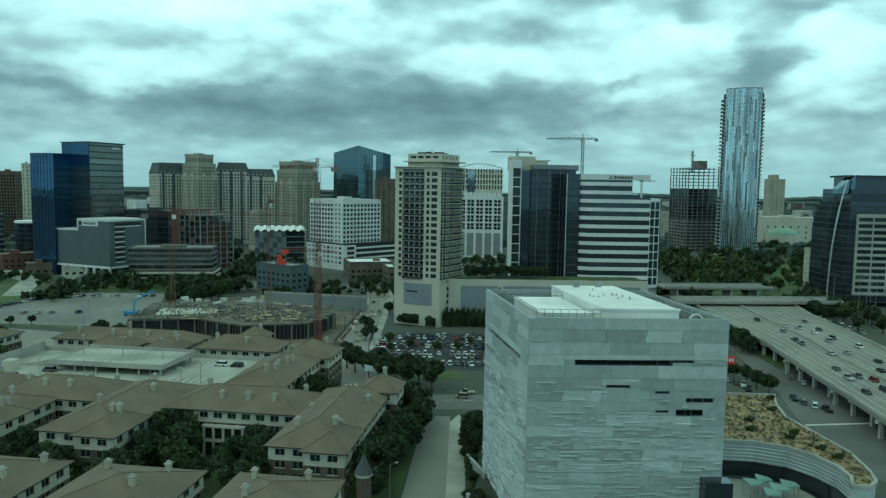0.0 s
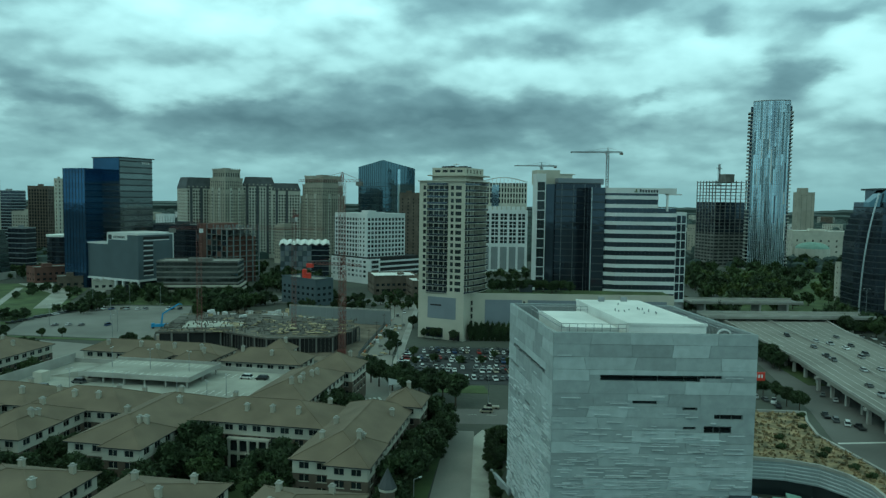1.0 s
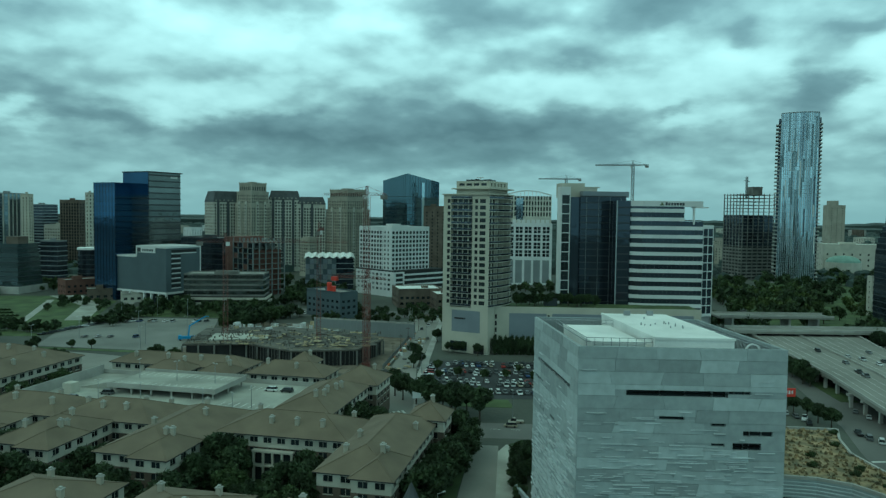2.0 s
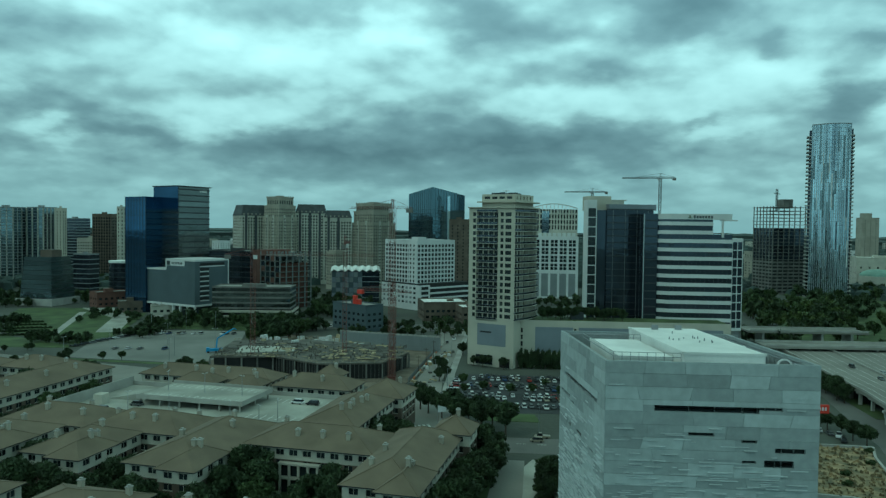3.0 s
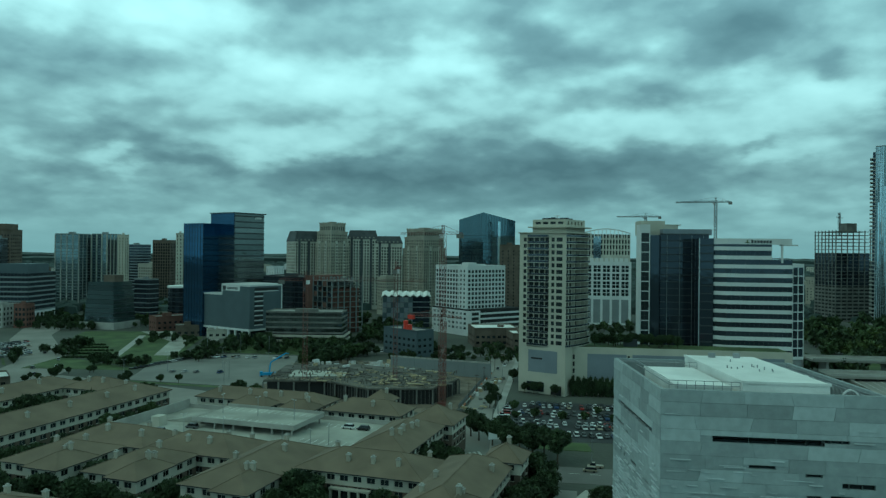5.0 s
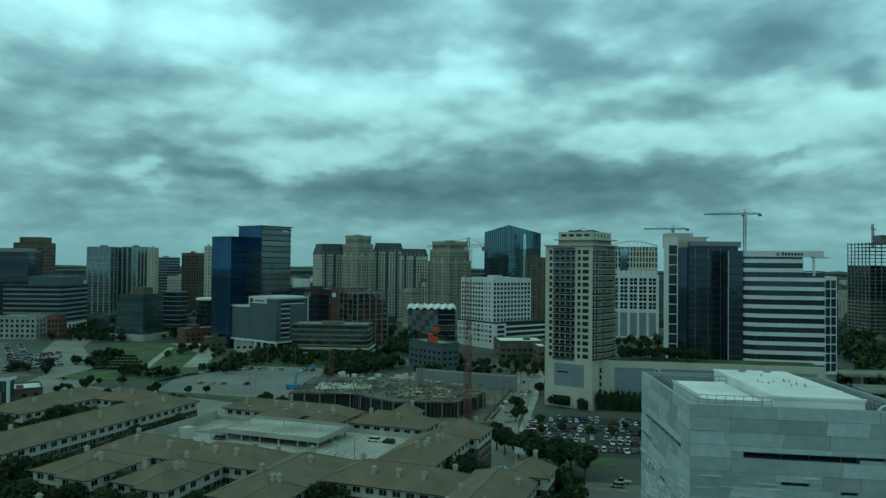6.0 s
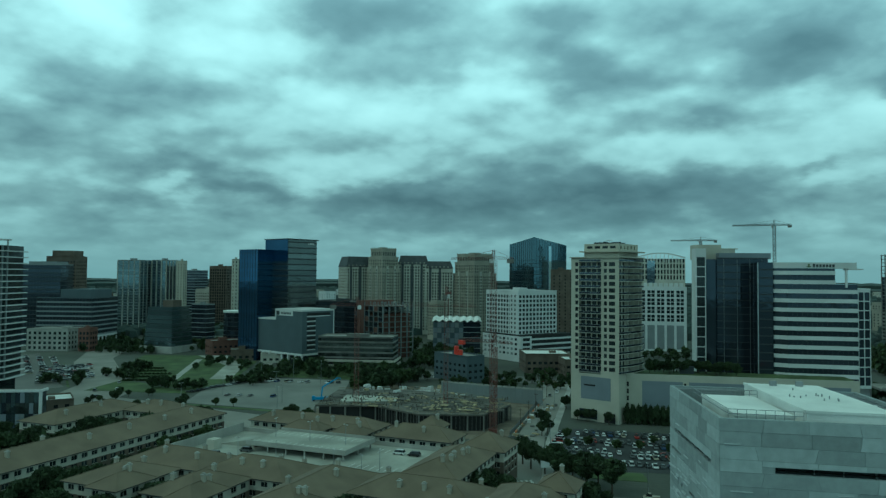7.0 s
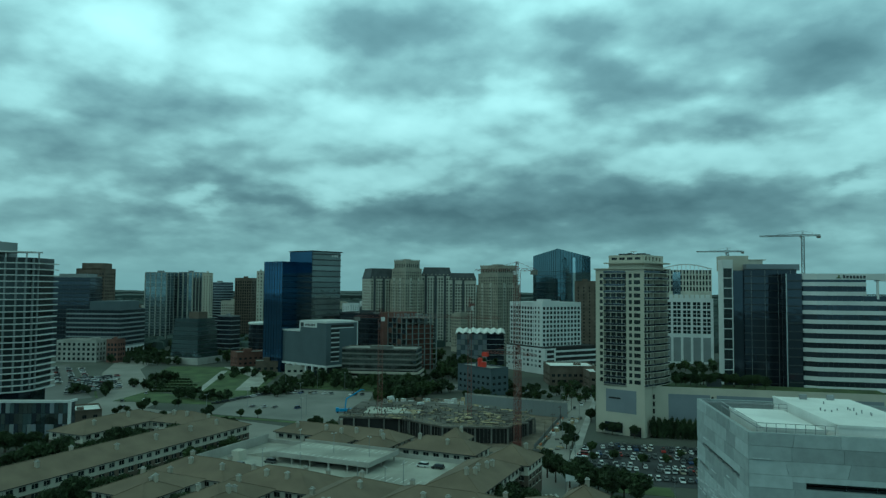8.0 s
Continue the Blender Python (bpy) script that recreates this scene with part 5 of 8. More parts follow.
off = thing("banded_office", 80, 412, 0, 1, "office block of white spandrel bands and dark glass ribbons", "office building")
OFFICE_PLAN = [(-1.5, 3.0), (5.0, 0.0), (38.5, 0.0), (38.5, 30), (-1.5, 30)]
for i in range(14):
    z = 19.2 + i * 4.86
    top_w = 28.0 if i >= 11 else 38.5
    pl = [(-1.5, 3.0), (5.0, 0.0), (top_w, 0.0), (top_w, 30), (-1.5, 30)]
    if z + 4.86 > 84:
        break
    bm = bmesh.new()
    prism(bm, [(x, y - 0.25 if y < 10 else y) for x, y in pl], z - 1.0, z + 1.1)
    part("spandrel", bm, "white", off)
    bm = bmesh.new()
    prism(bm, [(x + (0.2 if x < 2 else -0.1), y + 0.2) for x, y in pl], z + 1.1, z + 3.86)
    part("glazing_band", bm, "glass_dark", off)
for k in range(15):
    x = 5 + k * 33.5 / 14
    bm = bmesh.new()
    box(bm, x - 0.06, x + 0.06, 0.05, 0.22, 18.4, 69.0 if x > 28 else 80)
    part("mullion", bm, "mullion", off)
bm = bmesh.new()
prism(bm, OFFICE_PLAN, 0, 18.4)
part("base", bm, "glass_dark", off)
bm = bmesh.new()
prism(bm, [(-1.5, 2.6), (5, -0.5), (38, -0.5), (38, 8), (-1.5, 30)], 79.9, 83.0)
box(bm, 34, 41, -0.6, 8, 79.2, 79.9)
part("sign_parapet", bm, "white", off, "white roof parapet carrying a sign")
bm = bmesh.new()
for x in (33.2,):
    box(bm, x - 0.5, x + 0.5, -0.3, 0.7, 70, 79.5)
part("canopy_post", bm, "white", off)
for i in range(7):
    x = 17.2 + i * 1.55
    sg = bmesh.new()
    box(sg, x, x + 1.1, -0.62, -0.5, 80.5, 82.3 if i == 0 else 82.0)
    part("sign_bar", sg, "mullion", off, "green-grey sign strokes")
sg = bmesh.new()
prism(sg, [(14.2, -0.62), (16.4, -0.62), (16.4, -0.5), (14.2, -0.5)], 80.5, 81.0)
prism(sg, [(14.9, -0.62), (15.7, -0.62), (15.7, -0.5), (14.9, -0.5)], 81.0, 82.2)
part("sign_emblem", sg, M["leaf3"], off)
blk = bmesh.new()
box(blk, -9, -1.6, 2.0, 28, 0, 83)
part("dark_bay", blk, "glass_dark", off)
for i in range(18):
    bm = bmesh.new()
    box(bm, -9.1, -1.6, 1.85, 2.0, 4 + i * 4.4, 4.7 + i * 4.4)
    part("spandrel", bm, "mullion", off)
bm = bmesh.new()
box(bm, -9.4, -8.9, 1.5, 2.2, 0, 83)
part("corner_fin", bm, "alu", off)
ex = bmesh.new()
wall_with_openings(ex, (39.2, 2), (45.6, 4), 18, 69.6, [(0.35, 3.1), (3.5, 6.35)], [(19.6 + i * 4.86, 23.9 + i * 4.86) for i in range(10)], 0.25)
box(ex, 39.2, 45.6, 7.0, 20, 0, 69.6)
quad(ex, [(39.2, 2, 69.6), (45.6, 4, 69.6), (45.6, 7, 69.6), (39.2, 7, 69.6)])
quad(ex, [(45.6, 4, 0), (45.6, 7, 0), (45.6, 7, 69.6), (45.6, 4, 69.6)])
part("grid_frame", ex, "white", off)
panes(off, (39.2, 2), (45.6, 4), [(0.35, 3.1), (3.5, 6.35)], [(19.6 + i * 4.86, 23.9 + i * 4.86) for i in range(10)], 0.25, "glass_dark", "mullion", 0)
bm = bmesh.new()
box(bm, 28.4, 38.3, 0.3, 29, 69.0, 69.8)
part("terrace", bm, "roofgrey", off)

# ---- white gridded hospital-like block with the arched roof behind ----
wg = thing("white_grid_building", 15, 760, 0, 2, "white office block with a grid of dark square windows", "office building")
bm = bmesh.new()
cols_w = [(1.6 + k * 9.4 + q * 3.9, 1.6 + k * 9.4 + q * 3.9 + 3.2) for k in range(5) for q in range(2)]
rows_w = [(29.8 + i * 8.2 + q * 3.6, 29.8 + i * 8.2 + q * 3.6 + 3.0) for i in range(4) for q in range(2)]
wall_with_openings(bm, (0, 0), (49, 0), 0, 65, cols_w, rows_w, 0.5)
box(bm, 0, 49, 1, 30, 0, 64)
part("wall", bm, "white", wg)
panes(wg, (0, 0), (49, 0), cols_w, rows_w, 0.5, "window", "mullion", 0)
for k in range(5):
    bm = bmesh.new()
    box(bm, 1.6 + k * 9.4, 8.7 + k * 9.4, -0.12, 0, 2, 26)
    part("base_panel", bm, "greypanel", wg)
for i in range(9):
    bm = bmesh.new()
    box(bm, 3 + i * 5, 6.2 + i * 5, 4, 10, 64, 68.5)
    part("roof_plant_room", bm, "white", wg)
ar = thing("arched_office", 15, 800, 0, 2, "pale office block with a curved roof frame", "office building")
bm = bmesh.new()
cols_a = even(51, 16, 1.7)
wall_with_openings(bm, (0, 0), (51, 0), 60, 94, cols_a, [(72 + i * 6, 76.4 + i * 6) for i in range(4)], 0.4)
box(bm, 0, 51, 1.2, 30, 0, 93)
part("wall", bm, "stucco", ar)
bm = bmesh.new()
box(bm, 0.3, 50.7, 0.45, 1.1, 60, 94)
part("glazing", bm, "window", ar, kind="stuff")
bm = bmesh.new()
for i in range(12):
    x0, x1 = 51 * i / 12, 51 * (i + 1) / 12
    z0, z1 = 95 + 5 * math.sin(math.pi * i / 12), 95 + 5 * math.sin(math.pi * (i + 1) / 12)
    beam(bm, (x0, -0.5, z0), (x1, -0.5, z1), 1.0, h=1.2)
    beam(bm, (x0, -0.5, 90), (x0, -0.5, z0), 0.5)
part("arched_frame", bm, "white", ar)
bm = bmesh.new()
box(bm, 12, 20, -0.3, 0, 68, 92)
part("glass_bay", bm, "glass_pale", ar)

# ---- pointed blue glass tower and its brown neighbour ----
tri = thing("pointed_glass_tower", -93, 795, 0, 47, "blue mirror-glass tower with a sloping pointed roof", "office tower")
W_, D_ = 48, 43
for i in range(24):
    z0 = i * 4.0
    bm = bmesh.new()
    prism(bm, [(0, 0), (W_, 0), (W_, D_), (0, D_)], z0 + 0.35, z0 + 4.0)
    part("glazing_band", bm, "glass_mirror", tri)
    bm = bmesh.new()
    prism(bm, [(-0.06, -0.06), (W_, -0.06), (W_, D_), (-0.06, D_)], z0, z0 + 0.35)
    part("spandrel", bm, "mullion", tri)
bm = bmesh.new()
prism(bm, [(0, 0), (W_, 0), (W_, D_), (0, D_)], 96, [117.4, 109.5, 102, 110.5])
part("sloping_crown", bm, "glass_mirror", tri)
for k in range(1, 12):
    bm = bmesh.new()
    box(bm, W_ * k / 12 - 0.1, W_ * k / 12 + 0.1, -0.14, 0, 0, 117.4 - 7.9 * k / 12 - 0.2)
    part("mullion", bm, "mullion", tri)
    bm = bmesh.new()
    box(bm, -0.14, 0, D_ * k / 12 - 0.1, D_ * k / 12 + 0.1, 0, 117.4 - 6.9 * k / 12 - 0.2)
    part("mullion", bm, "mullion", tri)
bm = bmesh.new()
box(bm, 21, 25, -0.6, 0, 40, 108)
part("pale_fin", bm, "glass_pale", tri)
punched_building("brown_tower", "brown brick tower with small dark windows", -71, 757, 5, 24, 24, 81, 3.6, "brick", bay=6, ww=1.2, wh=1.8)

# ---- white hotel on its garage ----
hot = punched_building("white_hotel", "white hotel slab with grid of small windows", -88, 634, 48, 46, 46, 61.0, 3.95, "white", bay=3.9, ww=2.8, wh=2.5, z0=22, base=0.5, single=True, frame_mat="greypanel", roof="roofwhite", boxes=((0.05, 0.02, 0.2, 0.2, 3.5), (0.3, 0.1, 0.25, 0.1, 2.0)))
bm = bmesh.new()
box(bm, -0.25, 0.3, -0.25, 11, 22, 61.6)
box(bm, 0.3, 1.0, -0.25, 0.3, 22, 61.6)
part("blank_corner", bm, "white", hot)
for i in range(9):
    for k in range(2):
        bm = bmesh.new()
        y = 3.0 + k * 4.5
        box(bm, -0.3, -0.26, y, y + 1.6, 24 + i * 3.95, 26 + i * 3.95)
        part("corner_window", bm, "window", hot)
hp = thing("hotel_garage", -84, 624, 0, 48, "white open parking levels under the hotel", "garage")
for i in range(4):
    bm = bmesh.new()
    box(bm, 0, 62, 0, 54, 4.6 + i * 4.6, 6.2 + i * 4.6)
    part("parapet_band", bm, "white", hp)
    # solid near-black filling, the shade of an open parking level put into colour
    bm = bmesh.new()
    box(bm, 0.6, 61.4, 0.6, 53.4, 6.2 + i * 4.6, 9.2 + i * 4.6)
    part("dark_level", bm, "dark", hp)
bm = bmesh.new()
box(bm, -0.3, 12, -0.3, 54, 0, 22)
part("stair_block", bm, "white", hp)
for i in range(4):
    for k in range(9):
        bm = bmesh.new()
        box(bm, -0.34, -0.28, 5 + k * 5.4, 8 + k * 5.4, 5.6 + i * 4.2, 7.6 + i * 4.2)
        part("window", bm, "greypanel" if k % 3 else "window", hp)
# near-black plates on the wall paint the shade of garage openings
for i in range(4):
    bm = bmesh.new()
    box(bm, 2.0, 10.0, -0.36, -0.28, 5.4 + i * 4.2, 8.0 + i * 4.2)
    part("garage_opening", bm, "dark", hp)
bm = bmesh.new()
box(bm, 0.3, 61.7, 0.3, 53.7, 0, 4.6)
part("base", bm, "redbrick", hp)

# ---- limestone hotel with mansard roofs ----
def mansard_wing(x, y, yaw, W, D, H, rise, label):
    b = punched_building("limestone_wing", label, x, y, yaw, W, D, H, 3.7, "stucco", bay=3.4, ww=1.9, wh=2.3, boxes=(), par=0.3)
    bm = bmesh.new()
    v = [bm.verts.new(p) for p in ((-0.4, -0.4, H), (W + 0.4, -0.4, H), (W + 0.4, D + 0.4, H), (-0.4, D + 0.4, H), (3, 3, H + rise), (W - 3, 3, H + rise), (W - 3, D - 3, H + rise), (3, D - 3, H + rise))]
    for f in ((0, 1, 5, 4), (1, 2, 6, 5), (2, 3, 7, 6), (3, 0, 4, 7), (4, 5, 6, 7)):
        bm.faces.new([v[i] for i in f])
    part("mansard_roof", bm, "slate", b)
    for k in range(int(W / 5)):
        bm = bmesh.new()
        box(bm, 2 + k * 5, 3.6 + k * 5, -0.1, 2.0, H + 0.3, H + 2.6)
        part("dormer", bm, "stone", b)
    bm = bmesh.new()
    for k in range(int(W / 12)):
        box(bm, 4 + k * 12, 7 + k * 12, -0.35, 0.0, 0, H)
    part("dark_bay", bm, "slate", b)
    return b


mansard_wing(-329, 838, 40, 34, 33, 84, 13, "limestone hotel wing with dark mansard roof")
mansard_wing(-272, 868, 17, 38, 24, 88, 11, "limestone hotel wing with dark mansard roof")
mansard_wing(-238, 876, 17, 34, 24, 83, 9, "limestone hotel wing with dark mansard roof")


def stepped_tower(x, y, yaw, W, D, H, label):
    """Tiers that step back upwards, pale bay strips on the faces and an arcaded, battlemented crown."""
    b = thing("limestone_tower", x, y, 0, yaw, label, "building")
    gl = bmesh.new()
    for k, (o, z0, z1) in enumerate(((0.0, 0.0, H - 24), (1.6, H - 24, H - 10), (3.6, H - 10, H))):
        bm = bmesh.new()
        a, c, n = W - 2 * o, D - 2 * o, int((z1 - z0 - 1.2) / 3.7)
        rows = storeys(z0 + 0.4, n, 3.7, 0.8, 2.2) if k < 2 else [(z0 + 2.0, z1 - 3.4)]
        for p0, p1, L in (((o, o), (W - o, o), a), ((o, D - o), (o, o), c), ((W - o, o), (W - o, D - o), c), ((W - o, D - o), (o, D - o), a)):
            wall_with_openings(bm, p0, p1, z0, z1, even(L, int(L / 3.3), 1.6 if k < 2 else 1.9, 0.9), rows, 0.5)
        part("wall", bm, "stone", b)
        for za, zb in rows:
            box(gl, o + 0.5, W - o - 0.5, o + 0.5, D - o - 0.5, za - 0.05, zb + 0.05)
        bm = bmesh.new()
        for x0, x1, y0, y1 in ((o - 0.4, W - o + 0.4, o - 0.4, o + 0.2), (o - 0.4, o + 0.2, o + 0.2, D - o + 0.4), (W - o - 0.2, W - o + 0.4, o + 0.2, D - o + 0.4)):
            box(bm, x0, x1, y0, y1, z1 - 0.5, z1 + 0.7)
        part("cornice", bm, "stone", b)
        bm = bmesh.new()
        box(bm, o + 0.3, W - o - 0.3, o + 0.3, D - o - 0.3, z1 - 0.6, z1 - 0.1)
        part("roof", bm, "roofgrey", b)
    part("glazing", gl, "window", b, kind="stuff")
    for q in (0.3, 0.7):
        for face in (0, 1):
            bm = bmesh.new()
            m_ = (W if face else D) * q
            x0, x1, y0, y1 = (m_ - 1.5, m_ + 1.5, -0.9, 0.1) if face else (-0.9, 0.1, m_ - 1.5, m_ + 1.5)
            box(bm, x0, x1, y0, y1, 0, H - 21)
            bay = part("bay_strip", bm, "stucco", b)
            bm = bmesh.new()
            for i in range(int((H - 24) / 3.7)):
                if face:
                    box(bm, x0 + 0.7, x1 - 0.7, y0 - 0.03, y0 + 0.02, i * 3.7 + 1.4, i * 3.7 + 3.4)
                else:
                    box(bm, x0 - 0.03, x0 + 0.02, y0 + 0.7, y1 - 0.7, i * 3.7 + 1.4, i * 3.7 + 3.4)
            part("window_strip", bm, "window", bay, kind="stuff")
    for i in range(7):
        for face in (0, 1):
            bm = bmesh.new()
            m_ = 3.6 + ((W if face else D) - 8.6) * i / 6
            box(bm, *((m_, m_ + 1.4, 3.3, 3.9) if face else (3.3, 3.9, m_, m_ + 1.4)), H, H + 1.8)
            part("battlement", bm, "stone", b)
    bm = bmesh.new()
    box(bm, W * 0.35, W * 0.6, D * 0.35, D * 0.6, H - 0.2, H + 2.5)
    part("roof_plant_room", bm, "roofgrey", b)
    return b


stepped_tower(-282, 833, 59, 30, 29, 106, "stepped tan limestone hotel tower with small windows")
stepped_tower(-174, 863, 51, 36, 41, 100.5, "stepped tan limestone hotel tower with small windows")
punched_building("limestone_block", "low limestone block with rounded top storey", -205, 804, 54, 14, 17, 43, 3.6, "stone", bay=3.2, ww=1.4, wh=2, boxes=((0.15, 0.15, 0.7, 0.7, 2.5),))
wv = thing("wavy_roof_hall", -174, 668, 0, 13, "glazed hall with slanted slate-blue louvres and a white folded roof", "hall")
for i in range(7):
    # louvred bays lean outwards in turn
    x0, x1 = i * 4.1, i * 4.1 + 4.1
    lean = 2.2 if i % 2 else 0.6
    for k in range(6):
        bm = bmesh.new()
        y0, y1 = -lean * (k + 0.2) / 6, -lean * (k + 1) / 6
        quad(bm, [(x0 + 0.1, y0, k * 5.0), (x1 - 0.1, y0 - 0.5 * (i % 2), k * 5.0), (x1 - 0.1, y1 - 0.5 * (i % 2), k * 5.0 + 4.7), (x0 + 0.1, y1, k * 5.0 + 4.7)])
        part("louvre_panel", bm, ("greypanel", "bluepanel", "panel_dark")[(i * 2 + k) % 3], wv)
for i in range(6):
    bm = bmesh.new()
    box(bm, 28.9, 45.0, 0, 0.4, i * 5.0 + 0.7, i * 5.0 + 5.0)
    part("glazing_band", bm, "glass_dark", wv)
    bm = bmesh.new()
    box(bm, 28.8, 45.2, -0.2, 0.4, i * 5.0, i * 5.0 + 0.7)
    part("spandrel", bm, "greypanel", wv)
bm = bmesh.new()
box(bm, 0.2, 45, 0.5, 34, 0, 30)
part("core", bm, "panel_dark", wv)
for i in range(7):
    bm = bmesh.new()
    x0, xm, x1 = -1 + i * 6.75, 2.4 + i * 6.75, 5.75 + i * 6.75
    for ya, yb in ((-2.6, 36.0),):
        for d in (0.0, -0.7):
            quad(bm, [(x0, ya, 30.6 + d), (xm, ya, 32.8 + d), (xm, yb, 34.4 + d), (x0, yb, 32.6 + d)])
            quad(bm, [(xm, ya, 32.8 + d), (x1, ya, 30.6 + d), (x1, yb, 32.6 + d), (xm, yb, 34.4 + d)])
        quad(bm, [(x0, ya, 29.9), (xm, ya, 32.1), (xm, ya, 32.8), (x0, ya, 30.6)])
        quad(bm, [(xm, ya, 32.1), (x1, ya, 29.9), (x1, ya, 30.6), (xm, ya, 32.8)])
    part("roof_fold", bm, "roofwhite", wv)

# ---- blue and bronze glass tower with its garage podium ----
har = thing("bronze_glass_tower", -280, 575, 0, 66, "bronze and blue glass office tower on a grey podium", "office tower")
for i in range(21):
    z0 = 4 + i * 4.9
    hi_part = z0 > 84
    D1 = 31 if hi_part else 40.7
    bm = bmesh.new()
    box(bm, 0, 32.7, 0, D1, z0 + 1.1, min(104.6, z0 + 4.9))
    part("glazing_band", bm, "glass_brown", har)
    bm = bmesh.new()
    box(bm, -0.15, 32.85, -0.15, D1 + 0.15, z0, z0 + 1.1)
    part("spandrel", bm, "mullion", har)
bm = bmesh.new()
box(bm, -0.3, 0, 0.4, 30.8, 86.2, 104.8)
part("blue_top_glazing", bm, "glass_blue", har)
bm = bmesh.new()
box(bm, -0.9, 34.5, -0.9, 31.5, 104.8, 105.6)
part("roof_plate", bm, "mullion", har)
for i in range(4):
    sg = bmesh.new()
    box(sg, 22 + i * 2, 23.4 + i * 2, -0.25, -0.15, 100.5, 102.2)
    part("sign_bar", sg, "white", har)
bl = thing("blue_glass_slab", -305, 568, 0, 68, "narrow deep-blue glass slab tower", "office tower")
for i in range(24):
    bm = bmesh.new()
    box(bm, 0, 22, 0, 24.8, i * 4 + 0.25, min(95.9, i * 4 + 4))
    part("glazing_band", bm, "glass_blue", bl)
    bm = bmesh.new()
    box(bm, -0.05, 22, -0.05, 24.8, i * 4, i * 4 + 0.25)
    part("spandrel", bm, "glass_dark", bl)
for k in range(8):
    bm = bmesh.new()
    box(bm, -0.22, 0, 24.8 * k / 7 - 0.12, 24.8 * k / 7 + 0.12, 0, 96)
    part("mullion", bm, "glass_dark", bl)
hpod = thing("grey_podium", -252, 545, 0, 65, "grey metal-clad garage podium with white frame and a plain sign", "garage")
bm = bmesh.new()
box(bm, 0, 34, 0, 60, 9.6, 36)
box(bm, 0, 34, 0, 34, 36, 44)
part("cladding", bm, "panel_dark", hpod)
bm = bmesh.new()
box(bm, -0.5, 34.5, -0.5, 60.5, 8.0, 9.6)
box(bm, -0.4, 34.4, -0.4, 34.4, 44, 45.6)
box(bm, -0.4, 34.4, 34.4, 60.4, 36, 37.2)
box(bm, -0.4, 0.2, 58.8, 60.4, 9.6, 36)
box(bm, -0.4, 0.2, 33.6, 34.6, 37, 44)
box(bm, -0.3, 0.2, 12, 34, 40, 44)
box(bm, 33.6, 34.5, -0.4, 0.2, 9.6, 44)
part("white_frame", bm, "white", hpod)
for k in range(8):
    bm = bmesh.new()
    box(bm, -0.4, 1.2, k * 8.4, k * 8.4 + 1.4, 0, 8)
    part("column", bm, "white", hpod)
bm = bmesh.new()
box(bm, 3, 32, 3, 58, 0, 8)
part("lobby_glazing", bm, "window", hpod)
for i in range(8):
    # near-black plate on the cladding paints the shade behind the louvres
    bm = bmesh.new()
    box(bm, 5, 14 if i < 7 else 30, -0.12, 0, 13 + i * 3.9, 15.4 + i * 3.9)
    part("louvre_opening", bm, "dark", hpod)
    bm = bmesh.new()
    box(bm, 5, 14 if i < 7 else 30, -0.25, -0.12, 12.2 + i * 3.9, 13 + i * 3.9)
    part("louvre_sill", bm, "white", hpod)
for i in range(7):
    sg = bmesh.new()
    box(sg, -0.42, -0.3, 14.5 + i * 1.9, 15.7 + i * 1.9, 41.2, 43)
    part("sign_bar", sg, "mullion", hpod)
sg = bmesh.new()
prism(sg, [(-0.42, 29), (-0.3, 29), (-0.3, 33), (-0.42, 33)], 40.4, 43.8)
part("sign_emblem", sg, "mullion", hpod)

# ---- concrete frame under construction beside it ----
cf = thing("concrete_frame_building", -204, 607, 0, 54, "half-finished brick and concrete frame building", "construction building")
for i in range(10):
    bm = bmesh.new()
    box(bm, 0, 34.6, 0, 30, 4 + i * 4.7, 4.5 + i * 4.7)
    part("slab", bm, "concrete_dark", cf)
for i in range(6):
    for j in range(5):
        bm = bmesh.new()
        x, y = 0.4 + i * 6.7, 0.4 + j * 7.2
        box(bm, x - 0.4, x + 0.4, y - 0.4, y + 0.4, 0, 50 if (i + j) % 3 else 47)
        part("column", bm, "greypanel", cf)
bm = bmesh.new()
box(bm, 1.2, 33.8, 30, 43, 0, 51)
box(bm, 3, 33, 4, 28, 0, 40)
part("brick_core", bm, "redbrick", cf)
for i in range(9):
    for j in range(4):
        if (i * 3 + j) % 4 == 3:
            continue
        bm = bmesh.new()
        box(bm, 0.25, 0.6, 1.2 + j * 7.2, 6.8 + j * 7.2, 4.5 + i * 4.7, 8.7 + i * 4.7)
        part("infill_panel", bm, ("window", "redbrick", "glass_dark", "window")[(i + j) % 4], cf)
curtain_building("dark_office", "dark low office block behind the podium", -245, 645, 71, 30, 51, 48, 4.5, "glass_dark", "mullion", 0.9, mull=5)
lowr = curtain_building("low_glass_office", "low dark-glass office block with cream garage base", -230, 527, 8, 59, 26, 25.5, 4.0, "glass_brown", "concrete_dark", 1.3, mull=3, z0=9.5, wall="concrete_dark", boxes=((0.35, 0.3, 0.3, 0.25, 2.2),))
for i in range(2):
    bm = bmesh.new()
    box(bm, -2, 61, -3, 28, 3.2 + i * 3.8, 4.8 + i * 3.8)
    part("garage_band", bm, "cream", lowr)
# one near-black box paints the shade behind the garage bands
bm = bmesh.new()
box(bm, -1, 60, -1, 27, 0, 9.5)
part("garage_level", bm, "dark", lowr)
tk = punched_building("brick_workshop", "dark grey block with a red tank on the roof", -103, 489, 52, 16, 37, 18.5, 4.2, "panel_dark", bay=5, ww=2.6, wh=1.8, base=2, single=True)
bm = bmesh.new()
tube(bm, 5, 14, 18.4, 22.0, 2.2, n=20)
tube(bm, 4, 16.5, 18.4, 24.6, 1.7, n=20)
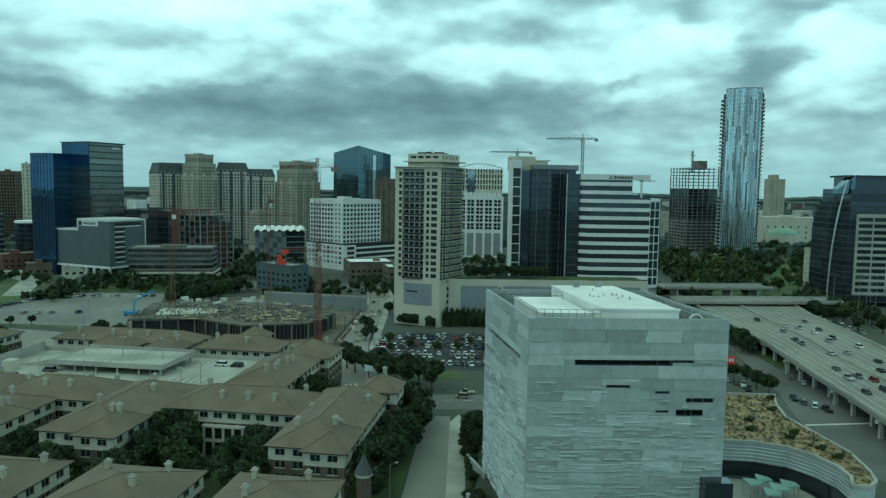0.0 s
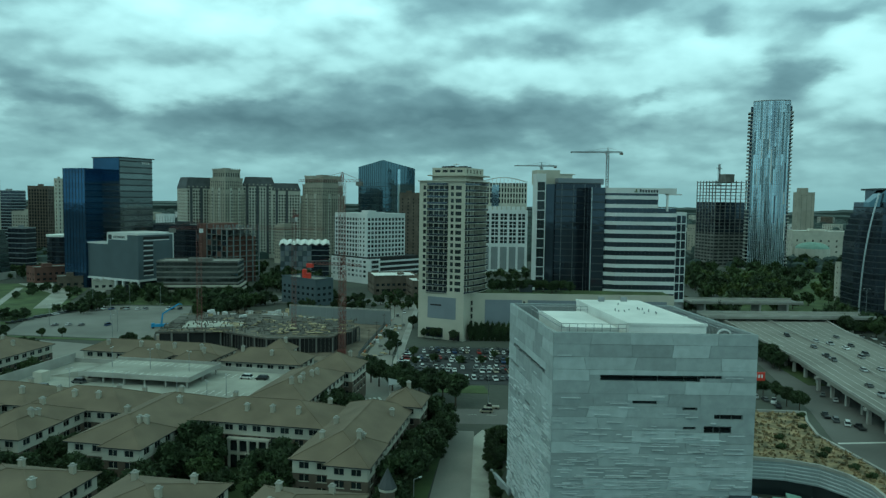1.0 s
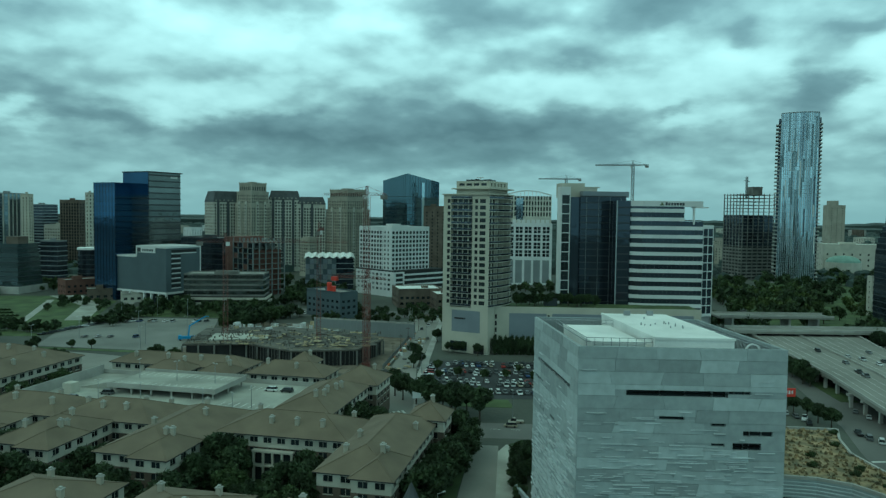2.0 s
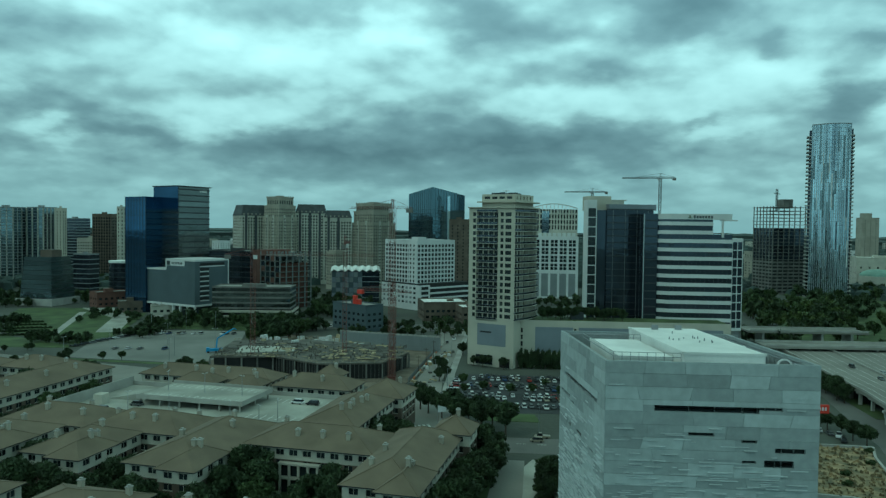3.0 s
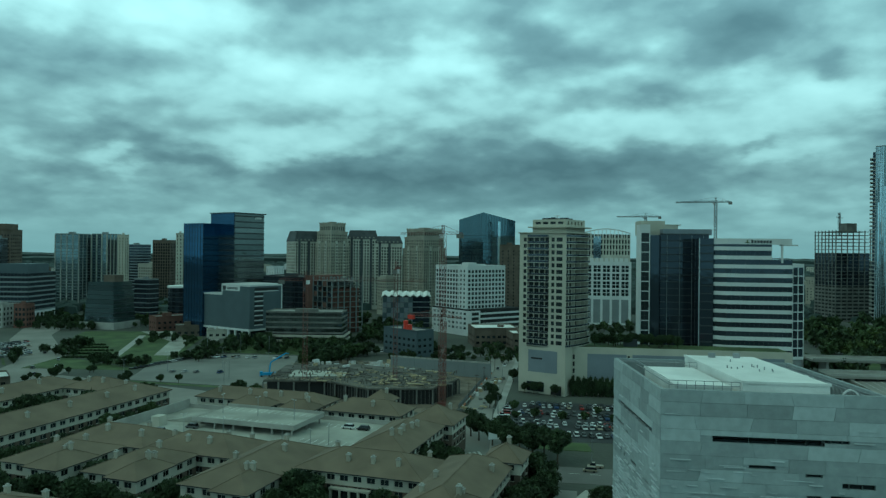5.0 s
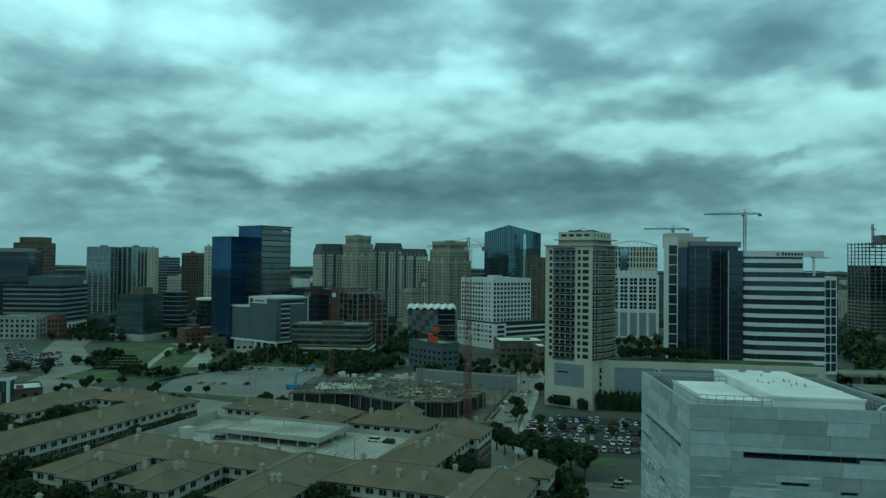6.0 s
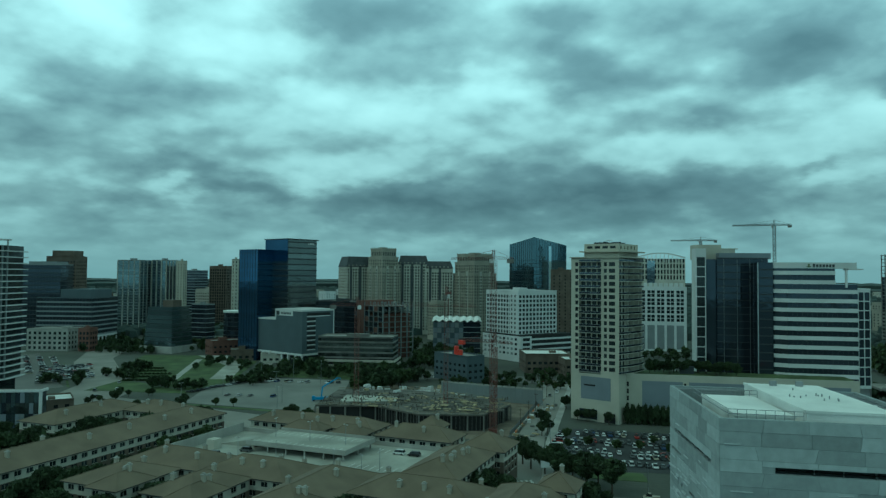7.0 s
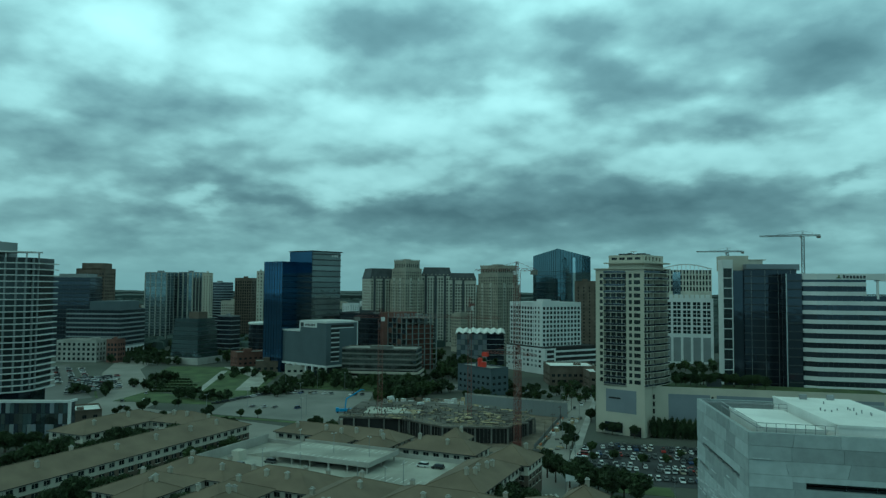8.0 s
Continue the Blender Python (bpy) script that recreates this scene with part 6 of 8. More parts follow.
part("red_tank", bm, "red", tk, "bright red roof tank")
punched_building("retail_block", "low brown brick block with white flat roof", -71, 556, 17, 35, 32, 14.5, 4.4, "brick", bay=4.2, ww=2.4, wh=2.0, base=1.5, single=True, roof="roofwhite", boxes=((0.6, 0.4, 0.15, 0.1, 1.5),))
punched_building("retail_block", "low brown brick block with white flat roof", -40, 540, 17, 22, 26, 13, 4.4, "brick", bay=4.2, ww=2.4, wh=2.0, base=1.5, single=True, roof="roofwhite")

# ---- tall pale glass tower and the tower rising next to it ----
mus = thing("tall_glass_tower", 338, 825, 0, -20, "very tall pale glass tower with a bowed front and balcony edges", "apartment tower")
BOW = [(-19 + 38 * i / 10, -6.5 * math.sin(math.pi * i / 10)) for i in range(11)]
bm = bmesh.new()
prism(bm, [(x * 0.99, y + 0.3) for x, y in BOW] + [(19, 20), (-19, 20)], 0, 189)
part("core", bm, "glass_slate", mus)
# pale and slate lengths of glass paint the facade's streaky reflections
rng = random.Random(21)
for k in range(20):
    z = 0.0
    xa, xb = -19 + 38 * k / 20, -19 + 38 * (k + 1) / 20
    ya, yb = -6.5 * math.sin(math.pi * k / 20), -6.5 * math.sin(math.pi * (k + 1) / 20)
    while z < 186:
        h = min(189 - z, 4.2 * rng.randint(3, 14))
        bm = bmesh.new()
        prism(bm, [(xa, ya), (xb, yb), (xb, yb + 0.25), (xa, ya + 0.25)], z, z + h)
        part("glass_strip", bm, "glass_pale" if rng.random() < 0.8 else "glass_slate", mus)
        z += h
for i in range(45):
    z0 = i * 4.2
    bm = bmesh.new()
    prism(bm, [(x, y - 0.1) for x, y in BOW] + [(19, 20), (-19, 20)], z0, z0 + 0.22)
    part("spandrel", bm, "greypanel", mus)
    if i < 43:
        for x0, x1 in ((-24, -19), (19, 22.5)):
            bm = bmesh.new()
            box(bm, x0, x1, 0, 17, z0 + 0.1, z0 + 1.2)
            part("balcony", bm, "concrete", mus)
bm = bmesh.new()
box(bm, -21.5, -19, 2, 16, 0, 184)
box(bm, 19, 20.8, 2, 16, 0, 184)
part("balcony_recess", bm, "glass_dark", mus)
for k in range(21):
    f = k / 20
    x, y = -19 + 38 * f, -6.5 * math.sin(math.pi * f)
    bm = bmesh.new()
    box(bm, x - 0.14, x + 0.14, y - 0.35, y, 0, 189)
    part("mullion", bm, "alu", mus)
# extra dark and white strips, more reflection streaks put on as colour
rng = random.Random(8)
for k in range(14):
    f = rng.uniform(0.1, 0.95)
    x, y = -19 + 38 * f, -6.5 * math.sin(math.pi * f)
    z0 = rng.uniform(4, 150)
    bm = bmesh.new()
    box(bm, x, x + 1.0, y - 0.25, y, z0, z0 + rng.uniform(10, 40))
    part("shade_strip", bm, "glass_dark" if k % 2 else "white", mus)
bm = bmesh.new()
prism(bm, [(x, y - 0.3) for x, y in BOW] + [(19, 20), (-19, 20)], 189, 190)
part("roof", bm, "greypanel", mus)

ct = thing("tower_under_construction", 292, 862, 0, 16, "concrete tower under construction with bare top floors", "construction building")
for i in range(26):
    z0 = i * 4.0
    bm = bmesh.new()
    box(bm, 0, 41.9, 0, 38.4, z0, z0 + (0.5 if i > 9 else 1.9))
    part("slab", bm, "concrete_dark", ct)
    if i < 19:
        # low storeys: near-black boxes paint the shade between slabs; glass above
        bm = bmesh.new()
        box(bm, 0.8, 41, 0.8, 37.6, z0 + (0.5 if i > 9 else 1.9), z0 + 4)
        part("storey_infill", bm, "glass_dark" if 9 < i else "dark", ct)
for i in range(7):
    for j in range(2):
        bm = bmesh.new()
        if j == 0:
            box(bm, i * 6.9, i * 6.9 + 0.8, 0.1, 0.9, 0, 101.5)
        else:
            box(bm, 0.1, 0.9, i * 6.2, i * 6.2 + 0.8, 0, 101.5)
        part("column", bm, "concrete_dark", ct)
bm = bmesh.new()
box(bm, 20, 32, 10, 24, 100, 110)
part("lift_core", bm, "concrete_dark", ct)
bm = bmesh.new()
for s in (0, 1.6):
    for q in (0, 1.6):
        beam(bm, (12 + s, 12 + q, 96), (12 + s, 12 + q, 122), 0.4)
for i in range(10):
    beam(bm, (12, 12, 96 + i * 2.5), (13.6, 12, 98.5 + i * 2.5), 0.3)
beam(bm, (9, 12.8, 117), (17, 12.8, 116), 0.6)
part("hoist_mast", bm, "crane_pale", ct)

# ---- curved glass block with a white gridded wing ----
rb = thing("curved_glass_block", 266, 471, 0, -4, "dark glass office block with a curved prow and white gridded wing", "office building")
PROW = [(-6.5 + 6.5 * (i / 8), 22 * (1 - (i / 8)) ** 1.7) for i in range(9)]
for i in range(19):
    z0 = 3 + i * 3.9
    sh = max(0.0, (z0 - 45) / 32.0) ** 2 * 10
    pl = [(min(0.0, x + sh), y) for x, y in PROW] + [(44, 0), (44, 40), (-6.5 + min(6.0, sh), 40)]
    bm = bmesh.new()
    prism(bm, pl, z0 + 0.7, z0 + 3.9)
    part("glazing_band", bm, "glass_dark", rb)
    bm = bmesh.new()
    prism(bm, [(x - 0.1, y - 0.12) for x, y in pl], z0, z0 + 0.7)
    part("spandrel", bm, "mullion", rb)
bm = bmesh.new()
pipe(bm, [(-12.2 + 9.2 * (i / 12) ** 2.6, -1.5 + 3.5 * (i / 12 - 0.4) ** 2, i / 12 * 83) for i in range(13)], 0.7)
part("curved_fin", bm, "alu", rb, "pale curved metal fin")
bm = bmesh.new()
cols_r = [(0.9 + i * 9.7, 9.9 + i * 9.7) for i in range(4)]
wall_with_openings(bm, (4, -2), (44, -2), 8, 61, cols_r, [(10 + i * 4.2, 12.5 + i * 4.2) for i in range(12)], 0.5)
quad(bm, [(4, -2, 61), (44, -2, 61), (44, 0, 61), (4, 0, 61)])
quad(bm, [(4, 0, 8), (4, -2, 8), (4, -2, 61), (4, 0, 61)])
part("grid_wall", bm, "concrete", rb)
panes(rb, (4, -2), (44, -2), cols_r, [(10 + i * 4.2, 12.5 + i * 4.2) for i in range(12)], 0.5, "window", "mullion", 3)
bm = bmesh.new()
box(bm, 2, 44, 6, 30, 77, 85)
part("upper_glass_storey", bm, "glass_dark", rb)
bm = bmesh.new()
box(bm, 0, 44, 4, 32, 85, 86.2)
part("roof_plate", bm, "mullion", rb)
bm = bmesh.new()
prism(bm, [(-5, 8), (3, 2), (3, 14), (-5, 16)], 74, [77, 86, 86, 77])
part("sloping_skylight", bm, "glass_mirror", rb)
punched_building("mural_block", "narrow pale block beside the trees", 291, 570, 13, 6, 5, 30, 4, "stucco", bay=3, ww=1.0, wh=1.5, boxes=())
punched_building("tan_house", "small tan block with flat roof", 230, 354, -1, 16, 14, 22, 4, "cream", bay=4, ww=1.6, wh=1.8, boxes=())
punched_building("far_block", "distant tan windowless block", 617, 1367, -4, 28, 29, 97, 4.5, "stone", bay=9, ww=1.2, wh=1.5, boxes=((0.1, 0.1, 0.5, 0.6, 9.0),))
punched_building("far_hall", "distant low pale hall", 430, 965, -10, 78, 40, 40, 7, "stucco", bay=9, ww=2, wh=2.5, roof="roofwhite")
dm = thing("domed_hall", 444, 940, 0, 0, "distant hall with a pale green dome", "hall")
bm = bmesh.new()
for k in range(5):
    a0, a1 = k * math.pi / 10, (k + 1) * math.pi / 10
    tube(bm, 0, 0, 19 + 8 * math.sin(a0), 19 + 8 * math.sin(a1), 20 * math.cos(a0), max(0.1, 20 * math.cos(a1)), n=24)
part("dome", bm, "teal", dm)
bm = bmesh.new()
tube(bm, 0, 0, 0, 19, 20.5, n=24)
part("drum", bm, "stucco", dm)

# ---- buildings beyond the park ----
lt = thing("balcony_tower", -331, 291, 0, 105, "tall curved apartment tower with white balcony bands over a glass podium", "apartment tower")
for i in range(22):
    z0 = 21 + i * 3.05
    pts = [(18 * math.cos(a), 34 * math.sin(a)) for a in [radians(90 + 22.5 * k) for k in range(9)]]
    bm = bmesh.new()
    prism(bm, [(x * 0.94, y * 0.96) for x, y in pts] + [(16, -32), (16, 32)], z0, z0 + 3.05)
    part("glazing_band", bm, "window", lt)
    bm = bmesh.new()
    prism(bm, [(x * 1.02, y * 1.01) for x, y in pts] + [(17, -34), (17, 34)], z0, z0 + 0.48)
    part("balcony", bm, "white", lt)
for k in range(17):
    a = radians(90 + 11.25 * k)
    x, y = 18 * math.cos(a) * 0.955, 34 * math.sin(a) * 0.965
    bm = bmesh.new()
    box(bm, x - 0.3, x + 0.3, y - 0.4, y + 0.4, 21.5, 88)
    part("pier", bm, "greypanel", lt)
bm = bmesh.new()
prism(bm, [(18.5 * math.cos(a), 35 * math.sin(a)) for a in [radians(90 + 22.5 * k) for k in range(9)]], 90.5, 91.2)
part("roof_plate", bm, "white", lt)
for k in range(0, 9):
    a = radians(90 + 22.5 * k)
    bm = bmesh.new()
    tube(bm, 17 * math.cos(a), 33 * math.sin(a), 88, 90.6, 0.4)
    part("roof_post", bm, "white", lt)
bm = bmesh.new()
box(bm, -10, 6, -18, 12, 88, 96)
part("roof_plant_room", bm, "greypanel", lt)
bm = bmesh.new()
prism(bm, [(16 * math.cos(a), 31 * math.sin(a)) for a in [radians(90 + 22.5 * k) for k in range(9)]] + [(15, -30), (15, 30)], 0, 21)
part("base_storeys", bm, "glass_dark", lt)
lp = thing("patterned_podium", -282, 270, 0, 108, "podium of pale and dark glass panels below the tower", "podium")
rng = random.Random(17)
bm = bmesh.new()
box(bm, 0.2, 7, -25.4, 60, 0, 20)
part("core", bm, "glass_dark", lp)
for j in range(4):
    for i in range(42):
        bm = bmesh.new()
        y = i * 2.0 - 17
        box(bm, 0.0, 0.2, y - 8 + 0.06, y - 6.06, 0.5 + j * 4.9, 5.2 + j * 4.9)
        part("glass_panel", bm, rng.choice(("glass_dark", "glass_slate", "glass_brown", "greypanel", "glass_slate", "bluepanel")), lp)
bm = bmesh.new()
box(bm, -0.4, 0.8, -26.4, 60, 20, 21)
box(bm, 0.8, 7, -26.4, -25.4, 20, 21)
box(bm, -0.4, 1.0, -26.4, -25.42, 0, 20)
part("white_frame", bm, "white", lp)
bm = bmesh.new()
box(bm, 0.8, 8, -25.4, 60, 19.8, 20.3)
part("podium_terrace", bm, "roofgrey", lp)

punched_building("brown_office", "brown brick office tower with stepped top", -588, 681, 101, 23, 34, 92, 3.8, "brick", bay=3.4, ww=1.8, wh=1.8, boxes=((0.0, 0.1, 0.9, 0.7, 7.0),))
curtain_building("dark_office", "dark glass office block with grey roof screen", -566, 634, 107, 29, 42, 82, 4.2, "glass_dark", "mullion", 0.8, boxes=((0.1, 0.1, 0.8, 0.7, 3.5),), wall="greypanel")
go = curtain_building("grey_office", "wide grey banded office block", -524, 631, 100, 50, 59, 48, 4.75, "glass_dark", "greypanel", 1.6, mull=3.3, mull_w=0.5, z0=10, boxes=((0.05, 0.05, 0.8, 0.55, 9.0),), wall="panel_dark")
bm = bmesh.new()
wall_with_openings(bm, (0, 59), (0, 0), 0, 10, even(59, 8, 5), [(1.5, 8)], 0.6)
wall_with_openings(bm, (0, 0), (50, 0), 0, 10, even(50, 7, 5), [(1.5, 8)], 0.6)
part("base_arcade", bm, "white", go)
punched_building("brick_apartments", "grey apartment block with balconies", -507, 579, 101, 28, 40, 20.5, 4.6, "concrete", bay=5, ww=2.6, wh=2.6, base=1.0, single=True, boxes=((0.1, 0.05, 0.3, 0.15, 3.0),))
punched_building("brick_apartments", "red brick apartment block with pale balconies", -487, 584, 95, 12, 12, 21.5, 4.6, "redbrick", bay=4, ww=2.4, wh=2.6, base=1.0, single=True)
curtain_building("glass_apartments", "pale blue glass apartment tower", -597, 803, 92, 24, 32, 90, 3.6, "glass_slate", "greypanel", 0.6, mull=8, mull_w=1.3, proud=0.4, mull_mat="concrete")
curtain_building("glass_apartments", "pale blue glass apartment tower with cream end wall", -571, 821, 85, 25, 23, 90.5, 3.6, "glass_slate", "greypanel", 0.5, mull=6, mull_w=1.6, proud=0.4, mull_mat="stucco")
curtain_building("glass_apartments", "grey glass apartment block between two towers", -590, 835, 88, 20, 26, 84, 3.6, "glass_dark", "greypanel", 0.6, mull=4, mull_w=0.8, proud=0.3, mull_mat="greypanel")
punched_building("cream_end", "cream stucco end tower", -548, 823, 85, 8, 10, 90.0, 3.6, "cream", bay=4, ww=1.5, wh=1.8)
curtain_building("far_office", "distant grey office block", -623, 967, 78, 26, 26, 78, 4, "glass_dark", "greypanel", 1.2)
punched_building("far_office", "distant pale low block", -560, 905, 78, 30, 26, 52, 4, "stucco", bay=4, ww=2, wh=1.8)
punched_building("tan_tower", "tan apartment tower with dark window bays", -508, 861, 91, 16, 25, 84, 3.8, "brick", bay=3.4, ww=2.2, wh=2.6)
punched_building("pale_tower", "slim pale apartment tower", -489, 849, 70, 10, 6, 93, 4.6, "stucco", bay=4, ww=1.6, wh=2.6)
tz = thing("tapered_office", -406, 594, 0, 84, "dark glass office block tapering upwards over a pale base", "office building")
for i in range(9):
    z0 = 6 + i * 4.1
    o = i * 0.28
    bm = bmesh.new()
    box(bm, o, 29 - o, o, 32 - o, z0 + 0.6, z0 + 4.1)
    part("glazing_band", bm, "glass_slate", tz)
    bm = bmesh.new()
    box(bm, o - 0.15, 29.15 - o, o - 0.15, 32.15 - o, z0, z0 + 0.6)
    part("spandrel", bm, "mullion", tz)
bm = bmesh.new()
box(bm, -3, 32, -3, 35, 0, 6)
part("base", bm, "concrete", tz)
bm = bmesh.new()
box(bm, 8, 20, 6, 18, 42.9, 49)
part("roof_plant_room", bm, "brick", tz)
curtain_building("low_dark_block", "low dark glass block", -439, 704, 82, 14, 20, 40, 4.5, "glass_dark", "greypanel", 0.8, mull=4)
cyl = thing("round_office", -380, 668, 0, 0, "low round dark office with a pale flat roof", "office building")
for i in range(8):
    bm = bmesh.new()
    tube(bm, 0, 0, i * 4.4, i * 4.4 + 3.6, 14, n=24)
    part("glazing_band", bm, "glass_dark", cyl)
    bm = bmesh.new()
    tube(bm, 0, 0, i * 4.4 + 3.6, i * 4.4 + 4.4, 14.2, n=24)
    part("spandrel", bm, "mullion", cyl)
bm = bmesh.new()
tube(bm, 0, 0, 35.2, 37, 14.6, n=24)
part("roof", bm, "roofwhite", cyl)
punched_building("brick_lowrise", "low red brick building with flat roof", -360, 588, 51, 30, 18, 13, 4.5, "redbrick", bay=5, ww=2.2, wh=1.8, base=1.2, single=True)
punched_building("white_pavilion", "small brick building with a white roof", -296, 318, 45, 17, 22, 7, 4, "brick", bay=5, ww=2, wh=1.8, base=2, roof="roofwhite", single=True, boxes=((0.3, 0.3, 0.2, 0.2, 1.2),))
punched_building("street_shop", "low pale shop with flat roof", -292, 552, 30, 26, 14, 7, 4, "stucco", bay=5, ww=2.6, wh=2, base=1, single=True)
punched_building("street_shop", "low dark shop with flat roof", -325, 560, 30, 22, 16, 9, 4, "brick", bay=5, ww=2.6, wh=2, base=1, single=True)
# further low town between the towers
rng = random.Random(31)
for k in range(96):
    a = radians(rng.uniform(-34, 47))
    d = rng.uniform(1000, 3500)
    h = rng.uniform(12, 34)
    punched_building("town_block", rng.choice(("distant pale flat-roofed town block", "distant grey flat-roofed town block", "distant brick flat-roofed town block")), -d * math.sin(a), d * math.cos(a), math.degrees(a) + rng.uniform(10, 60),
                     rng.uniform(20, 55), rng.uniform(20, 45), h, 4.2, rng.choice(("stucco", "concrete", "stone", "brick", "white")), bay=7, ww=3, wh=1.8, boxes=(), roof=rng.choice(("roofwhite", "roofgrey")))

# ---- construction site: slab, columns, pit wall, cranes ----
site = thing("construction_slab", -64, 344, 0, -3, "unfinished concrete slab on columns with formwork on it", "construction site")
SLAB = [(-88, -3), (-58, 5), (-30, -9), (0, 0), (3, 14), (7, 30), (-20, 50), (-60, 60), (-98, 46)]
bm = bmesh.new()
prism(bm, SLAB, 7.2, 8.0)
part("slab", bm, "slab", site, "concrete slab covered with dirt and boards")
# near-black block paints the shade below the slab
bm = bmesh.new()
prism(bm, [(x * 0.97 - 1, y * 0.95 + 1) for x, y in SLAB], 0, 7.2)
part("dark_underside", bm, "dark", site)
for i in range(len(SLAB) - 1):
    a, b = Vector(SLAB[i]), Vector(SLAB[i + 1])
    n = max(1, int((b - a).length / 7))
    for k in range(n):
        p = a + (b - a) * (k / n)
        bm = bmesh.new()
        box(bm, p.x - 0.35, p.x + 0.35, p.y - 0.35, p.y + 0.35, 0, 7.2)
        part("column", bm, "concrete_dark", site)
    bm = bmesh.new()
    for k in range(n * 4):
        p = a + (b - a) * (k / n / 4)
        box(bm, p.x - 0.08, p.x + 0.08, p.y + 0.9, p.y + 1.0, 0, 7.2)
    part("wall_soldiers", bm, "concrete_dark", site, kind="stuff")
    bm = bmesh.new()
    for z in (8.6, 9.1):
        beam(bm, (*a, z), (*b, z), 0.07)
    for k in range(n * 2):
        p = a + (b - a) * (k / n / 2)
        beam(bm, (*p, 8.0), (*p, 9.1), 0.07)
    part("edge_rail", bm, "timber", site)
bm = bmesh.new()
prism(bm, [(-80, 9), (-52, 19), (-56, 32), (-85, 29)], 8.0, 8.4)
part("pale_deck", bm, "deck", site, "fresh pale deck")
rng = random.Random(77)
FORM = bmesh.new()
box(FORM, -0.5, 0.5, -0.5, 0.5, 0, 1)
form_me = bpy.data.meshes.new("formwork_board")
FORM.to_mesh(form_me)
FORM.free()
form_me.materials.append(M["timber"])
for i in range(150):
    x, y = rng.uniform(-70, 4), rng.uniform(2, 44)
    if x > -32 and y < 32 or rng.random() < 0.35:
        again("formwork_board", form_me, site, x, y, 8.0 + rng.choice((0, 0.3, 0.8)), rng.choice((0, 90, 12)), (rng.uniform(0.8, 5), rng.uniform(0.4, 2.2), rng.uniform(0.1, 0.5)))
white_me = form_me.copy()
white_me.name = "stacked_material"
white_me.materials[0] = M["white"]
dark_me = form_me.copy()
dark_me.materials[0] = M["concrete_dark"]
for i in range(100):
    x, y = rng.uniform(-88, -30), rng.uniform(46, 108)
    again("stacked_material", rng.choice((white_me, white_me, dark_me, form_me)), site, x, y, 0 if y > 62 else 5, rng.uniform(0, 180), (rng.uniform(0.8, 5), rng.uniform(0.6, 2.4), rng.uniform(0.6, 4.5)))
bm = bmesh.new()
for i in range(420):
    x, y = rng.uniform(-92, 4), rng.uniform(0, 48)
    if i % 3:
        w, d, h = rng.uniform(0.1, 0.3), rng.uniform(0.1, 0.3), rng.uniform(0.4, 1.6)
    else:
        w, d, h = rng.uniform(0.4, 3.5), rng.uniform(0.2, 1.2), rng.uniform(0.1, 0.6)
    box(bm, x - w, x + w, y - d, y + d, 8, 8 + h)
part("site_clutter", bm, "slab", site, "dark rebar and boards", kind="stuff")
for i in range(44):
    again("stacked_material", rng.choice((white_me, dark_me, form_me)), site, 24 + rng.uniform(-9, 1), rng.uniform(-20, 80), 0.1, rng.uniform(0, 180), (rng.uniform(0.8, 3.5), rng.uniform(0.6, 2), rng.uniform(0.5, 1.8)))
pw = thing("pit_wall", -108, 436, 0, -13, "grey shotcrete pit wall with a pale road barrier on top", "retaining wall")
for i in range(16):
    bm = bmesh.new()
    box(bm, i * 4.1, i * 4.1 + 4.0, 0, 1.2, 0, 8.6)
    part("wall_bay", bm, "greypanel", pw)
for i in range(16):
    bm = bmesh.new()
    box(bm, i * 4.1, i * 4.1 + 3.6, -0.2, 0.4, 8.6, 9.5)
    part("barrier", bm, "concrete", pw)


def lattice(bm, p, h, w, step=2.2, bar=0.09):
    x, y, z = p
    c = [(x - w / 2, y - w / 2), (x + w / 2, y - w / 2), (x + w / 2, y + w / 2), (x - w / 2, y + w / 2)]
    for q in c:
        beam(bm, (*q, z), (*q, z + h), bar * 1.5)
    n = int(h / step)
    for i in range(n):
        z0, z1 = z + i * h / n, z + (i + 1) * h / n
        for k in range(4):
            a, b = c[k], c[(k + 1) % 4]
            if i % 2:
                a, b = b, a
            beam(bm, (*a, z0), (*b, z1), bar)
            beam(bm, (*a, z1), (*b, z1), bar)


def jib(bm, length, z, w=1.2, hh=1.4, x0=0.0, bar=0.09):
    n = int(abs(length) / 2.0)
    s = 1 if length > 0 else -1
    for y in (-w / 2, w / 2):
        beam(bm, (x0, y, z), (x0 + length, y, z), bar * 1.4)
    beam(bm, (x0, 0, z + hh), (x0 + length, 0, z + hh * 0.6), bar * 1.4)
    for i in range(n):
        a, b = x0 + s * i * 2.0, x0 + s * (i * 2.0 + 1.0)
        c = x0 + s * (i + 1) * 2.0
        for y in (-w / 2, w / 2):
            beam(bm, (a, y, z), (b, 0, z + hh * (1 - 0.4 * i / n)), bar)
            beam(bm, (b, 0, z + hh * (1 - 0.4 * i / n)), (c, y, z), bar)


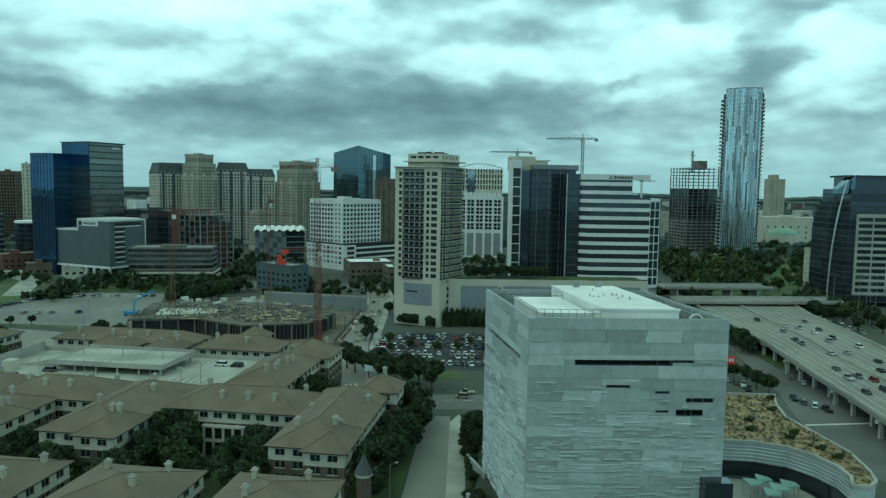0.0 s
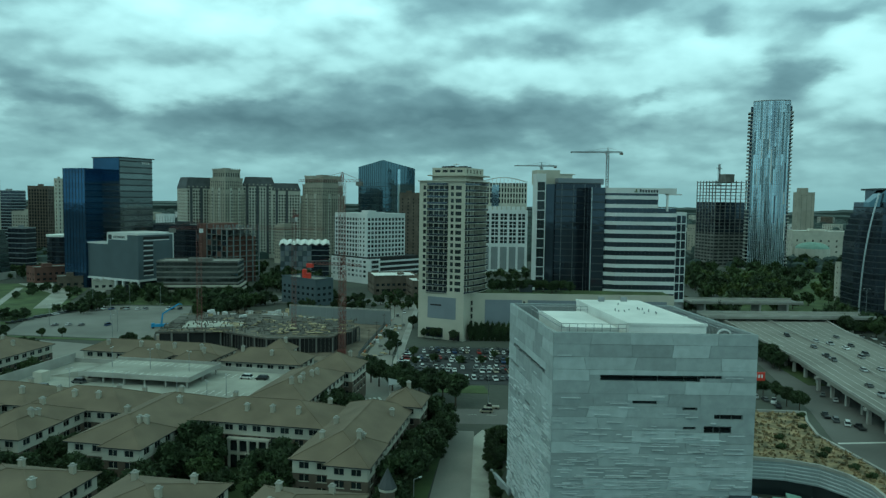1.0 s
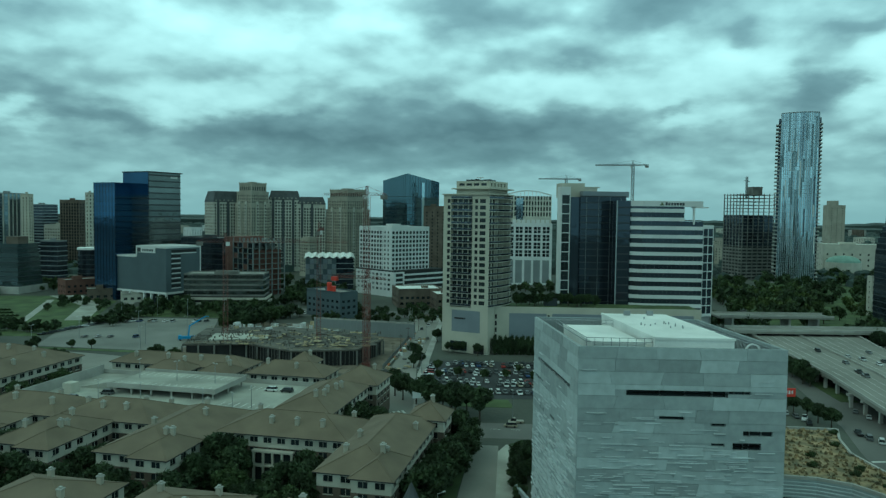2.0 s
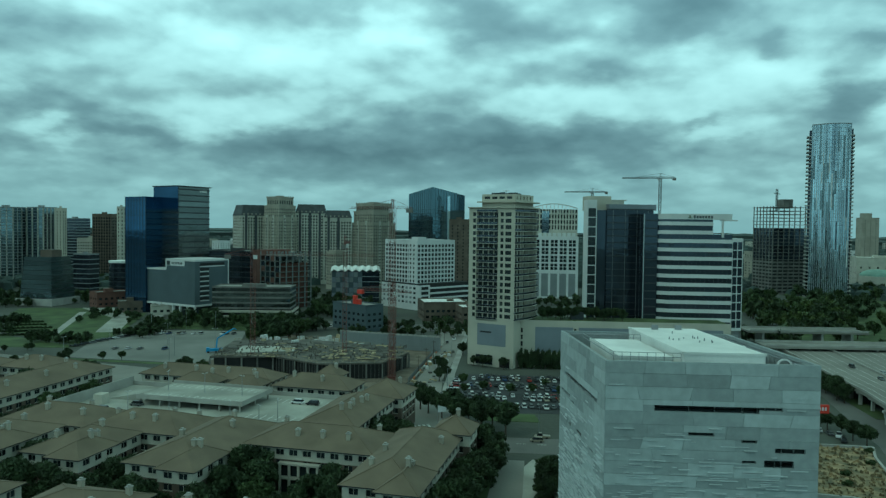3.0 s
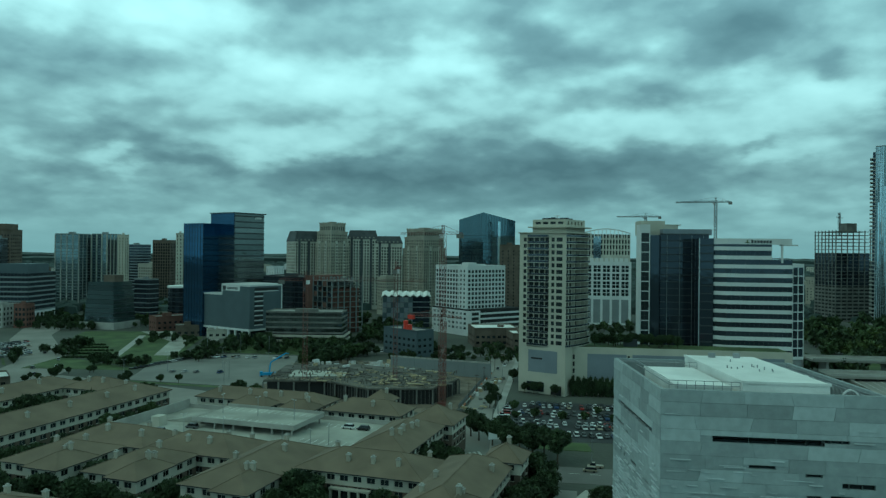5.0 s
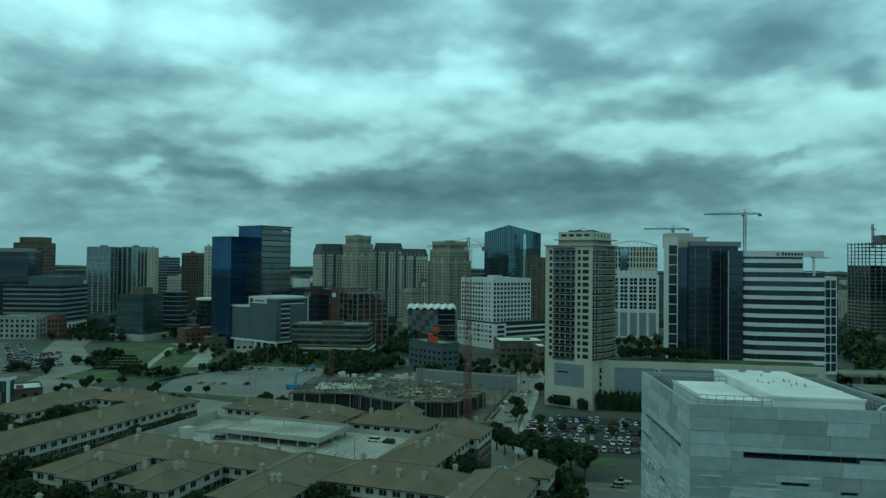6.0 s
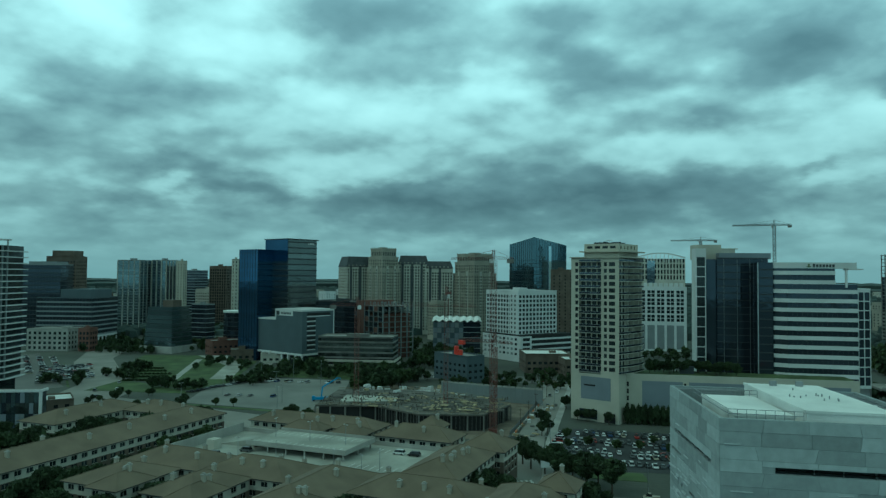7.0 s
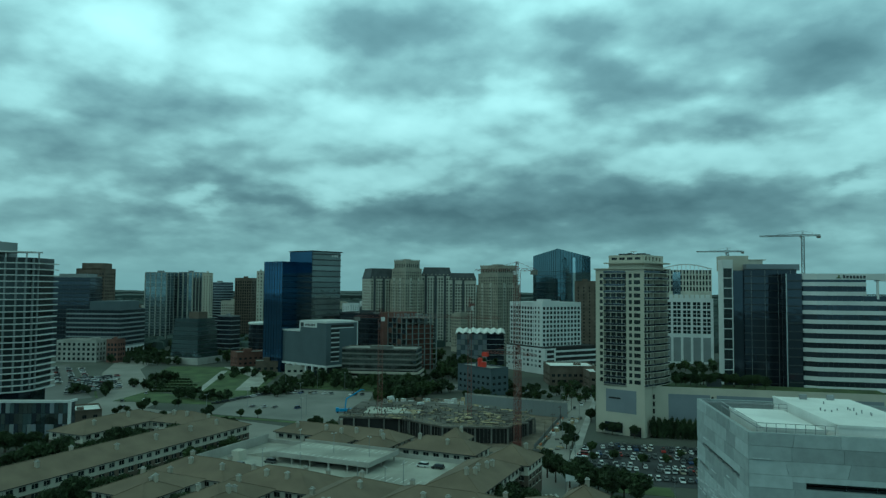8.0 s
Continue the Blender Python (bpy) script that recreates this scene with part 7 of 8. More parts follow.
def tower_crane(x, y, h, yaw, jib_len, counter, paint, label, w=2.0, z0=0.0, bar=0.09):
    cr = thing("tower_crane", x, y, z0, yaw, label, "crane", "cranes")
    bm = bmesh.new()
    lattice(bm, (0, 0, 0), h, w, 2.2, bar)
    part("mast", bm, paint, cr)
    if jib_len:
        bm = bmesh.new()
        jib(bm, jib_len, h + 0.6, bar=bar)
        part("jib", bm, paint, cr)
        bm = bmesh.new()
        jib(bm, -counter, h + 0.6, bar=bar)
        part("counter_jib", bm, paint, cr)
        bm = bmesh.new()
        box(bm, -counter, -counter + 3, -1.0, 1.0, h - 1.2, h + 0.8)
        part("counterweight", bm, "concrete_dark" if h > 45 else "red", cr)
        bm = bmesh.new()
        box(bm, 0.4, 2.2, -1.6, -0.3, h - 1.2, h + 0.8)
        part("cab", bm, "white", cr)
        bm = bmesh.new()
        lattice(bm, (0, 0, h + 0.5), 4.5, 1.0, 1.5)
        part("tower_head", bm, paint, cr)
        bm = bmesh.new()
        beam(bm, (0, 0, h + 5), (jib_len * 0.6, 0, h + 1.8), 0.12)
        beam(bm, (0, 0, h + 5), (-counter + 1, 0, h + 1.4), 0.12)
        part("tie_bar", bm, paint, cr)
    return cr


tower_crane(-133, 354, 58, 12, 62, 14, "crane_red", "faded red tower crane standing in the slab", 2.2, bar=0.07)
tower_crane(-88, 365, 64, 100, 40, 12, "crane_red", "faded red tower crane standing in the slab", 2.0, bar=0.07)
tower_crane(-59, 340, 82, 170, 22, 10, "crane_red", "faded red tower crane beside the street", 2.6, bar=0.075)
tower_crane(-59, 343.5, 42, -20, 10, 20, "crane_red", "short red crane mast with a red counterweight", 2.2)
tower_crane(122, 638, 117, 172, 32, 13, "crane_pale", "grey tower crane behind the banded office", 2.2, bar=0.26)
tower_crane(81, 796, 112, 178, 30, 16, "crane_pale", "grey tower crane on a far roof", 2.2, bar=0.3)
hoist = thing("site_hoist", -59, 344, 0, 0, "rust-coloured bin at the crane's foot", "container")
bm = bmesh.new()
box(bm, -2.0, 2.0, -4.4, -2.4, 0, 2.2)
part("bin", bm, "crane_red", hoist)
lift = thing("boom_lift", -171, 400, 0, 23, "blue concrete pump truck with raised folding boom", "pump truck")
bm = bmesh.new()
box(bm, -4.5, 4.5, -1.2, 1.2, 0.9, 2.4)
box(bm, -6.5, -4.6, -1.2, 1.2, 0.6, 3.0)
part("truck_body", bm, "liftblue", lift)
for x in (-5.4, -1, 2, 3.6):
    for y in (-1.1, 1.1):
        bm = bmesh.new()
        beam(bm, (x, y - 0.2, 0.5), (x, y + 0.2, 0.5), 1.0)
        part("wheel", bm, "rubber", lift)
bm = bmesh.new()
beam(bm, (-1, 0, 2.4), (-0.4, 0, 8.2), 0.8)
beam(bm, (-0.4, 0, 8.2), (8.6, 0, 13.6), 0.7)
beam(bm, (8.6, 0, 13.6), (10.2, 0, 13.0), 0.4)
part("boom", bm, "liftblue", lift)

fence = thing("site_fence", 0, 0, 0, 0, "grey mesh site fence with pale barriers along the dusty street", "fence")
for i in range(18):
    y0, y1 = 338 + i * 6.0, 344 + i * 6.0
    x0, x1 = -50.5 + (y0 - 338) * 0.035, -50.5 + (y1 - 338) * 0.035
    bm = bmesh.new()
    beam(bm, (x0, y0, 1.1), (x1, y1 - 0.2, 1.1), 0.06, h=2.0)
    part("mesh_panel", bm, "greypanel", fence)
    bm = bmesh.new()
    beam(bm, (x0 + 1.4, y0, 0.45), (x1 + 1.4, y1 - 1.5, 0.45), 0.5, h=0.9)
    part("barrier", bm, ("white", "orange", "concrete")[i % 3], fence)

# ---- trees ----
def crown_mesh(name, seed, n_clumps, n_leaves, rx, rz, leaf, mat, squash=1.0):
    """A crown of many small leaf faces in uneven clumps."""
    r = np.random.RandomState(seed)
    pts, faces = [], []
    for c in range(n_clumps):
        d = r.normal(size=3)
        d /= np.linalg.norm(d)
        rad = r.uniform(0.45, 1.0) ** 0.7
        ctr = d * np.array([rx, rx, rz]) * rad * 0.78
        cr = r.uniform(0.24, 0.42) * rx
        m = n_leaves // n_clumps
        q = r.normal(size=(m, 3))
        q /= np.linalg.norm(q, axis=1)[:, None]
        q = ctr + q * cr * r.uniform(0.6, 1.0, (m, 1)) * np.array([1, 1, 0.8])
        a = r.normal(size=(m, 3)) * leaf
        b = r.normal(size=(m, 3)) * leaf
        for k in range(m):
            i = len(pts)
            pts += [q[k] - a[k] * 0.6 - b[k] * 0.3, q[k] + a[k], q[k] + b[k]]
            faces.append((i, i + 1, i + 2))
    me = bpy.data.meshes.new(name)
    me.from_pydata([tuple(p) for p in pts], [], faces)
    me.materials.append(M[mat])
    return me


def trunk_mesh(h, r, limbs, seed, spread):
    rr = random.Random(seed)
    bm = bmesh.new()
    tube(bm, 0, 0, 0, h, r, r * 0.6, 7)
    for i in range(limbs):
        a = rr.uniform(0, 6.28)
        z = h * rr.uniform(0.65, 1.0)
        beam(bm, (0, 0, z), (spread * math.cos(a), spread * math.sin(a), z + rr.uniform(1.2, 2.6)), r * 0.5)
    me = bpy.data.meshes.new("trunk")
    bm.to_mesh(me)
    bm.free()
    me.materials.append(M["bark"])
    return me


KINDS = []
for k, (mat, rx, rz, nl, label) in enumerate((("leaf", 4.2, 3.0, 4600, "dark green broad live oak"), ("leaf", 3.6, 3.2, 3800, "dark green round street tree"), ("leaf2", 3.4, 3.0, 3400, "mid-green leafy street tree"),
                                              ("leaf2", 4.0, 2.8, 4000, "mid-green spreading tree"), ("leaf3", 3.2, 2.8, 1700, "light green young tree"))):
    th = 2.6
    KINDS.append((trunk_mesh(th + 1.5, 0.28, 6, k, rx * 0.5), crown_mesh("crown", 40 + k, 22, nl, rx, rz, 0.27, mat), th + rz, label))
CON = (trunk_mesh(2.0, 0.18, 0, 9, 1.0), None, 0, "dark pointed conifer")


LOW = [crown_mesh("crown", 60 + k, 12, 300, 3.7, 3.0, 0.85, m_) for k, m_ in enumerate(("leaf", "leaf", "leaf2", "leaf2", "leaf3"))]
far_grove = Joined()


def tree(x, y, s=1.0, kind=None, z=0.0, seed=None, ground=""):
    """A tree of its own near by; past some 480 m one of the joined far trees."""
    if math.hypot(x, y) > 480:
        r = random.Random(int(x * 13 + y * 7))
        k = r.choice((0, 0, 1, 1, 2, 3)) if kind is None else kind
        q = s * r.uniform(0.88, 1.15)
        far_grove.add(LOW[k], pose(x, y, z + 4.6 * q, 0, 0, r.uniform(0, 360)) @ Matrix.Diagonal((q, q, q, 1)))
        far_grove.add(KINDS[0][0], pose(x, y, z) @ Matrix.Diagonal((q, q, q, 1)))
        return None
    r = random.Random(int(x * 13 + y * 7) if seed is None else seed)
    k = r.choice((0, 0, 1, 1, 2, 3)) if kind is None else kind
    tm, cm, cz, label = KINDS[k]
    ob = thing("tree", x, y, z, r.uniform(0, 360), label + (" " + ground if ground else " beside a street"), "tree", "trees")
    s *= r.uniform(0.88, 1.15)
    again("trunk", tm, ob, 0, 0, 0, 0, (s, s, s))
    again("crown", cm, ob, 0, 0, cz * s, 0, (s * r.uniform(0.9, 1.1), s * r.uniform(0.9, 1.1), s))
    return ob


def grove(pts, s=1.0, kind=None, ground="", z=0.0):
    for x, y in pts:
        tree(x, y, s, kind, z, ground=ground)


def scatter(n, poly_x, poly_y, seed, s=1.0, kind=None, ground="", keep=None):
    r = random.Random(seed)
    for _ in range(n):
        x, y = r.uniform(*poly_x), r.uniform(*poly_y)
        if keep and not keep(x, y):
            continue
        size = 0.9 if x > 100 else 0.72
        tree(x, y, s * size * r.uniform(0.75, 1.3), kind, ground=ground)


def apt(x, y):
    p = APT @ Vector((x, y, 0))
    return (p.x, p.y)


# courtyards of the apartments
for x, y, s in ((-53, 17, 1.5), (-48, 12, 1.5), (-53, 6, 1.4), (-44, 5, 1.2), (-50, 20, 1.3), (-27, 16, 1.4), (-24, 9, 1.5), (-29, 5, 1.3), (-22, 3, 1.2), (-36, -2, 1.0), (-54, -6, 1.2), (-55, -14, 1.1), (-22, -10, 1.2),
                (-85, 12, 1.3), (-86, 3, 1.4), (-84, -6, 1.3), (-90, -10, 1.4), (-72, -8, 1.3), (-66, -10, 1.3), (-98, -8, 1.4), (-106, -10, 1.4), (-114, 6, 1.3), (-115, 14, 1.2), (-118, -8, 1.4), (-126, -8, 1.3), (-134, -10, 1.4),
                (-146, 10, 1.3), (-150, 22, 1.3), (-152, 34, 1.3), (-155, 48, 1.2), (-156, 60, 1.2), (-158, 72, 1.1), (-152, 4, 1.4), (-148, -8, 1.4), (-158, -14, 1.4), (-160, 86, 1.1)):
    tree(*apt(x, y), s * (1.1 if x < -140 else 1.05), 0 if s > 1.25 else None, ground="in an apartment courtyard")
# beside the long block and the podium
for x, y, s in ((-215.7, 207.5, 1.3), (-211.6, 213.2, 1.2), (-206.9, 223.9, 1.35), (-203.3, 234.2, 1.2), (-200.4, 243.0, 1.3), (-198.0, 253.1, 1.25), (-194.3, 266.3, 1.1), (-188.9, 286.8, 1.0),
                (-269.5, 255.5, 1.2), (-268.5, 260.4, 1.1), (-264.2, 264.8, 1.2), (-259.1, 268.0, 1.0), (-274.0, 259.0, 1.1), (-254.0, 270.0, 0.9)):
    tree(x, y, s * (1.5 if x > -230 else 1.0), 0, ground="beside the long apartment block")
# along the street side of the apartments
for i, (x, y, s) in enumerate(((6, -2, 1.0), (5, 8, 1.25), (7, 16, 1.3), (6, 24, 1.35), (8, 31, 1.35), (7, 39, 1.4), (9, 46, 1.35), (8, 53, 1.3), (6, 60, 1.3), (2, 63, 1.2), (3, 20, 1.1), (4, 34, 1.2), (3, 48, 1.1), (-28, 58, 1.4), (-33, 62, 1.3), (-26, 66, 1.3), (-30, 70, 1.2), (-22, 60, 1.2))):
    tree(*apt(x, y), s, 0 if i % 3 else 1, ground="beside the apartment wall")
# street corners
grove([(-34, 283), (-38, 289), (-28, 277), (-22, 272), (-24, 280), (-17, 268), (-12, 262), (-8, 268), (-3, 258), (-14, 275)], 1.3, 1, "at the street corner")
grove([(-30, 414), (-31, 420), (-40, 372), (-36, 342), (-34, 348), (-37, 366)], 0.8, 1)
grove([(-22, 318), (-14, 322), (-2, 318), (8, 322), (14, 335), (-24, 335), (20, 318), (28, 330), (36, 316), (44, 340)], 0.62, 2, "in the parking lot")
# row of cypress-like trees along the podium
r_ = random.Random(3)
for i in range(10):
    ob = thing("conifer", 3 + i * 2.9, 381 + i * 0.1, 0, r_.uniform(0, 360), "dark pointed conifer in a row along the garage wall", "tree", "conifer row")
    again("trunk", CON[0], ob, 0, 0, 0)
    again("crown", KINDS[1][1], ob, 0, 0, 5.4, 0, (0.62, 0.62, 1.75 + 0.2 * r_.random()))
grove([(-22, 384), (-17, 381), (-14, 384), (-6, 376)], 0.75, 1, "beside the condominium entrance")
# roof garden on the podium
for i in range(24):
    p = Matrix.Rotation(radians(2), 4, "Z") @ Vector((14 + i * 1.9 + r_.uniform(-1, 1), r_.uniform(8, 22), 0))
    tree(0.5 + p.x, 386 + p.y, 0.75, r_.choice((0, 1, 3)), 24.1, ground="in the garage roof garden")
# behind the site and round the car park
scatter(34, (-250, -168), (484, 525), 5, 1.5, None, "along the street")
scatter(30, (-168, -138), (425, 500), 6, 1.7, None, "beside the construction site")
scatter(8, (-170, -140), (332, 350), 7, 1.0, None, "behind the apartments")
scatter(9, (-140, -108), (322, 340), 8, 0.8, 0, "at the edge of the construction site")
scatter(46, (-172, -120), (560, 660), 9, 1.8, None, "between office blocks")
scatter(12, (-110, -60), (505, 545), 10, 1.0, None)
scatter(16, (-330, -262), (500, 545), 12, 1.0, None, "along the park")
scatter(30, (-232, -165), (484, 530), 41, 1.25, None, "along the street")
scatter(36, (-240, -165), (520, 600), 42, 1.1, None, "between low buildings")
scatter(30, (-150, -60), (470, 505), 43, 0.9, None, "behind the construction site")
scatter(34, (-60, 5), (480, 560), 44, 1.0, None, "between low buildings")
scatter(46, (-500, -415), (575, 640), 45, 1.2, None, "beside the avenue")
scatter(7, (-262, -200), (330, 345), 46, 0.9, None, "behind the apartments")
scatter(5, (-250, -170), (366, 370), 47, 0.7, None, "along the car park")
# park
scatter(26, (-372, -325), (430, 500), 13, 1.15, 1, "on the park lawn", lambda x, y: abs((y - 430) + (x + 325) * 1.25) < 26)
scatter(16, (-300, -262), (408, 430), 14, 1.1, 0, "at the park's edge")
scatter(26, (-262, -238), (440, 500), 15, 1.05, 0, "at the park's edge")
scatter(40, (-430, -330), (596, 660), 16, 1.2, None, "behind the park")
scatter(44, (-540, -430), (590, 690), 17, 1.3, None, "beside the avenue")
scatter(9, (-385, -345), (400, 425), 18, 1.2, 1, "in the parking lot")
scatter(10, (-300, -270), (340, 400), 19, 0.8, None, "beside the avenue")
# clipped hedges across the lawn
for (xa, ya), (xb, yb) in (((-370, 489), (-347, 497)), ((-353, 461), (-323, 471)), ((-333, 434), (-305, 444)), ((-345, 448), (-316, 458)), ((-362, 475), (-336, 484))):
    hd = thing("hedge", xa, ya, 0.1, 0, "dark green clipped hedge across the park lawn", "hedge", "park hedges")
    for k in range(12):
        again("foliage", KINDS[1][1], hd, (xb - xa) * k / 11, (yb - ya) * k / 11, 0.6, k * 47, (0.42, 0.42, 0.34))
# green belt beside the highway
scatter(150, (170, 330), (500, 800), 20, 1.45, None, "in the green belt", lambda x, y: x > 172 + (y - 500) * 0.18)
scatter(70, (300, 470), (660, 960), 22, 1.6, None, "in the green belt")
scatter(40, (190, 300), (560, 720), 23, 1.2, 4, "in the green belt")
scatter(24, (212, 260), (365, 460), 24, 1.2, None, "beside the highway")
scatter(20, (225, 262), (430, 470), 25, 1.3, None, "beside the highway")
grove([(143, 334), (144, 340), (142, 345), (141, 331), (142, 326), (144, 350), (143, 355)], 1.0, 0, "on the highway verge")
grove([(132, 405), (128, 412), (135, 420), (122, 425)], 1.0, 0, "beside the road")
grove([(117, 282), (118, 290), (115, 297), (120, 268), (122, 262), (119, 275)], 0.85, 1, "beside the frontage road")
scatter(26, (120, 175), (440, 540), 26, 1.1, None, "beside the road")
scatter(80, (-60, 120), (570, 740), 27, 1.2, None, "between office blocks")
scatter(120, (-420, -180), (650, 800), 28, 1.35, None, "between office blocks")
scatter(80, (-640, -430), (690, 860), 29, 1.4, None, "between office blocks")
# terrace planting
for x, y, s in ((9.5, 206, 0.8), (11, 200, 0.85), (10, 194, 0.7), (9.2, 212, 0.6), (11.5, 209, 0.7), (8, 172, 0.45), (9, 158, 0.5), (9.5, 148, 0.45)):
    tree(x, y, s, 0, 2.0, ground="on the museum terrace")
r_ = random.Random(12)
for i in range(64):
    y = r_.uniform(122, 216)
    x = r_.uniform(7.0, 15.5 if y < 137 else max(9.5, 15.5 - (y - 137) * 0.13))
    f = (y - 120) / 100
    zt = 1.4 + (x - 6) * 0.36 * max(0.3, 1 - f * 0.7)
    sh = thing("shrub", x, y, max(0.8, zt), r_.uniform(0, 360), "dark green shrub on the museum terrace", "shrub", "terrace shrubs")
    q = r_.uniform(0.24, 0.58)
    again("foliage", KINDS[r_.choice((0, 1, 2))][1], sh, 0, 0, 0.5, 0, (q, q, q * 0.8))
for x, y in ((96, 190), (88, 200), (97, 178), (93, 186), (98, 172), (104, 222), (99, 210), (85, 192), (75, 200)):
    sh = thing("shrub", x, y, 9.8, 0, "low grey-green shrub on the plinth roof", "shrub", "plinth shrubs")
    again("foliage", KINDS[2][1], sh, 0, 0, 0.5, 40, (0.55, 0.4, 0.32))
far_grove.put("tree_belt", "dark green trees along far streets and the green belt", "trees")
# woodland far off, one sheet of clumps
r_ = np.random.RandomState(6)
pts, faces = [], []
for i in range(7800):
    a, d = radians(r_.uniform(-34, 50)), 900 + 3000 * r_.uniform() ** 1.2
    x, y, s = -d * math.sin(a), d * math.cos(a), r_.uniform(5, 12) * (0.7 + d / 2400)
    n0 = len(pts)
    hgt = r_.uniform(6, 13)
    ring = [(x + s * math.cos(q) * r_.uniform(0.7, 1.1), y + s * math.sin(q) * r_.uniform(0.7, 1.1)) for q in (0, 1.05, 2.1, 3.14, 4.2, 5.2)]
    pts += [(*p, 0) for p in ring] + [(x + (p[0] - x) * 0.75, y + (p[1] - y) * 0.75, hgt * r_.uniform(0.6, 0.85)) for p in ring] + [(x, y, hgt)]
    for k in range(6):
        j = (k + 1) % 6
        faces += [(n0 + k, n0 + j, n0 + 6 + j, n0 + 6 + k), (n0 + 6 + k, n0 + 6 + j, n0 + 12)]
me = bpy.data.meshes.new("far_trees")
me.from_pydata(pts, [], faces)
me.materials.append(M["farwood"])
tagged(new("far_trees", me), "distant treetops between the far town blocks", "woodland", kind="stuff")

# ---- vehicles ----
def car_parts(L, Wd, H, style):
    """Body, glasshouse, wheel and lamp meshes of one car shape; x runs forwards."""
    body = bmesh.new()
    prof = [(-L / 2, 0.35), (-L / 2, 0.85), (-L / 2 + 0.25, 1.0), (L / 2 - 1.0, 0.95), (L / 2 - 0.1, 0.75), (L / 2, 0.4)]
    lo = [body.verts.new((x, -Wd / 2, z)) for x, z in prof]
    hi = [body.verts.new((x, Wd / 2, z)) for x, z in prof]
    n = len(prof)
    for i in range(n):
        body.faces.new((lo[i], lo[(i + 1) % n], hi[(i + 1) % n], hi[i]))
    body.faces.new(lo[::-1])
    body.faces.new(hi)
    x0, x1 = (-L / 2 + 0.5, L / 2 - 1.5) if style == "car" else ((-L / 2 + 0.12, L / 2 - 1.35) if style == "suv" else (-0.2, L / 2 - 1.5))
    cab = bmesh.new()
    v = [cab.verts.new(p) for p in ((x0, -Wd / 2 + 0.08, 0.95), (x1 + 0.6, -Wd / 2 + 0.08, 0.95), (x1 + 0.6, Wd / 2 - 0.08, 0.95), (x0, Wd / 2 - 0.08, 0.95),
                                    (x0 + 0.4, -Wd / 2 + 0.25, H - 0.06), (x1 - 0.15, -Wd / 2 + 0.25, H - 0.06), (x1 - 0.15, Wd / 2 - 0.25, H - 0.06), (x0 + 0.4, Wd / 2 - 0.25, H - 0.06))]
    for f in ((0, 1, 5, 4), (1, 2, 6, 5), (2, 3, 7, 6), (3, 0, 4, 7), (4, 5, 6, 7)):
        cab.faces.new([v[i] for i in f])
    roof = bmesh.new()
    box(roof, x0 + 0.38, x1 - 0.13, -Wd / 2 + 0.24, Wd / 2 - 0.24, H - 0.06, H)
    wheel = bmesh.new()
    ring = [(0.33 * math.cos(2 * math.pi * i / 10), 0.33 * math.sin(2 * math.pi * i / 10)) for i in range(10)]
    a = [wheel.verts.new((x, -0.11, z)) for x, z in ring]
    b = [wheel.verts.new((x, 0.11, z)) for x, z in ring]
    for i in range(10):
        wheel.faces.new((a[i], a[(i + 1) % 10], b[(i + 1) % 10], b[i]))
    wheel.faces.new(a[::-1])
    wheel.faces.new(b)
    out = []
    for nm, bm_, mt in (("body", body, None), ("glasshouse", cab, M["carglass"]), ("roof", roof, None), ("wheel", wheel, M["rubber"])):
        me = bpy.data.meshes.new(nm)
        bmesh.ops.recalc_face_normals(bm_, faces=bm_.faces)
        bm_.to_mesh(me)
        bm_.free()
        me.materials.append(mt or CAR_PAINT[0])
        out.append(me)
    return out


PAINT_WORDS = ["white", "silver", "black", "dark grey", "dark red", "dark blue", "tan"]
CAR_CACHE = {}
for st, dims in (("car", (4.6, 1.8, 1.45)), ("suv", (4.8, 1.9, 1.8)), ("pickup", (5.6, 1.95, 1.85))):
    base = car_parts(*dims, st)
    for c in range(7):
        bodies = []
        for k in (0, 2):
            me = base[k].copy()
            me.materials[0] = CAR_PAINT[c]
            bodies.append(me)
        CAR_CACHE[st, c] = (bodies[0], base[1], bodies[1], base[3], dims)


far_cars = Joined()


def car(x, y, yaw, z, rnd, where, join=False):
    st = rnd.choice(("car", "car", "suv", "suv", "pickup"))
    c = rnd.choice((0, 0, 0, 0, 0, 1, 1, 1, 1, 2, 2, 2, 2, 3, 3, 3, 3, 4, 5, 6))
    bo, ca, ro, wh, (L, Wd, H) = CAR_CACHE[st, c]
    if join or math.hypot(x, y) > 400:
        for me in (bo, ca, ro):
            far_cars.add(me, pose(x, y, z, 0, 0, yaw))
        return
    word = {"car": "saloon car", "suv": "sport utility car", "pickup": "pickup truck"}[st]
    ob = thing("car", x, y, z, yaw, f"{PAINT_WORDS[c]} {word} {where}", "car", "cars")
    for nm, me in (("body", bo), ("glasshouse", ca), ("roof_panel", ro)):
        again(nm, me, ob, 0, 0, 0)
    for sx in (-1, 1):
        for sy in (-1, 1):
            again("wheel", wh, ob, sx * L * 0.3, sy * (Wd / 2 - 0.1), 0.33)


rc = random.Random(5)
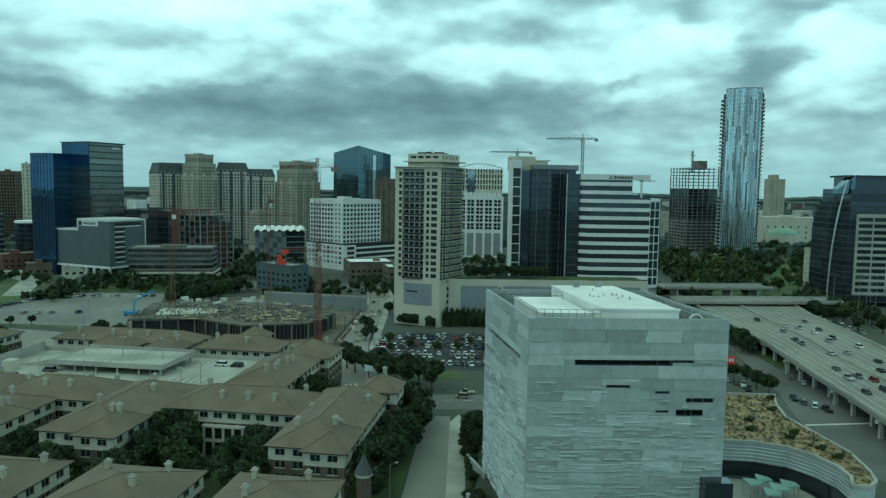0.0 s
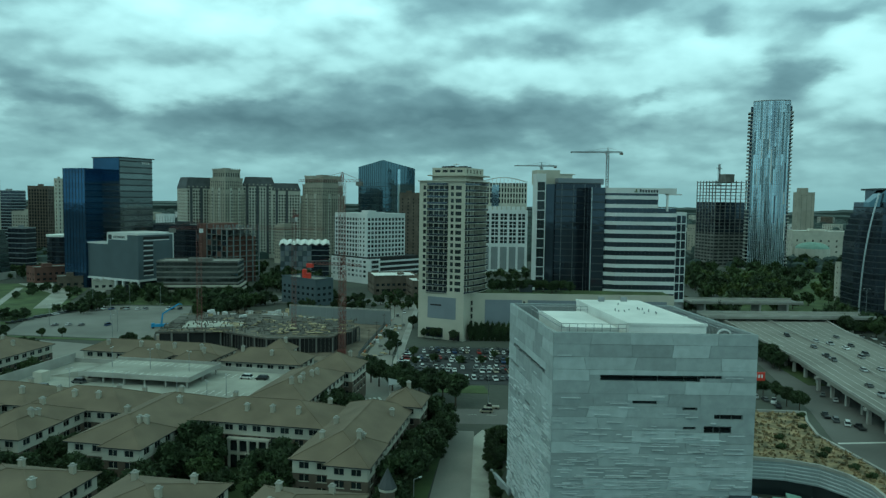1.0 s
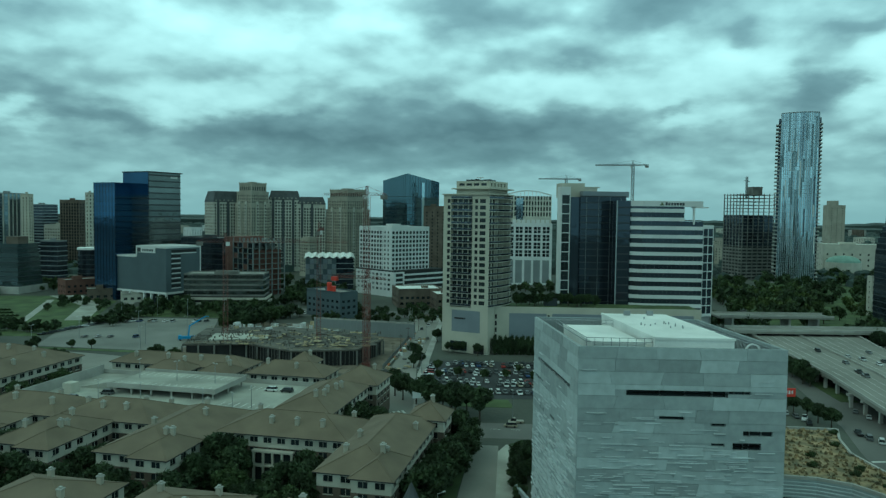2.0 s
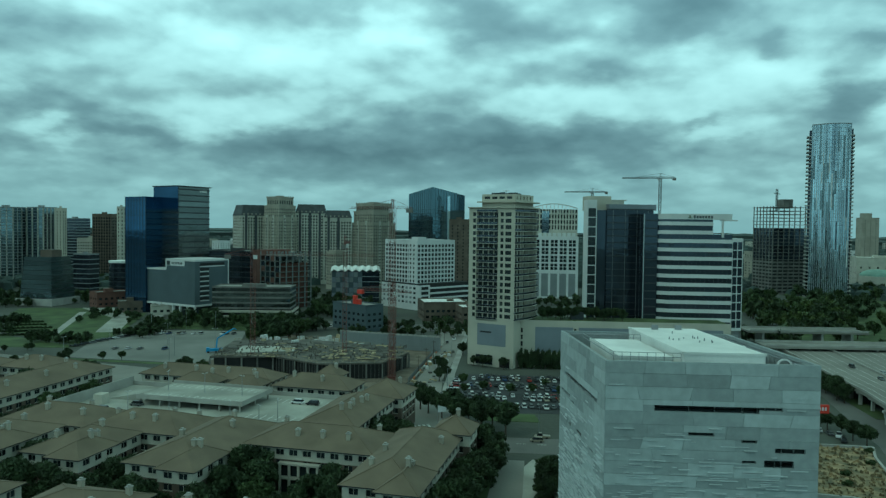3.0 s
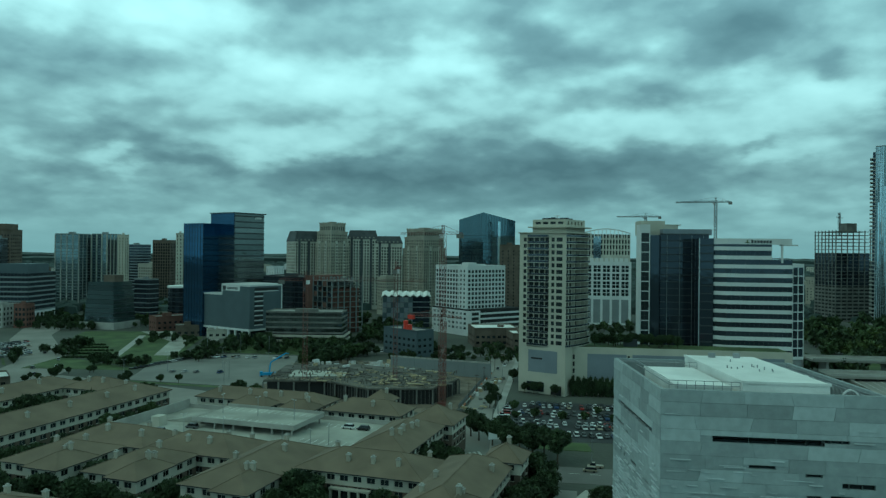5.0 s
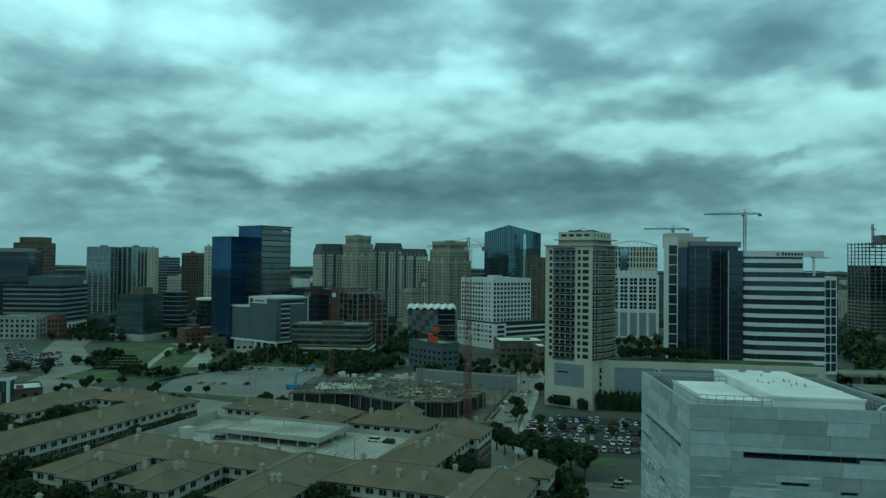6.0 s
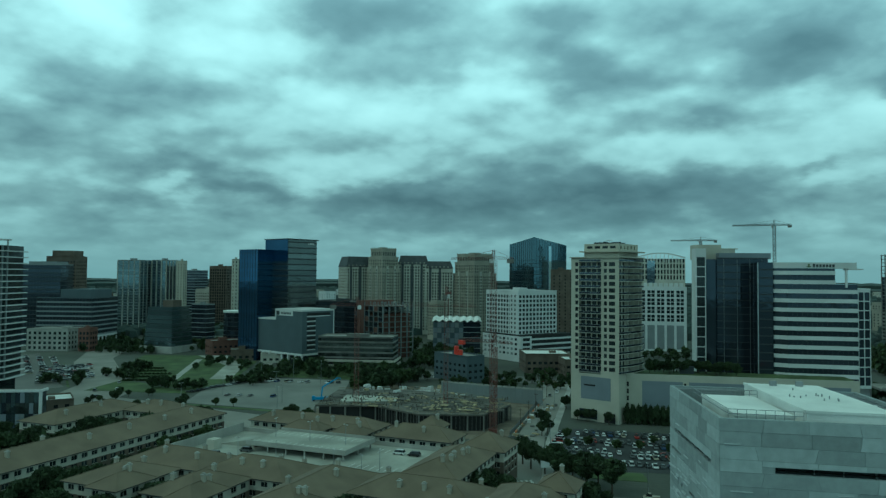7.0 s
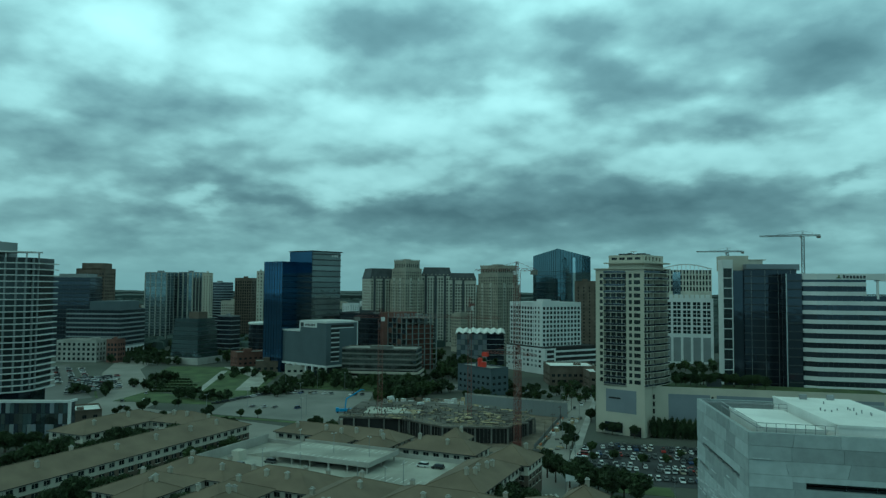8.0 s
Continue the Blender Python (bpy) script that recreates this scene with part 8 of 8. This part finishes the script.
# the full lot by the podium
for row, y in enumerate((298, 311, 316.5, 330, 335.5, 349, 354.5)):
    x = -23 + row * 0.6
    while x < 62:
        if rc.random() < 0.86:
            car(x, y + rc.uniform(-0.4, 0.4), 96 + rc.choice((0, 180)) + rc.uniform(-2, 2), 0.08, rc, "parked in the full lot", x > 30)
        x += 3.0
for i in range(9):
    car(-29 + i * 0.3, 312 + i * 5.0, 170 + rc.uniform(-4, 4), 0.08, rc, "parked along the lot's edge")
for x, y, yaw in ((10, 256, 178), (8, 251, 178), (38, 250, 1), (-8, 244, 2), (-38, 318, 100), (-40, 395, 92), (-41, 420, 92), (-43, 455, 92), (-40, 470, 272)):
    car(x, y, yaw, 0.06, rc, "on the street")
for x, y, yaw in ((-78, 252, 172), (-72, 251, 174), (-133, 241, 172), (-141, 233, 170), (-134, 228, 172)):
    car(x, y, yaw, 10.0, rc, "on the parking deck")
for x, y, lane in ((166, 374, 0), (174, 360, 0), (178, 354, 0), (180, 343, 0), (166, 345, 0), (161, 317, 0), (164, 298, 0), (177, 324, 0), (162, 325, 0), (152, 272, 0), (154, 261, 0), (149, 258, 0), (157, 256, 0), (153, 243, 0), (172, 300, 0), (182, 330, 0), (184, 312, 0),
                   (168, 270, 0), (176, 285, 0), (181, 262, 0), (186, 350, 0), (190, 372, 0), (145, 240, 0), (160, 228, 0), (170, 240, 0)):
    car(x, y, 84 + rc.choice((0, 180)), 7.0, rc, "driving on the highway")
for x, y in ((142, 276), (141, 284), (129, 250), (131, 246), (133, 242), (128, 255), (115, 275), (113, 279), (117, 272), (112, 284), (116, 266)):
    car(x, y, 75 + rc.uniform(-12, 12), 0.06, rc, "on the frontage road")
for i in range(26):
    car(-248 + i * 2.4, 398 + 0.3 * i + (i % 2) * 0.4 + (60 if i % 3 else 0), 85, 0.06, rc, "in the pale parking lot") if rc.random() < 0.55 else None
for i in range(16):
    car(-262 + i * 1.1, 404 + i * 4.6, 35, 0.06, rc, "parked along the car park's edge")
for row in range(5):
    for i in range(20):
        if rc.random() < 0.8:
            t_ = i / 19
            car(-388 - 95 * t_ - row * 11, 425 + 95 * t_ - row * 3 + 14, 40, 0.045, rc, "in the parking lot beside the avenue")
for x, y, yaw in ((-312, 400, 120), (-330, 425, 125), (-305, 372, 110), (-360, 450, 128), (-322, 392, 118)):
    car(x, y, yaw, 0.06, rc, "on the curving avenue")
for i in range(14):
    car(150 + i * 4.2 + rc.uniform(-1, 1), 470 + rc.uniform(-12, 28), 120, 0.0, rc, "in the queue beside the green belt")
for i in range(14):
    car(216 + rc.uniform(0, 34), 372 + i * 6, 80, 0.0, rc, "parked beside the highway")
for i in range(18):
    car(-150 + i * 8 + rc.uniform(-2, 2), 512 + rc.uniform(0, 14), 178, 0.06, rc, "on the street behind the site")

# full lot before the balcony tower
rl = random.Random(77)
for v in range(9):
    for u in range(13):
        if rl.random() < 0.82:
            fu, fv = (u + 0.5) / 13, 0.06 + v * 0.11
            car(-376.5 + 17 * fu - 58 * fv, 402.4 + 34 * fu + 67 * fv, 40.0, 0.1, rl, "", True)
far_cars.put("distant_cars", "small parked cars on far streets and lots", "cars")
# lamps and poles
for x, y, h in ((-212, 421, 13), (-232, 488, 13), (-175, 405, 13), (-186, 371, 12), (-181, 480, 13), (-244, 367, 12), (-237, 400, 12), (-250, 473, 12), (-190, 385, 12), (-210, 487, 12)):
    lamp_post("street_lamp", x, y, 0, h, "tall pale lamp post in the car park", 2, 1.4)
for x, y, h in ((-11.5, 166, 9), (-38.5, 347, 10), (-36, 408, 10), (-8, 268, 9), (9, 262, 10), (-31, 330, 9), (-47, 440, 10), (-52, 480, 10), (-28, 300, 9), (-40, 372, 9)):
    lamp_post("street_lamp", x, y, 0, h, "thin grey street lamp beside the road", 1, 1.8)
for x, y in ((250, 420), (258, 424), (242, 414), (262, 436), (236, 430)):
    lamp_post("highway_lamp", x, y, 0, 26, "tall grey mast lamp beside the highway", 2, 1.6)
for x, y in ((-40, 352), (-39, 375), (-38, 400), (-37, 425), (-37, 450)):
    pl = thing("utility_pole", x - 7.5, y, 0, 0, "brown timber utility pole beside the dusty street", "pole", "utility poles")
    bm = bmesh.new()
    tube(bm, 0, 0, 0, 10.5, 0.16, 0.1)
    part("pole", bm, "bark", pl)
    bm = bmesh.new()
    box(bm, -1.1, 1.1, -0.08, 0.08, 9.6, 9.8)
    part("cross_arm", bm, "bark", pl)
# zebra crossing, lane marks and the lot's bay lines
for i in range(7):
    sheet("zebra_stripe", [(-40 + i * 1.6, 256 + i * 0.8), (-39.2 + i * 1.6, 256.4 + i * 0.8), (-41.5 + i * 1.6, 263 + i * 0.8), (-42.3 + i * 1.6, 262.6 + i * 0.8)], 0.09, "line", "white painted crossing stripe", "road marking", thick=0.015)
for i in range(14):
    sheet("lane_mark", [(-20 + i * 7, 247.6), (-16.5 + i * 7, 247.7), (-16.5 + i * 7, 247.9), (-20 + i * 7, 247.8)], 0.08, "line", "white painted lane dash", "road marking", thick=0.015)
sheet("stop_line", [(118, 226), (150, 230), (150, 231.2), (118, 227.2)], 0.08, "line", "white painted stop line", "road marking", thick=0.015)
# red street sign by the frontage road
sgn = thing("shop_sign", 106, 262, 0, 5, "red shop sign on a post with white strokes", "sign")
bm = bmesh.new()
box(bm, -3.2, 3.2, -0.3, 0.3, 11, 14)
part("board", bm, "red", sgn)
bm = bmesh.new()
for i in range(5):
    box(bm, -2.5 + i * 1.05, -1.9 + i * 1.05, -0.36, -0.3, 12.0, 13.2)
part("strokes", bm, "white", sgn)
bm = bmesh.new()
tube(bm, 0, 0, 0, 11, 0.25)
part("post", bm, "steel", sgn)
flag = thing("white_flag", -28, 262, 0, 30, "white flag on a thin pole at the corner", "flag")
bm = bmesh.new()
tube(bm, 0, 0, 0, 9, 0.07)
part("pole", bm, "steel", flag)
bm = bmesh.new()
prism(bm, [(0.1, -0.03), (3.4, -0.2), (3.4, -0.14), (0.1, 0.03)], 6.2, [8.8, 7.8, 7.8, 8.8])
part("cloth", bm, "white", flag)
